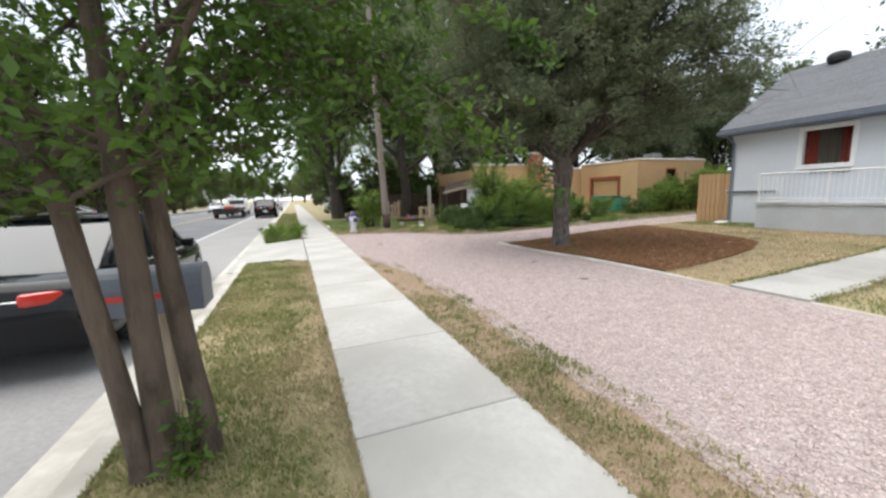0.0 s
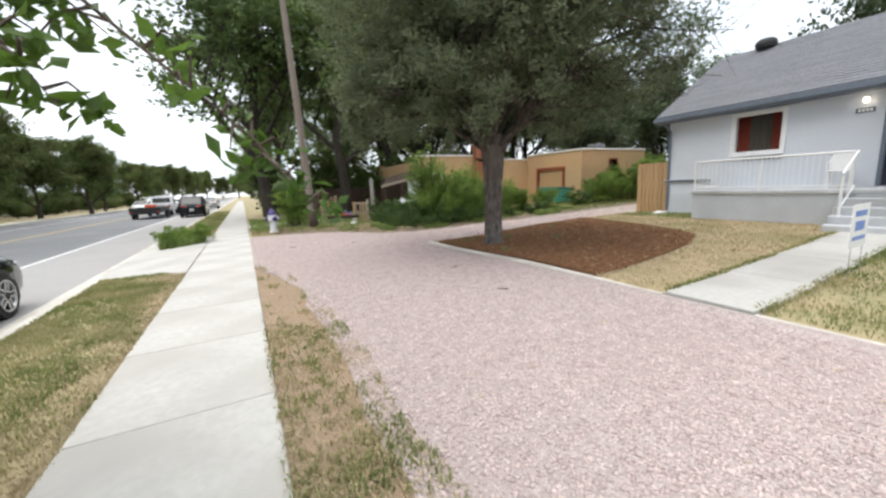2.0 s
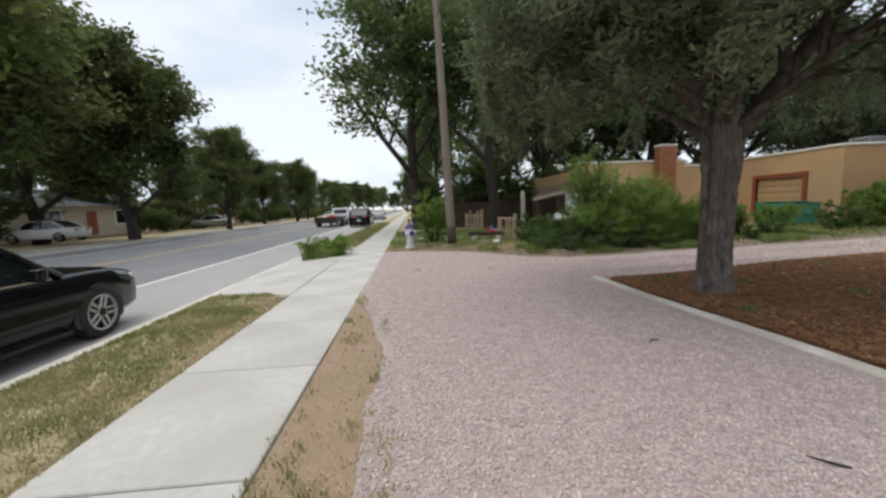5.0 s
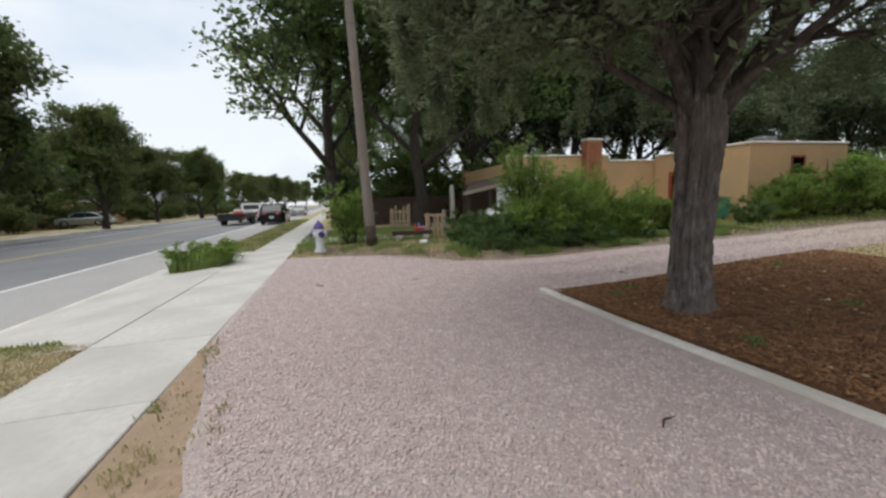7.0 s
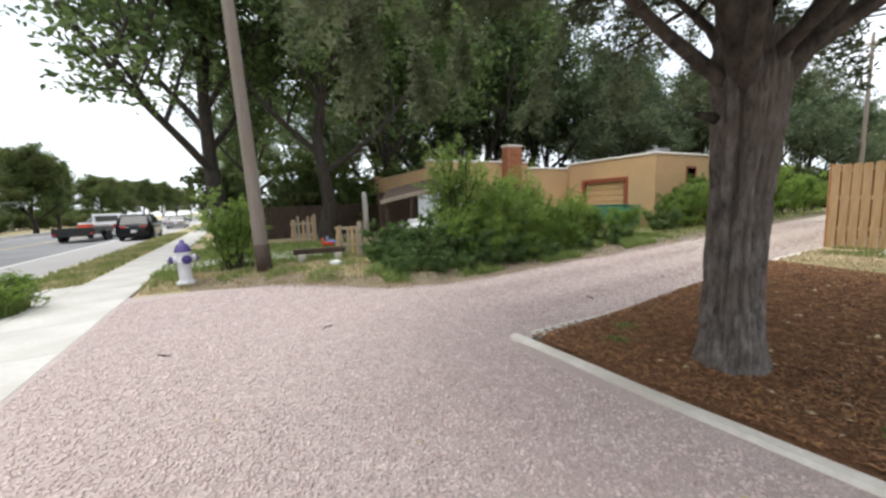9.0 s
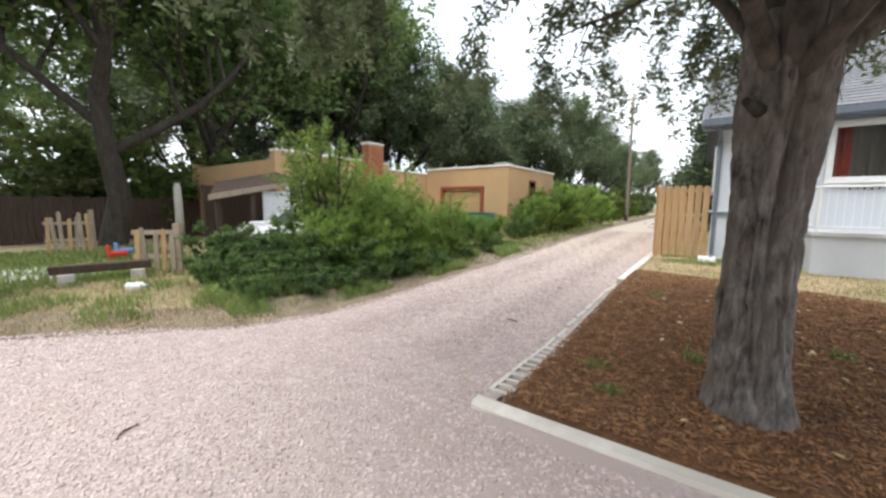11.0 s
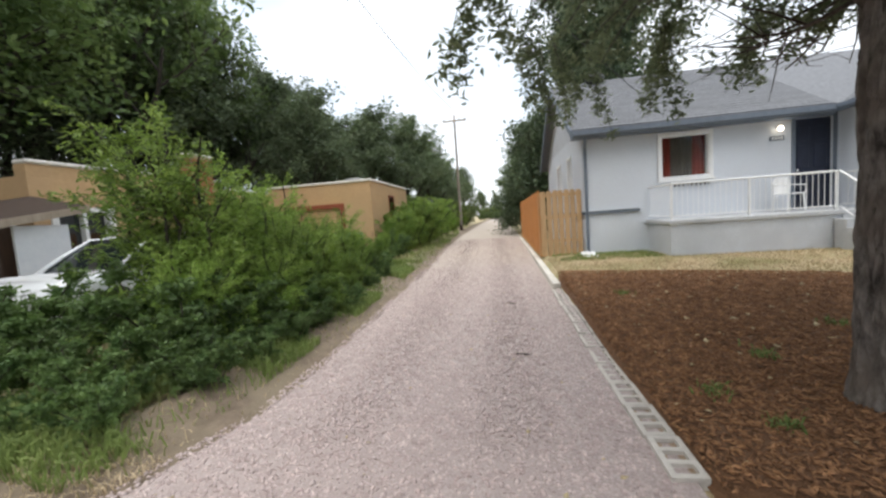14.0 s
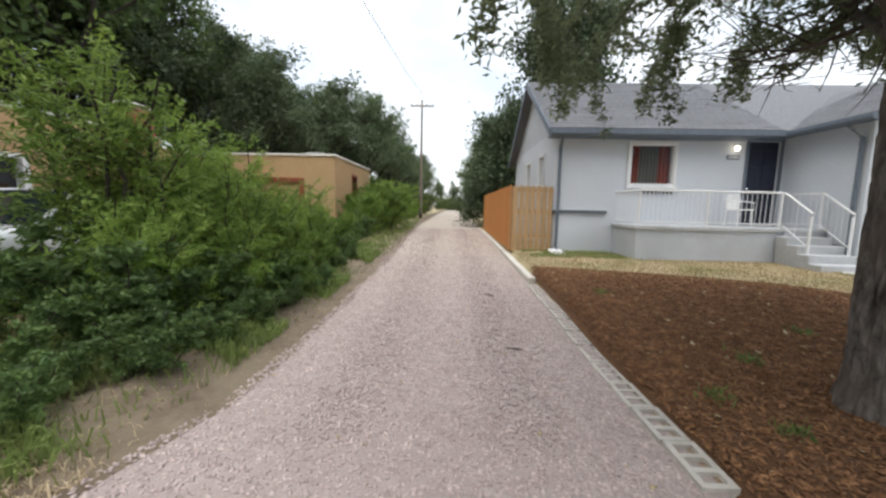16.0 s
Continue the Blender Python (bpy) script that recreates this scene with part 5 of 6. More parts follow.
plant(far, [(-20.0, 22, 140, 1.25), (-25, 31, 20, 1.25), (-18.2, 43.5, 80, 0.72), (-20, 58, 220, 0.66), (-18.5, 68, 10, 0.72), (-20, 80, 100, 0.7), (-18.5, 95, 190, 0.68), (-24, -6, 60, 1.0), (4, 105, 250, 0.9), (-29, 40, 20, 0.75), (-28, 52, 90, 0.68), (-27, 63, 310, 0.7), (5, 135, 33, 1.0), (-19, 112, 80, 0.7), (-10, 250, 0, 1.0), (-2, 260, 50, 1.1), (-17, 240, 90, 1.1), (5, 225, 140, 1.1), (3, 170, 60, 1.0), (-19, 135, 20, 0.8), (-19, 165, 20, 0.9), (-19, 200, 75, 1.0), (4, 195, 120, 1.1)])
plant(tall, [(16, 32, 60, 0.95), (24.5, 29, 130, 1.0), (29, 26, 200, 0.95), (33, 21, 270, 0.85), (38, 19.5, 20, 0.8), (45, 19, 120, 0.8), (53, 18.5, 190, 0.75), (12, 35, 15, 1.05), (36, 28, 250, 0.9), (24, 22, 300, 0.7), (64, 19, 33, 0.75), (44, 6.5, 120, 0.8), (56, 7, 210, 0.85), (70, 6, 10, 0.9), (85, 19, 80, 0.9), (95, 7, 60, 0.9), (125, 12, 160, 0.55), (140, 18, 40, 0.7), (138, 6, 220, 0.7), (34, 31, 75, 1.15), (42, 27, 140, 1.0)])
con = tree("conifer_tree", "tall dark green conifer behind the cedar fence", 41, 9.0, 0.2, "leaf_conifer", "bark_dark", 34000, 0.2, 0.7, 0.04, 0.55, (16, 18), at=(32, 6.9, 0.1), group=G, up=0.0)
plant(con, [(26.5, 7.6, 80, 0.75)])
copy_thing(con, pose(24.5, 5.5, 0.05, 0, 0, 40)).scale = (1.1, 1.1, 1.55)

# ---- shrubs along the alley ----
SG = "shrubs along the alley"
S_A = shrub("sapling_shrub", "tall bright green sapling shrub beside the alley", 51, 3.6, 0.9, "leaf_shrub", 12000, 0.10, (7.0, 14.9, 0.05), 11, 0.24, SG)
S_B = shrub("green_shrub", "dense mid-green shrub beside the alley", 52, 1.7, 1.0, "leaf_shrub", 8000, 0.09, (8.9, 14.5, 0.05), 12, 0.26, SG)
S_C = shrub("dark_shrub", "low dark green shrub beside the alley", 53, 1.15, 0.9, "leaf_shrub_d", 7000, 0.08, (6.2, 14.2, 0.05), 12, 0.42, SG)


def shrubs(src, spots):
    for x, y, turn, s in spots:
        o = copy_thing(src, pose(x, y, h(x, y) - 0.02, 0, 0, turn))
        o.scale = (s, s, s)


shrubs(S_A, [(7.9, 13.9, 80, 0.55), (9.2, 14.2, 10, 0.6), (6.2, 14.0, 60, 0.42), (10.2, 14.2, 200, 0.55), (8.6, 14.6, 300, 0.75), (6.6, 14.3, 210, 0.5), (7.3, 13.75, 20, 0.42), (8.5, 13.8, 140, 0.45), (8.0, 14.9, 100, 0.8), (9.4, 15.2, 40, 0.68), (7.6, 14.3, 300, 0.6), (11.2, 15.0, 170, 0.5)])
shrubs(S_B, [(6.9, 13.6, 15, 0.5), (8.0, 13.5, 200, 0.52), (9.0, 13.65, 120, 0.5), (10.4, 14.4, 80, 0.95), (11.8, 14.5, 150, 0.85), (7.6, 14.0, 30, 0.7), (9.6, 13.9, 250, 0.65), (13.2, 14.6, 10, 0.8), (17.2, 14.75, 30, 1.1), (18.6, 14.8, 130, 1.35), (20.2, 14.9, 220, 1.65), (22.0, 15.0, 310, 1.85), (24, 15.1, 60, 1.9), (26.5, 15.2, 120, 1.85), (29.5, 15.3, 200, 1.7), (33, 15.5, 280, 1.4), (37, 15.6, 20, 1.4), (42, 15.8, 90, 1.5), (48, 16, 190, 1.5), (28, 8.2, 70, 1.0), (34, 8.0, 160, 1.1)])
shrubs(S_C, [(6.7, 13.9, 60, 0.8), (5.9, 13.9, 10, 0.65), (7.5, 13.7, 90, 0.7), (5.1, 14.2, 200, 0.55), (4.7, 14.9, 140, 0.6), (4.75, 13.55, 10, 0.42), (5.5, 13.4, 75, 0.46), (6.1, 13.3, 190, 0.4), (6.75, 13.25, 260, 0.46), (7.5, 13.25, 330, 0.42), (8.4, 13.25, 100, 0.44), (5.4, 15.2, 230, 0.65), (5.2, 13.75, 20, 0.3), (6.3, 13.5, 80, 0.3), (7.0, 13.4, 150, 0.28), (8.0, 13.35, 250, 0.3), (9.0, 13.4, 310, 0.3), (10.2, 13.5, 35, 0.35), (4.6, 14.0, 120, 0.3), (11.5, 13.6, 10, 0.35), (6.0, 15.6, 45, 0.8), (7.1, 15.8, 95, 0.75), (5.5, 16.2, 15, 0.9), (6.0, 16.5, 200, 1.0), (8.4, 13.7, 310, 0.6), (12.4, 14.0, 200, 0.6), (15.6, 14.6, 100, 0.9)])
shrub("pole_shrub", "bright green feathery shrub beside the utility pole", 54, 2.0, 0.75, "leaf_shrub", 9000, 0.075, (1.75, 16.6, 0.08), 16, 0.3, "", lean=0.1)
shrub("weed_clump", "low weedy grass clump on the kerb", 55, 0.75, 0.8, "leaf_shrub", 8000, 0.10, (-1.95, 15.0, -0.05), 30, 0.16, "", lean=0.5)


# ---- utility poles and wires ----
def utility_pole(x, y, z, height, r, lean, arm_turn, label, arm=True):
    root = thing("utility_pole", label, "utility pole", (x, y, z))
    n = 10
    pts = [(lean[0] * i / n, lean[1] * i / n, -0.2 + (height + 0.2) * i / n) for i in range(n + 1)]
    part("shaft", tube(bmesh.new(), pts, [r * (1 - 0.4 * i / n) for i in range(n + 1)], n=16), "pole", root, smooth=True)
    part("butt", tube(bmesh.new(), [(0, 0, -0.15), (0.0, 0, 0.2), (lean[0] * 0.55 / height, lean[1] * 0.55 / height, 0.62)], [r + 0.012, r + 0.012, r + 0.006], n=16), "tar", root, "dark tarred pole foot", smooth=True)
    if arm:
        tx, ty = lean[0] * 0.95, lean[1] * 0.95
        part("crossarm", turned(B((-1.1, 1.1, -0.05, 0.05, -0.06, 0.06)), pose(tx, ty, height * 0.95, 0, 0, arm_turn)), "grey_wood", root)
        for k in (-1.0, -0.4, 0.4, 1.0):
            part("insulator", turned(lathe([(0.03, 0), (0.05, 0.04), (0.035, 0.08), (0.045, 0.12), (0.02, 0.15)], 10), pose(tx, ty, height * 0.95 + 0.06, 0, 0, arm_turn) @ pose(k, 0, 0)), "black_plastic", root)
    return root


utility_pole(2.28, 15.69, 0.1, 10.5, 0.15, (-0.34, 0.1), 0, "leaning weathered wooden utility pole with dark foot")
utility_pole(38, 14.5, 0, 11.0, 0.14, (0, 0), 90, "distant wooden utility pole with crossarm")


def wire(a, b, sag, r=0.011):
    pts = [Vector(a).lerp(Vector(b), i / 16) - Vector((0, 0, sag * 4 * (i / 16) * (1 - i / 16))) for i in range(17)]
    ob = part("overhead_wire", tube(bmesh.new(), pts, [r] * 17, n=4), "cable", None, "thin overhead utility wire")
    return tagged(ob, "", "wire")


wire((1.95, 15.78, 9.6), (38, 13.6, 10.6), 1.0)
wire((1.95, 15.78, 7.4), (13.2, 7.0, 4.4), 0.25)
wire((1.95, 15.78, 9.8), (-19, 14, 8.0), 0.4)
wire((1.95, 15.78, 9.9), (0.5, 120, 9.8), 1.0)


# ---- vehicles ----
def car(name, label, L, W, H, paint, at, turn, belt, hood, cowl, roof0, roof1, deck, wheel=0.335, wb=2.85, front_over=0.92, rear_z=None, chrome=True, group=""):
    """A passenger car: y is forward. cowl, roof0, roof1, deck: y of windscreen foot, roof front, roof rear, rear window foot."""
    root = thing(name, label, "car", at, turn, group)
    w = W / 2
    yf, yr = L / 2, -L / 2
    rear_z = rear_z or belt + 0.06
    st = [(yr, 0.82, 0.42, rear_z - 0.22), (yr + 0.06, 0.90, 0.30, rear_z - 0.06), (yr + 0.35, 0.975, 0.24, rear_z), (deck, 0.99, 0.2, rear_z), ((deck + cowl) / 2, 1.0, 0.19, belt + 0.02), (cowl - 0.25, 1.0, 0.19, belt), (cowl + 0.1, 0.995, 0.19, belt - 0.005),
          ((cowl + yf) / 2 + 0.1, 0.985, 0.2, hood + 0.04), (yf - 0.42, 0.955, 0.2, hood - 0.01), (yf - 0.14, 0.89, 0.22, hood - 0.06), (yf, 0.76, 0.30, hood - 0.19)]
    bm = bmesh.new()
    rings = []
    for y, f, z0, z1 in st:
        a = w * f
        half = [(0.0, z0), (a * 0.82, z0), (a * 0.965, z0 + 0.10), (a, (z0 + z1) * 0.5), (a * 0.985, z1 - 0.14), (a * 0.93, z1 - 0.04), (a * 0.80, z1), (0.0, z1 + 0.03)]
        ring = [bm.verts.new((x, y, z)) for x, z in half] + [bm.verts.new((-x, y, z)) for x, z in half[-2:0:-1]]
        rings.append(ring)
    n = len(rings[0])
    for r0, r1 in zip(rings, rings[1:]):
        for k in range(n):
            bm.faces.new((r0[k], r0[(k + 1) % n], r1[(k + 1) % n], r1[k]))
    bm.faces.new(rings[0][::-1])
    bm.faces.new(rings[-1])
    bmesh.ops.subdivide_edges(bm, edges=bm.edges[:], cuts=1, use_grid_fill=True, smooth=0.6)
    body = part("body", bm, paint, root, smooth=True)
    # cabin of glass, painted roof and pillars
    wb_, wt = w * 0.90, w * 0.70
    prof = [(cowl, belt - 0.03, wb_), (roof0, H - 0.05, wt), ((roof0 + roof1) / 2, H - 0.015, wt * 1.03), (roof1, H - 0.05, wt), (deck, rear_z - 0.04, wb_ * 0.96)]
    bm = bmesh.new()
    top = [(bm.verts.new((x, y, z)), bm.verts.new((-x, y, z))) for y, z, x in prof]
    mids = [(bm.verts.new((wb_, y, belt - 0.05)), bm.verts.new((-wb_, y, belt - 0.05))) for y, z, x in prof[1:4]]
    for a, b in zip(top, top[1:]):
        bm.faces.new((a[0], b[0], b[1], a[1]))
    for s in (0, 1):
        base = [top[0][s]] + [m[s] for m in mids] + [top[4][s]]
        for k in range(4):
            q = [base[k], base[k + 1], top[k + 1][s], top[k][s]]
            q = list(dict.fromkeys(q))
            if len(q) > 2:
                bm.faces.new(q)
    part("cabin_glass", bm, "car_glass", root, "dark tinted car glass")
    rf = bmesh.new()
    rows = []
    for i in range(9):
        f = i / 8
        y = roof0 + 0.06 + (roof1 - roof0 - 0.12) * f
        z = H - 0.045 + 0.045 * math.sin(math.pi * f)
        rows.append([rf.verts.new((wt * 1.04 * c, y, z + 0.012 - 0.035 * c ** 4)) for c in (-1, -0.8, -0.4, 0, 0.4, 0.8, 1)])
    for r0, r1 in zip(rows, rows[1:]):
        for k in range(6):
            rf.faces.new((r0[k], r0[k + 1], r1[k + 1], r1[k]))
    bmesh.ops.solidify(rf, geom=rf.faces[:], thickness=-0.03)
    part("roof", rf, paint, root, smooth=True)
    for s in (1, -1):
        p = lambda y, z, x: (s * x, y, z)
        part("pillar", tube(bmesh.new(), [p(cowl + 0.05, belt - 0.02, wb_ + 0.005), p((cowl + roof0) / 2, (belt + H) / 2 + 0.0, (wb_ + wt) / 2 + 0.012), p(roof0, H - 0.045, wt + 0.01), p((roof0 + roof1) / 2, H - 0.02, wt * 1.03 + 0.012), p(roof1, H - 0.045, wt + 0.01), p((roof1 + deck) / 2, (H + rear_z) / 2, (wt + wb_) / 2 + 0.0), p(deck, rear_z - 0.02, wb_ * 0.96)], [0.045, 0.035, 0.03, 0.028, 0.04, 0.075, 0.09], n=6), paint, root, smooth=True)
        for yy in ((roof0 + roof1) / 2 - 0.05,):
            part("pillar", tube(bmesh.new(), [p(yy - 0.08, belt - 0.02, wb_ + 0.004), p(yy, H - 0.03, wt * 1.03 + 0.008)], [0.045, 0.04], n=6), "black_plastic", root)
        if chrome:
            part("belt_trim", tube(bmesh.new(), [p(cowl - 0.1, belt - 0.025, w * 0.945), p(0, belt - 0.012, w * 0.952), p(deck + 0.1, rear_z - 0.03, w * 0.94)], [0.012] * 3, n=5), "chrome", root, "bright chrome window trim")
        part("mirror", turned(B((-0.10, 0.10, -0.06, 0.06, -0.07, 0.07), bevel=0.03, seg=2), pose(s * (w * 0.98 + 0.06), cowl - 0.38, belt + 0.06)), paint, root)
        for yy in (0.25, -0.75):
            part("door_handle", B((s * w * 0.985 - 0.014, s * w * 0.985 + 0.014, yy - 0.09, yy + 0.09, belt - 0.15, belt - 0.12), bevel=0.008), "chrome" if chrome else paint, root)
        part("sill", B((s * (w - 0.012) - 0.02, s * (w - 0.012) + 0.02, -wb / 2 + 0.35, wb / 2 - 0.35, 0.19, 0.235), bevel=0.01), "rubber", root)
        part("headlight", turned(B((-0.20, 0.20, -0.10, 0.10, -0.055, 0.055), bevel=0.04, seg=2), pose(s * w * 0.66, yf - 0.15, hood - 0.16, 0, 0, -s * 28)), "lens_clear", root)
        part("tail_light", turned(B((-0.24, 0.24, -0.07, 0.07, -0.06, 0.06), bevel=0.035, seg=2), pose(s * w * 0.64, yr + 0.08, rear_z - 0.16, 0, 0, s * 22)), "lens_red", root, "red tail light")
    part("light_bar", B((-w * 0.5, w * 0.5, yr + 0.01, yr + 0.06, rear_z - 0.19, rear_z - 0.16), bevel=0.01), "chrome", root)
    part("number_plate", B((-0.15, 0.15, yr - 0.012, yr + 0.03, 0.56, 0.71)), "white", root)
    part("grille", B((-0.42, 0.42, yf - 0.10, yf + 0.012, 0.34, 0.50), bevel=0.02), "black_plastic", root)
    fy = yf - front_over
    for y in (fy, fy - wb):
        for s in (1, -1):
            R = wheel
            arch = turned(lathe([(R + 0.055, -0.26), (R + 0.055, 0.0), (R + 0.04, 0.006), (0.1, 0.0)], 28), pose(s * (w - 0.022), y, R, 0, 90 * s, 0))
            for v in arch.verts:
                v.co.z = max(v.co.z, 0.205)
            part("wheel_arch", arch, "black_plastic", root, smooth=False)
            wh = part("wheel", turned(lathe([(R * 0.62, -0.2), (R * 0.93, -0.2), (R, -0.17), (R, -0.03), (R * 0.95, 0.0), (R * 0.70, 0.008), (R * 0.66, -0.03), (R * 0.3, -0.05)], 30), pose(s * (w - 0.005), y, R, 0, 90 * s, 0)), "rubber", root, "black rubber tyre", smooth=False)
            sp = lathe([(R * 0.62, -0.02), (R * 0.70, 0.0), (R * 0.70, 0.012), (R * 0.64, 0.012), (R * 0.62, -0.01)], 30, caps=False)
            for k in range(5):
                q = B((-0.05, -0.018, 0.02, R * 0.66, -0.02, 0.006), (0.018, 0.05, 0.02, R * 0.66, -0.02, 0.006), (-0.05, 0.05, 0.0, 0.07, -0.02, 0.008), bevel=0.005)
                bmesh.ops.transform(q, matrix=pose(0, 0, 0, 0, 0, k * 72), verts=q.verts)
                tmp = bpy.data.meshes.new("tmp")
                q.to_mesh(tmp)
                q.free()
                sp.from_mesh(tmp)
                bpy.data.meshes.remove(tmp)
            part("rim", turned(sp, pose(s * (w - 0.004), y, R, 0, 90 * s, 0)), "alloy", wh, "silver alloy rim")
    return root


RZ_ = -0.15
sedan = car("sedan", "black sedan with chrome window trim parked at the kerb", 4.86, 1.87, 1.52, "car_black", (-4.15, 6.62, RZ_), 0, 0.91, 0.86, 1.05, 0.30, -0.85, -1.78)
SUV = dict(L=4.7, W=1.88, H=1.72, belt=1.06, hood=1.02, cowl=1.2, roof0=0.62, roof1=-1.75, deck=-2.2, wheel=0.36, wb=2.75, rear_z=1.08)
car("suv", "dark suv with pale roof parked at the kerb", paint="car_black", at=(-3.85, 39.5, RZ_), turn=0, **SUV)
car("suv", "grey suv parked on a drive beside the sidewalk", paint="car_grey", at=(2.4, 38.5, 0.03), turn=180, **SUV)
car("sedan", "white sedan parked behind the shrubs", 4.6, 1.82, 1.45, "car_white", (8.9, 17.6, 0.06), 90, 0.90, 0.88, 1.22, 0.5, -0.95, -1.75)
for x, y, t, p, nm in ((-12.4, 66, 180, "car_white", "white"), (-7.4, 84, 0, "car_white", "white"), (-3.9, 60, 0, "car_grey", "grey"), (-7.3, 108, 0, "car_grey", "grey"), (-12.4, 96, 180, "car_white", "white"), (-23.5, 51, 90, "car_grey", "grey"), (-24, 30.5, 90, "car_white", "white")):
    car("sedan", "distant %s sedan on the street" % nm, 4.6, 1.82, 1.45, p, (x, y, RZ_ if x > -17 else 0.0), t, 0.90, 0.88, 1.22, 0.5, -0.95, -1.75, chrome=False, group="distant cars")


def pickup(at):
    root = thing("pickup_truck", "white pickup truck driving away with a trailer", "truck", at)
    w = 0.98
    part("cargo_bed", B((-w, w, -2.75, -2.66, 0.55, 1.12), (-w, -w + 0.08, -2.66, -0.6, 0.55, 1.12), (w - 0.08, w, -2.66, -0.6, 0.55, 1.12), (-w, w, -2.66, -0.6, 0.50, 0.62), bevel=0.015), "car_white", root)
    part("cab", prism([(-0.58, 0.5), (1.3, 0.5), (1.3, 1.12), (0.75, 1.85), (-0.45, 1.88), (-0.58, 1.2)], "x", -w + 0.04, w - 0.04, bevel=0.05), "car_white", root)
    part("bonnet", B((-w + 0.02, w - 0.02, 1.25, 2.75, 0.5, 1.16), bevel=0.07, seg=2), "car_white", root)
    part("rear_window", B((-0.72, 0.72, -0.585, -0.56, 1.25, 1.72), bevel=0.008), "car_glass", root)
    for s in (1, -1):
        part("side_window", B((s * (w - 0.045) - 0.008, s * (w - 0.045) + 0.008, -0.35, 0.75, 1.2, 1.7)), "car_glass", root)
        part("tail_light", B((s * 0.9 - 0.07, s * 0.9 + 0.07, -2.775, -2.74, 0.75, 1.05), bevel=0.01), "lens_red", root)
        for y in (-1.75, 1.75):
            part("wheel", turned(lathe([(0.2, -0.24), (0.38, -0.24), (0.40, -0.2), (0.40, -0.03), (0.36, 0.0), (0.25, 0.0), (0.22, -0.04), (0.08, -0.02)], 22), pose(s * (w + 0.01), y, 0.40, 0, 90 * s, 0)), "rubber", root)
    part("bumper", B((-w, w, -2.85, -2.73, 0.45, 0.62), bevel=0.02), "chrome", root)
    part("tailgate_band", B((-0.6, 0.6, -2.764, -2.752, 0.75, 0.98)), "car_grey", root)
    return root


def trailer(at):
    root = thing("flat_trailer", "low black utility trailer behind the pickup", "trailer", at)
    part("deck", B((-1.0, 1.0, -2.3, 2.3, 0.55, 0.65), bevel=0.01), "grey_wood", root)
    part("side_rail", B((-1.04, -0.98, -2.3, 2.3, 0.5, 0.95), (0.98, 1.04, -2.3, 2.3, 0.5, 0.95)), "black_plastic", root)
    part("tail_ramp", B((-1.0, 1.0, -2.38, -2.3, 0.42, 0.98), bevel=0.01), "black_plastic", root)
    part("drawbar", B((-0.06, 0.06, 2.3, 3.2, 0.42, 0.52)), "black_plastic", root)
    for s in (1, -1):
        for y in (-0.45, 0.4):
            part("wheel", turned(lathe([(0.15, -0.2), (0.31, -0.2), (0.33, -0.17), (0.33, -0.03), (0.3, 0.0), (0.18, 0.0), (0.08, -0.02)], 20), pose(s * 1.27, y, 0.33, 0, 90 * s, 0)), "rubber", root)
        part("mudguard", B((s * 1.16 - 0.12, s * 1.16 + 0.12, -0.85, 0.8, 0.70, 0.74), bevel=0.01), "black_plastic", root)
        part("tail_light", B((s * 0.9 - 0.08, s * 0.9 + 0.08, -2.40, -2.37, 0.55, 0.66)), "lens_red", root)
    return root


pickup((-7.3, 47.6, RZ_))
trailer((-7.3, 41.6, RZ_))
cooler = thing("fuel_tank", "orange and white machine strapped on the trailer", "machine", (-7.2, 41.8, RZ_ + 0.65))
part("tank", B((-0.45, 0.25, -0.4, 0.4, 0.0, 0.5), bevel=0.08, seg=2), "orange", cooler)
part("lid", B((-0.42, 0.22, -0.36, 0.36, 0.5, 0.62), bevel=0.03), "white", cooler)


# ---- street furniture ----
def hydrant(at):
    root = thing("fire_hydrant", "white fire hydrant with purple bonnet and caps", "fire hydrant", at, 20)
    part("barrel", lathe([(0.17, 0.0), (0.17, 0.045), (0.12, 0.06), (0.115, 0.10), (0.115, 0.42), (0.15, 0.44), (0.15, 0.48), (0.125, 0.50), (0.125, 0.60), (0.155, 0.615), (0.155, 0.645)], 24), "hydrant_white", root, smooth=False)
    part("bonnet", lathe([(0.15, 0.646), (0.15, 0.675), (0.13, 0.70), (0.115, 0.76), (0.075, 0.81), (0.045, 0.825), (0.04, 0.87), (0.028, 0.885)], 24), "purple", root, "purple painted bonnet", smooth=True)
    for a, r in ((0, 0.075), (90, 0.06), (270, 0.06)):
        m = pose(0, 0, 0.50, 0, 0, a) @ pose(0, -0.11, 0, 90, 0, 0)
        part("outlet", turned(lathe([(r + 0.01, -0.02), (r + 0.01, 0.06), (r + 0.022, 0.065), (r + 0.022, 0.085)], 18), m), "hydrant_white", root)
        cap = part("cap", turned(lathe([(r + 0.015, 0.086), (r + 0.015, 0.12), (r * 0.5, 0.135), (0.02, 0.137), (0.02, 0.165)], 10), m), "purple", root, "purple outlet cap")
    for k in range(8):
        part("flange_bolt", turned(lathe([(0.012, 0), (0.012, 0.02)], 6), pose(0.148 * math.cos(k * 0.785), 0.148 * math.sin(k * 0.785), 0.045)), "steel", root)
    return root


hydrant((0.83, 15.62, h(0.83, 15.62)))


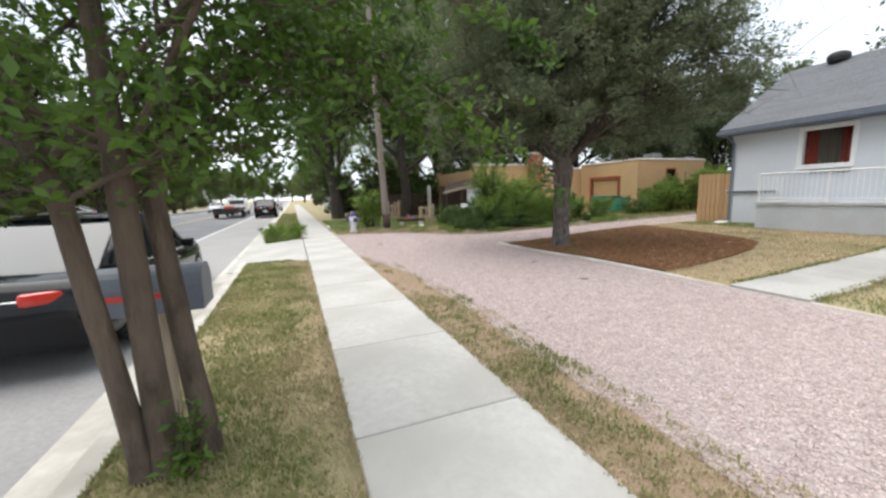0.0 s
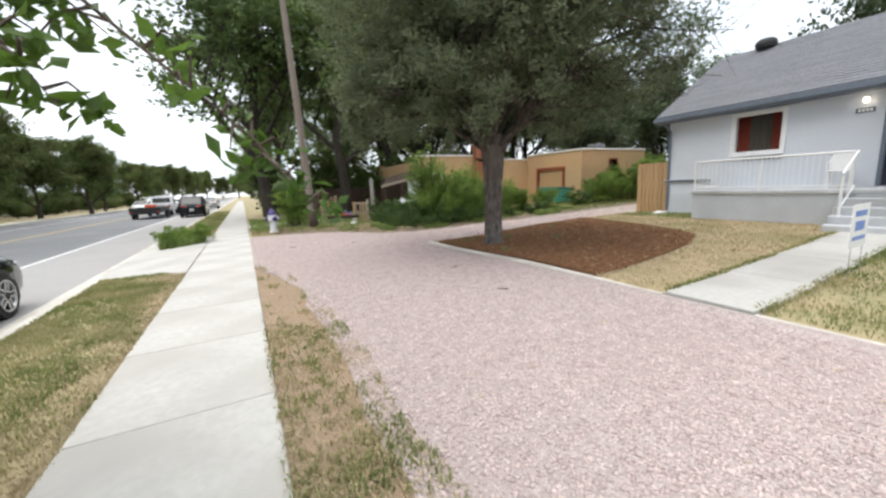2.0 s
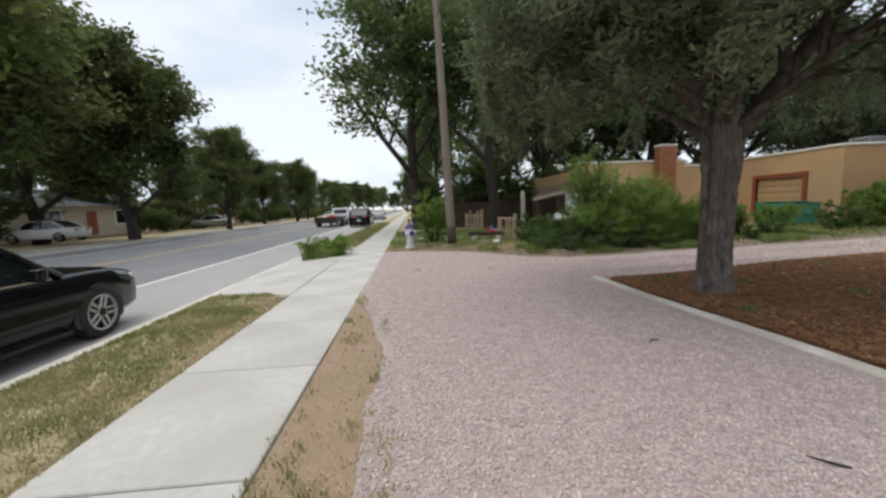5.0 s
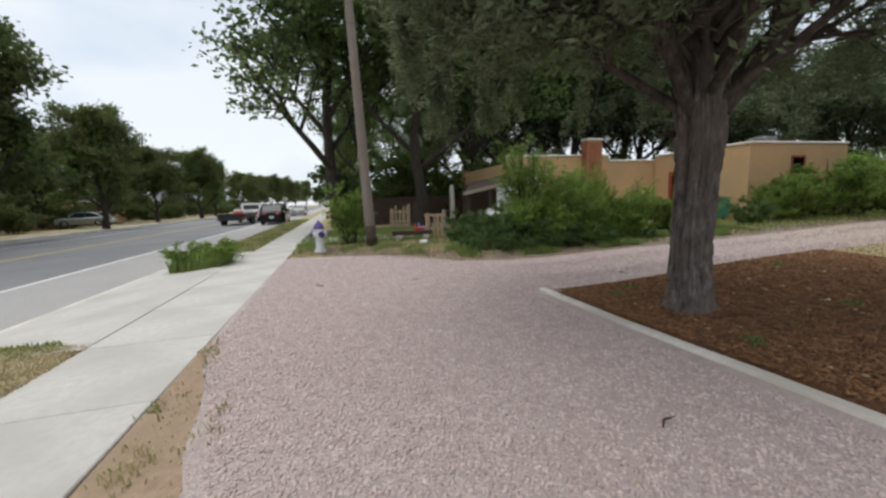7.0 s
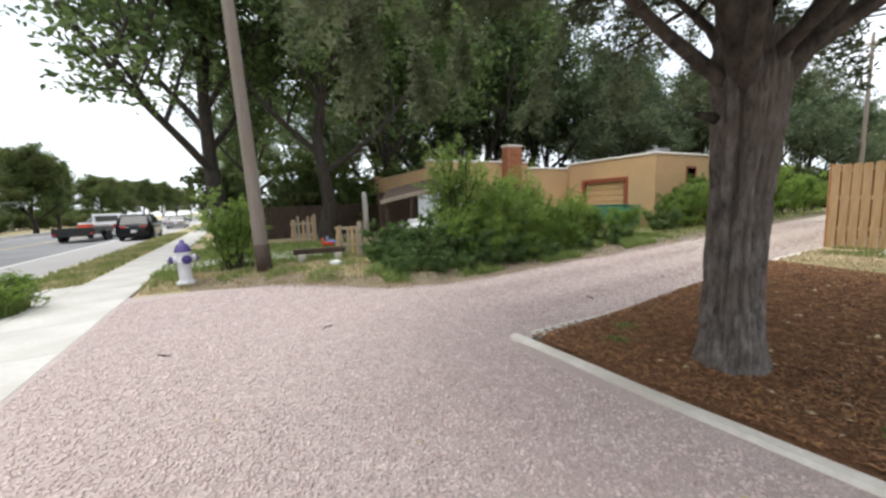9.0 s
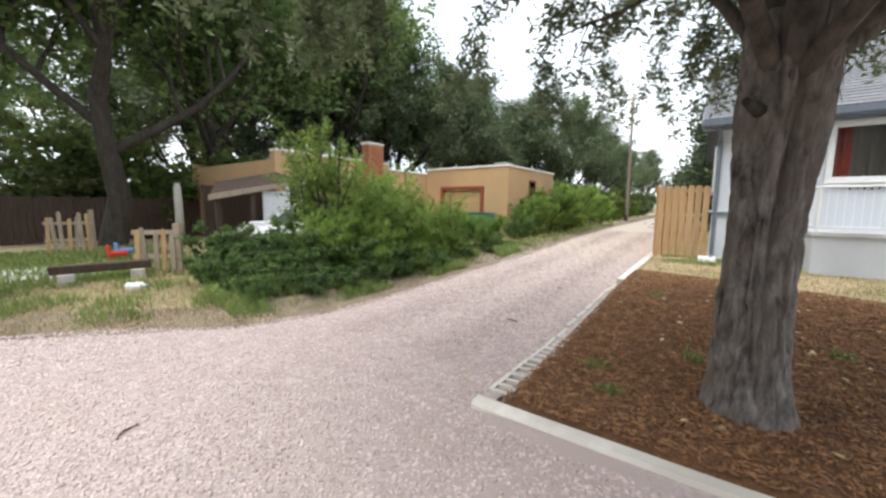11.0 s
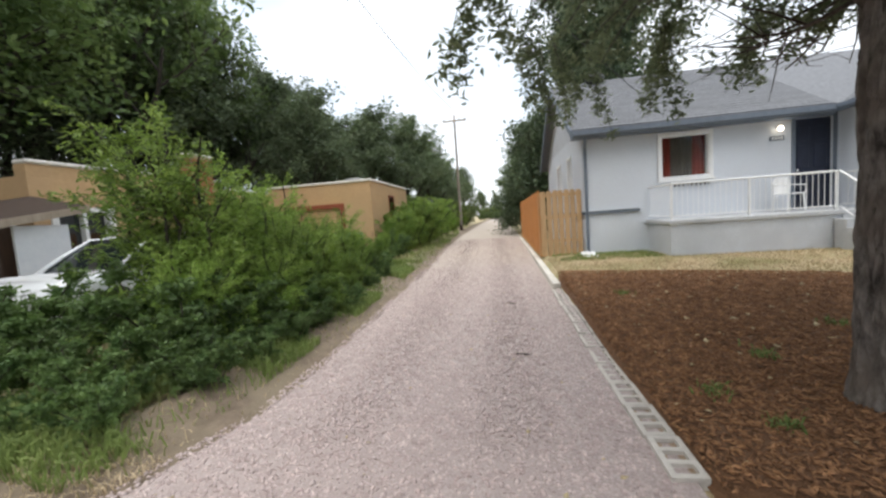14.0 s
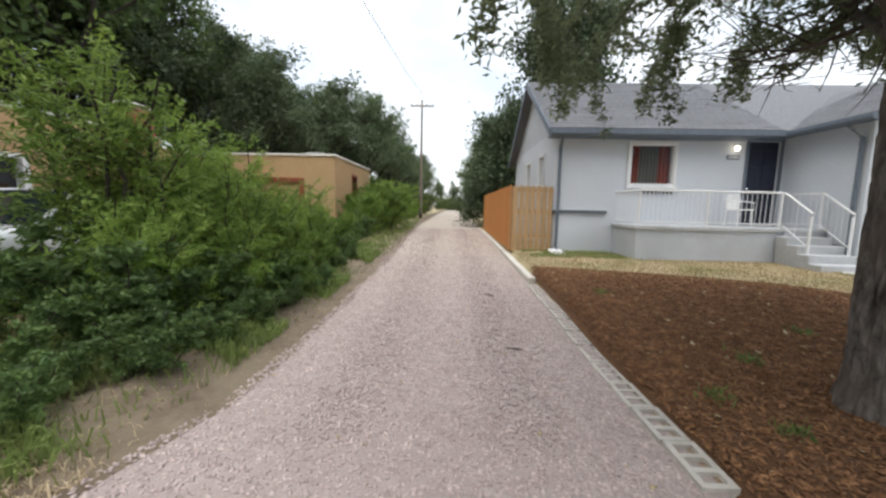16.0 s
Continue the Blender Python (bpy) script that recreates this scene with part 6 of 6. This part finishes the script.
def mailbox(at):
    root = thing("mailbox", "blue-grey metal kerbside mailbox with red flag", "mailbox", at)
    prof = [(-0.15, 0.0), (0.15, 0.0), (0.15, 0.17)] + [(0.15 * math.cos(a), 0.17 + 0.13 * math.sin(a)) for a in [math.pi * k / 10 for k in range(1, 10)]] + [(-0.15, 0.17)]
    part("box", turned(prism(prof, "x", -0.30, 0.30), pose(0, 0, 0.78)), "mailbox", root)
    part("box_door", turned(prism([(p * 1.04, q * 1.02) for p, q in prof], "x", -0.325, -0.30), pose(0, 0, 0.775)), "mailbox", root)
    part("flag", B((-0.22, 0.14, -0.168, -0.158, 0.885, 0.92), (0.10, 0.14, -0.168, -0.158, 0.92, 0.99)), "red_paint", root, "red metal flag")
    part("post", B((-0.05, 0.05, -0.05, 0.05, -0.02, 0.78), bevel=0.006), "grey_wood", root)
    return root


mailbox((-2.34, 2.80, 0.0))


def yard_sign(at):
    root = thing("yard_sign", "small white yard sign with blue print", "sign", at)
    p = part("panel", B((-0.29, 0.29, -0.004, 0.004, 0.40, 0.95)), "white", root)
    part("print_bar", B((-0.2, 0.2, -0.007, -0.004, 0.80, 0.87), (-0.16, 0.16, -0.007, -0.004, 0.62, 0.74), (-0.22, 0.22, -0.007, -0.004, 0.50, 0.55)), "blue_plastic", p, "unreadable blue print")
    for x in (-0.2, 0.2):
        part("stake", tube(bmesh.new(), [(x, 0, -0.05), (x, 0, 0.45)], [0.004] * 2, n=5), "steel", root)
    return root


yard_sign((6.72, 2.16, h(6.7, 2.1)))


def dumpster(at):
    root = thing("dumpster", "green plastic-lidded refuse dumpster beside the adobe wall", "dumpster", at)
    part("bin", prism([(-0.6, 0.15), (0.6, 0.15), (0.7, 1.0), (-0.7, 1.1)], "y", -0.95, 0.95, bevel=0.02), "green_bin", root)
    part("lid", prism([(-0.74, 1.14), (0.74, 1.03), (0.74, 1.07), (-0.74, 1.18)], "y", -0.98, 0.98), "green_bin", root)
    for y in (-1.05, 0.95):
        part("side_pocket", B((-0.25, 0.25, y, y + 0.1, 0.55, 0.7), bevel=0.01), "green_bin", root)
    for x in (-0.5, 0.5):
        for y in (-0.8, 0.8):
            part("caster", turned(lathe([(0.075, -0.03), (0.075, 0.03)], 14), pose(x, y, 0.075, 0, 90, 0)), "rubber", root)
    return root


dumpster((16.3, 17.0, h(16.3, 17.0))).scale = (0.85, 0.85, 0.85)


def picket_piece(x0, y0, x1, y1, ht, label):
    root = thing("picket_fence", label, "fence", (0, 0, 0), group="old picket fence pieces")
    n = max(3, int(math.hypot(x1 - x0, y1 - y0) / 0.13))
    a = math.degrees(math.atan2(y1 - y0, x1 - x0))
    r = random.Random(int(x0 * 31))
    for i in range(n):
        f = (i + 0.5) / n
        x, y = x0 + (x1 - x0) * f, y0 + (y1 - y0) * f
        hh = ht * r.uniform(0.86, 1.04)
        part("picket", turned(prism([(-0.04, 0), (0.04, 0), (0.04, hh - 0.04), (0.0, hh), (-0.04, hh - 0.04)], "y", -0.01, 0.01), pose(x, y, h(x, y) - 0.03, r.uniform(-2, 2), r.uniform(-3, 3), a)), "grey_wood" if i % 3 else "cedar", root)
    for z in (0.3, 0.75):
        part("rail", turned(B((0, math.hypot(x1 - x0, y1 - y0), 0.012, 0.05, z, z + 0.08)), pose(x0, y0, h(x0, y0), 0, 0, a)), "grey_wood", root)
    part("post", turned(B((-0.055, 0.055, 0.02, 0.13, -0.05, ht + 0.05)), pose(x1, y1, h(x1, y1), 0, 0, a)), "grey_wood", root)
    return root


picket_piece(4.2, 17.1, 4.75, 16.6, 0.92, "old weathered picket fence panel in the weeds")
picket_piece(3.7, 22.3, 4.6, 22.1, 1.1, "old weathered picket fence panel on the grass")
wp = thing("white_post", "tall pale wooden post standing in the yard", "post", (7.75, 25.3, 0.1))
part("shaft", tube(bmesh.new(), [(0, 0, -0.1), (0.01, 0, 1.0), (0, 0.01, 1.95), (0, 0, 2.12)], [0.15, 0.14, 0.13, 0.07], n=12, wob=0.03, rng=random.Random(6)), "adobe_trim", wp, smooth=True)
part("yard_walk", B((0.03, 2.0, 17.75, 19.4, 0.0, 0.128), (2.012, 4.0, 17.75, 19.4, 0.0, 0.126), bevel=0.01), "concrete", None, "pale concrete walk across the yard", kind="structure")
bl = thing("timber_beam", "dark weathered timber beam lying on blocks", "timber", (3.6, 16.75, 0.12), -12)
part("beam", B((-0.55, 0.75, -0.08, 0.08, 0.16, 0.30), bevel=0.015), "tar", bl)
part("support_block", B((0.45, 0.65, -0.14, 0.14, -0.05, 0.16), bevel=0.01), "block", bl)
part("support_block", B((-0.45, -0.25, -0.14, 0.14, -0.05, 0.16), bevel=0.01), "block", bl)
jg = thing("plastic_jug", "white plastic jug lying in the weeds", "jug", (3.82, 15.5, h(3.82, 15.5) + 0.055))
part("bottle", turned(lathe([(0.05, -0.13), (0.065, -0.11), (0.065, 0.06), (0.03, 0.12), (0.02, 0.13)], 14), pose(0, 0, 0, 90, 0, 60)), "white", jg)
part("cap", turned(lathe([(0.024, 0.13), (0.024, 0.155)], 10), pose(0, 0, 0, 90, 0, 60)), "blue_plastic", jg)


# carport with a sloped roof beside the adobe house
cp = thing("carport", "low carport with dark sloped roof and a white panel", "carport", kind="structure")
part("roof", roof_plane((6.2, 18.6, 1.66), (8.95, 18.9, 2.2), (8.95, 20.3, 2.5), (7.3, 20.9, 2.1), 0.12), "tar", cp)
part("fascia", roof_plane((6.15, 18.55, 1.66), (8.95, 18.85, 2.2), (8.95, 18.89, 2.2), (6.15, 18.59, 1.66), 0.14), "grey_wood", cp)
for x in (6.4, 7.3):
    part("post", B((x, x + 0.12, 18.75, 18.87, 0.0, 1.55 + 0.15 * (x - 6.4)), bevel=0.01), "tar", cp)
part("white_panel", B((7.75, 8.6, 18.95, 19.0, 0.7, 1.82), bevel=0.01), "white", cp, "white door panel leaning under the roof")
part("back_wall", B((7.0, 9.0, 21.0, 21.15, 0, 2.0)), "tar", cp)
for i, (x, y, m) in enumerate(((4.9, 20.6, "blue_plastic"), (4.6, 19.9, "red_paint"))):
    t = thing("garden_toy", ("faded blue" if i == 0 else "red") + " plastic garden toy on the grass", "toy", (x, y, h(x, y)))
    part("seat", B((-0.3, 0.3, -0.2, 0.2, 0.12, 0.3), bevel=0.05, seg=2), m, t)
    part("back", B((-0.3, -0.22, -0.2, 0.2, 0.3, 0.55), bevel=0.03), m, t)
    for a in (-0.22, 0.22):
        part("foot", B((a - 0.04, a + 0.04, -0.16, 0.16, 0, 0.13), bevel=0.01), m, t)
    t.scale = (0.62, 0.62, 0.62)

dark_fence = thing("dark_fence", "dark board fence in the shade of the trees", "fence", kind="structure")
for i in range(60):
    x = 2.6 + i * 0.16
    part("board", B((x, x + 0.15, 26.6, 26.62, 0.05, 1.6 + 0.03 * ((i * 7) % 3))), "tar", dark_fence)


# ---- far side of the street ----
def far_house(x, y, w, d, mat, label):
    root = thing("far_house", label, "house", (x, y, 0), kind="structure", group="houses across the street")
    part("wall", B((-d / 2, d / 2, -w / 2, w / 2, -0.1, 2.7)), mat, root)
    bm = prism([(-d / 2 - 0.5, 2.6), (d / 2 + 0.5, 2.6), (0, 4.2)], "y", -w / 2 - 0.4, w / 2 + 0.4)
    part("roof", bm, "shingle", root)
    for k in (-0.3, 0.28):
        win = part("window", B((d / 2 + 0.002, d / 2 + 0.03, k * w - 0.7, k * w + 0.7, 1.0, 2.2)), "car_glass", root)
        part("window_frame", B((d / 2 + 0.002, d / 2 + 0.05, k * w - 0.8, k * w - 0.7, 0.9, 2.3), (d / 2 + 0.002, d / 2 + 0.05, k * w + 0.7, k * w + 0.8, 0.9, 2.3), (d / 2 + 0.002, d / 2 + 0.05, k * w - 0.7, k * w + 0.7, 2.2, 2.3), (d / 2 + 0.002, d / 2 + 0.05, k * w - 0.7, k * w + 0.7, 0.9, 1.0)), "white", win)
    part("door", B((d / 2 + 0.002, d / 2 + 0.04, -0.5, 0.5, 0.1, 2.15)), "rust", root)
    return root


far_house(-31, 38, 12, 8, "grey_siding", "tan single-storey house with shingle roof across the street")
far_house(-32, 18, 11, 8, "stucco", "pale grey single-storey house across the street")
far_house(-31, 60, 12, 8, "adobe", "tan single-storey house across the street")
far_house(-32, 84, 12, 8, "grey_siding", "tan single-storey house across the street")
patch("far_sidewalk", "concrete", -60, 300, lambda y: -19.6, lambda y: -18.3, 1, 40, 0.02, 0, "pale concrete sidewalk across the street", skirt=0)
far_bush = shrub("hedge_bush", "dark green hedge bush across the street", 61, 2.2, 1.6, "leaf_b", 6000, 0.16, (-27, 24, 0), 14, 0.5, "hedge bushes", lean=0.5)
shrubs(far_bush, [(-26, 12, 40, 1.0), (-25.5, 45, 90, 1.2), (-26, 52, 150, 1.3), (-25, 68, 10, 1.3), (-25, 76, 200, 1.4), (-25, 92, 60, 1.5), (-25, 104, 10, 1.6), (-27, 3, 120, 1.2), (4.5, 42, 30, 1.2), (5, 54, 130, 1.4), (5, 66, 60, 1.5), (4.5, 78, 200, 1.5), (6.5, 30, 60, 1.2), (3.8, 28.5, 10, 0.9), (12, 26.5, 70, 1.2), (8, 31, 10, 1.3), (-24, 116, 60, 1.6), (5, 95, 60, 1.6), (108, 10.5, 20, 1.5), (112, 13.0, 80, 1.3), (106, 15.6, 140, 1.6), (118, 11.6, 250, 1.9), (122, 14.4, 10, 2.0)] + [(3.0 + i * 2.6, 29.5 + 1.5 * math.sin(i * 2.1), i * 57, 1.9 + 0.4 * math.sin(i * 1.3)) for i in range(16)] + [(25.5 + i * 3.2, 17.6 + 0.8 * math.sin(i), i * 71, 1.5) for i in range(14)] + [(-28.5 + math.sin(i * 2), 8 + i * 5.2, i * 41, 1.8) for i in range(24)])


# ---- loose ground cover ----
def spots(n, x0, x1, y0, y1, rng, keep=None):
    out = []
    while len(out) < n:
        x, y = rng.uniform(x0, x1), rng.uniform(y0, y1)
        if keep is None or keep(x, y):
            out.append((x, y))
    return out


rng = random.Random(77)
fade = lambda x, y, s, t: noise.noise((x * s, y * s, 9.0)) > t
scatter_blades("verge_grass", "blade", spots(42000, -2.58, -1.18, -1.5, 9.6, rng, lambda x, y: (y < 9.3 or x < -1.25 - (y - 9.2)) and rng.random() < 0.75 + 0.9 * noise.noise((x * 2.3, y * 1.7, 9)) + 0.6 * noise.noise((x * 9, y * 9, 2)) - 0.75 * smooth01((x + 1.75) / 0.55)), rng, (0.02, 0.065), 0.0042, 0.9, "short green and straw grass on the verge")
scatter_blades("verge_dry_grass", "blade_dry", spots(24000, -2.58, -1.18, -1.5, 9.4, rng, lambda x, y: rng.random() < 0.3 + 0.7 * smooth01((x + 2.0) / 0.6)), rng, (0.015, 0.045), 0.0042, 1.2, "short dry straw grass on the verge")
edge = lambda x, y: x < (0.70 + wob(y, 0.9, 0.12)) * (1 - smooth01((y - 6.5) / 3.0)) + 0.05
scatter_blades("edge_grass", "blade", spots(7000, -0.03, 0.85, -1.5, 9.5, rng, lambda x, y: edge(x, y) and rng.random() < 0.28 + 0.9 * noise.noise((x * 2.6, y * 1.9, 9)) + 0.7 * noise.noise((x * 8, y * 8, 2)) - 0.5 * smooth01((y - 4.2) / 1.6)), rng, (0.025, 0.08), 0.005, 0.9, "tufts of green grass beside the sidewalk")
scatter_blades("edge_dry_grass", "blade_dry", spots(12000, -0.03, 0.85, -1.5, 9.5, rng, lambda x, y: edge(x, y) and rng.random() > 0.93 * smooth01((y - 3.8) / 1.8) and rng.random() < 0.55 + 0.9 * noise.noise((x * 3.1, y * 2.3, 4))), rng, (0.015, 0.05), 0.0042, 1.2, "dry straw grass beside the sidewalk")
scatter_blades("lawn_grass", "blade_dry", spots(20000, 4.5, 12.6, 3.2, 9.5, rng, lambda x, y: x > interp(y, MULCH_E) or y < 4.3), rng, (0.02, 0.06), 0.007, 1.0, "dry straw lawn grass")
scatter_blades("lawn_green_grass", "blade", spots(26000, 4.5, 11.0, -4, 2.3, rng, lambda x, y: rng.random() < 0.55 + 0.9 * noise.noise((x * 1.1, y * 1.1, 9)) + 0.5 * noise.noise((x * 6, y * 6, 2))), rng, (0.025, 0.07), 0.0055, 0.9, "patchy green lawn grass")
scatter_blades("wall_grass", "blade_lush", spots(2600, 11.6, 13.0, 6.9, 9.3, rng, lambda x, y: fade(x, y, 1.0, -0.3)), rng, (0.03, 0.09), 0.007, 0.8, "greener grass at the foot of the house wall")
north = lambda x, y: y > interp(x, ALLEY_N) + 0.12 + 0.25 * abs(noise.noise((x * 1.3, 2.0, 0)))
scatter_blades("alley_grass", "blade_lush", spots(24000, 4.2, 14, 12.9, 14.6, rng, lambda x, y: north(x, y) and y > interp(x, ALLEY_N) + 0.2 and fade(x, y, 1.1, -0.15)) + spots(2500, 0.1, 4.4, 13.5, 17.0, rng, lambda x, y: north(x, y) and fade(x, y, 1.4, 0.12)) + spots(10000, 4.4, 30, 12.9, 16.5, rng, lambda x, y: north(x, y) and fade(x, y, 0.8, -0.2)), rng, (0.05, 0.24), 0.006, 0.9, "tall green weeds beside the alley")
scatter_blades("alley_dry_grass", "blade", spots(9000, 0.1, 22, 12.9, 17.5, rng, lambda x, y: y > interp(x, ALLEY_N) - 0.02), rng, (0.03, 0.14), 0.007, 1.1, "dry straw weeds beside the alley")
scatter_blades("alley_straw", "blade_dry", spots(11000, 0.1, 13, 12.6, 16.8, rng, lambda x, y: y > interp(x, ALLEY_N) - 0.05 and (x < 4.6 or y < interp(x, ALLEY_N) + 0.6 and rng.random() < 0.1) and rng.random() < 0.55 + 0.9 * noise.noise((x * 1.7, y * 1.7, 4))), rng, (0.02, 0.09), 0.005, 1.3, "bleached straw grass beside the alley")
scatter_blades("yard_grass", "blade_lush", spots(12000, 0.1, 6, 16.5, 23, rng), rng, (0.05, 0.16), 0.012, 0.8, "green yard grass")
scatter_blades("far_verge_grass", "blade", spots(9000, -2.5, -1.25, 17.2, 40, rng), rng, (0.06, 0.22), 0.012, 0.8, "weedy grass on the far verge")
scatter_blades("kerb_weeds", "blade_lush", spots(2600, -2.5, -1.3, 14.2, 15.9, rng, lambda x, y: (x + 1.95) ** 2 + (y - 15.0) ** 2 < 0.5), rng, (0.12, 0.5), 0.009, 0.9, "weeds rooted in the kerb joint", base=-0.06)
scatter_blades("walk_edge_grass", "blade", spots(1800, 4.5, 10.6, 2.18, 3.5, rng, lambda x, y: abs(y - (3.19 + 0.03 * (x - 4.4))) < 0.06 or abs(y - (2.24 + 0.03 * (x - 4.4))) < 0.06), rng, (0.04, 0.09), 0.007, 0.8, "grass along the front walk")


tufts = [(5.48, 9.1), (5.06, 8.93), (6.8, 7.3), (8.2, 8.9), (4.9, 7.0), (6.1, 8.4)]
scatter_blades("mulch_weeds", "blade_lush", [(x + rng.gauss(0, 0.05), y + rng.gauss(0, 0.05)) for x, y in tufts for _ in range(60)], rng, (0.03, 0.1), 0.007, 1.2, "small green weeds sprouting in the mulch", base=0.035)


def scatter_stones(name, mat, pts, rng, size, label, category, flat=0.7, lift=0.0, slim=1.0):
    """Loose bits: a squashed, uneven eight-sided stone at every spot."""
    base = np.array([(1, 0, 0), (0, 1, 0), (-1, 0, 0), (0, -1, 0), (0, 0, 1), (0, 0, -1)], float)
    tri = np.array([(0, 1, 4), (1, 2, 4), (2, 3, 4), (3, 0, 4), (1, 0, 5), (2, 1, 5), (3, 2, 5), (0, 3, 5)])
    r = np.random.RandomState(rng.randint(0, 10 ** 6))
    n = len(pts)
    c = np.array([(x, y, h(x, y) + lift) for x, y in pts])
    s = size * r.uniform(0.55, 1.5, (n, 1, 1)) * r.uniform(0.7, 1.3, (n, 6, 1))
    v = base[None] * s
    v[:, :, 1] *= slim
    v[:, :, 2] *= flat
    a = r.uniform(0, 6.283, n)
    ca, sa = np.cos(a)[:, None], np.sin(a)[:, None]
    x, y = v[:, :, 0] * ca - v[:, :, 1] * sa, v[:, :, 0] * sa + v[:, :, 1] * ca
    tilt = r.uniform(-0.5, 0.5, n)[:, None]
    v = np.stack([x, y, v[:, :, 2] + x * tilt], 2) + c[:, None, :]
    me = bpy.data.meshes.new(name)
    me.vertices.add(6 * n)
    me.vertices.foreach_set("co", v.ravel())
    me.loops.add(24 * n)
    me.loops.foreach_set("vertex_index", (np.arange(n)[:, None] * 6 + tri.ravel()[None]).ravel())
    me.polygons.add(8 * n)
    me.polygons.foreach_set("loop_start", np.arange(8 * n) * 3)
    me.update(calc_edges=True)
    return tagged(part(name, me, mat, None, label, kind="stuff"), "", category)


in_gravel = lambda x, y: (x > 0.55 + wob(y, 0.9, 0.12) if y < 6.4 else x > 0.7 * (1 - smooth01((y - 6.2) / 3.0)))
scatter_stones("gravel_stones", "stone", spots(64000, 0.05, 4.3, 0.5, 9.7, rng, in_gravel) + spots(52000, 0.05, 13, 9.7, 14.5, rng, lambda x, y: rng.random() > 0.75 * smooth01((x - 6) / 7) and y < interp(x, ALLEY_N) - 0.1 * abs(noise.noise((x, 1.0, 0)))), rng, 0.0135, "loose pink and grey crushed stones", "gravel", 0.7, 0.007)
scatter_stones("gravel_stones_far", "stone", spots(14000, 0.6, 4.3, -6, 0.5, rng) + spots(15000, 10, 24, 9.75, 13.2, rng), rng, 0.014, "loose pink and grey crushed stones", "gravel", 0.6, 0.007)
in_mulch = lambda x, y: x < interp(y, MULCH_E) + 0.12
scatter_stones("mulch_chips", "chip", spots(46000, 4.48, 10.2, 4.2, 9.55, rng, in_mulch), rng, 0.025, "shredded brown bark chips", "mulch", 0.25, 0.045, 0.28)
scatter_stones("fallen_leaves", "litter", spots(260, 4.5, 10, 4.3, 9.45, rng, in_mulch), rng, 0.028, "scattered dry fallen leaves", "leaves", 0.12, 0.05, 0.6)
scatter_stones("leaf_litter", "litter", spots(130, 0.1, 4.2, 1, 14, rng) + spots(90, 4, 12, 9.8, 12.7, rng) + spots(150, 0, 12, 12.9, 15.5, rng, lambda x, y: y > interp(x, ALLEY_N) - 0.2), rng, 0.022, "a few dry fallen leaves on the gravel", "leaves", 0.12, 0.008, 0.6)
tw = random.Random(4)
for x, y in ((6.5, 10.42), (2.7, 11.4), (1.0, 11.3), (8.6, 10.5), (3.3, 6.4), (3.0, 4.6)):
    ob = thing("fallen_twig", "small dark fallen twig on the gravel", "twig", (x, y, h(x, y) + 0.012), tw.uniform(0, 360), "fallen twigs")
    part("stick", tube(bmesh.new(), [(-0.09, 0, 0), (-0.02, 0.02, 0.012), (0.08, -0.01, 0.004)], [0.006, 0.008, 0.004], n=5), "bark_dark", ob)


# ---- roof shingles, last ----
def shingles(parent, p, along, upv, length, rise, n_rows, expo_w=0.92):
    """Courses of shingle strips on a roof slope: p lower corner, along the eave, up the slope."""
    along, upv = Vector(along).normalized(), Vector(upv).normalized()
    nrm = along.cross(upv).normalized()
    if nrm.z < 0:
        nrm = -nrm
    r = random.Random(9)
    step = rise / n_rows
    vs, fs = [], []
    for j in range(n_rows):
        u = -r.uniform(0, expo_w)
        while u < length:
            a, b = max(0, u) + 0.004, min(length, u + expo_w) - 0.004
            if b - a > 0.05:
                q = Vector(p) + upv * (j * step)
                t0, t1 = nrm * (0.016 + r.uniform(0, 0.004)), nrm * 0.006
                c = [q + along * a + t0, q + along * b + t0, q + along * b + upv * (step * 1.02) + t1, q + along * a + upv * (step * 1.02) + t1]
                d = [q + along * a + t1 * 0.3, q + along * b + t1 * 0.3]
                k = len(vs)
                vs += [tuple(v) for v in c + d]
                fs += [(k, k + 1, k + 2, k + 3), (k, k + 4, k + 5, k + 1)]
            u += expo_w
    return part("shingle_courses", mesh_from("shingle_courses", vs, fs), "shingle", parent, "grey asphalt shingles", kind="stuff")


e0 = (HX - ov, 2.85, EZ - sl * ov + 0.2)
sv = Vector((RX - (HX - ov), 0, RZ + 0.2 - e0[2]))
shingles(roof, e0, (0, 1, 0), sv, HN + 0.30 - 2.85, sv.length, 26)
e1 = (WX - 0.35, wn, EZ - 0.05)
sv2 = Vector((0, WY - wn, WZ - (EZ - 0.05)))
shingles(wing_roof, e1, (1, 0, 0), sv2, 3.4, sv2.length, 22)
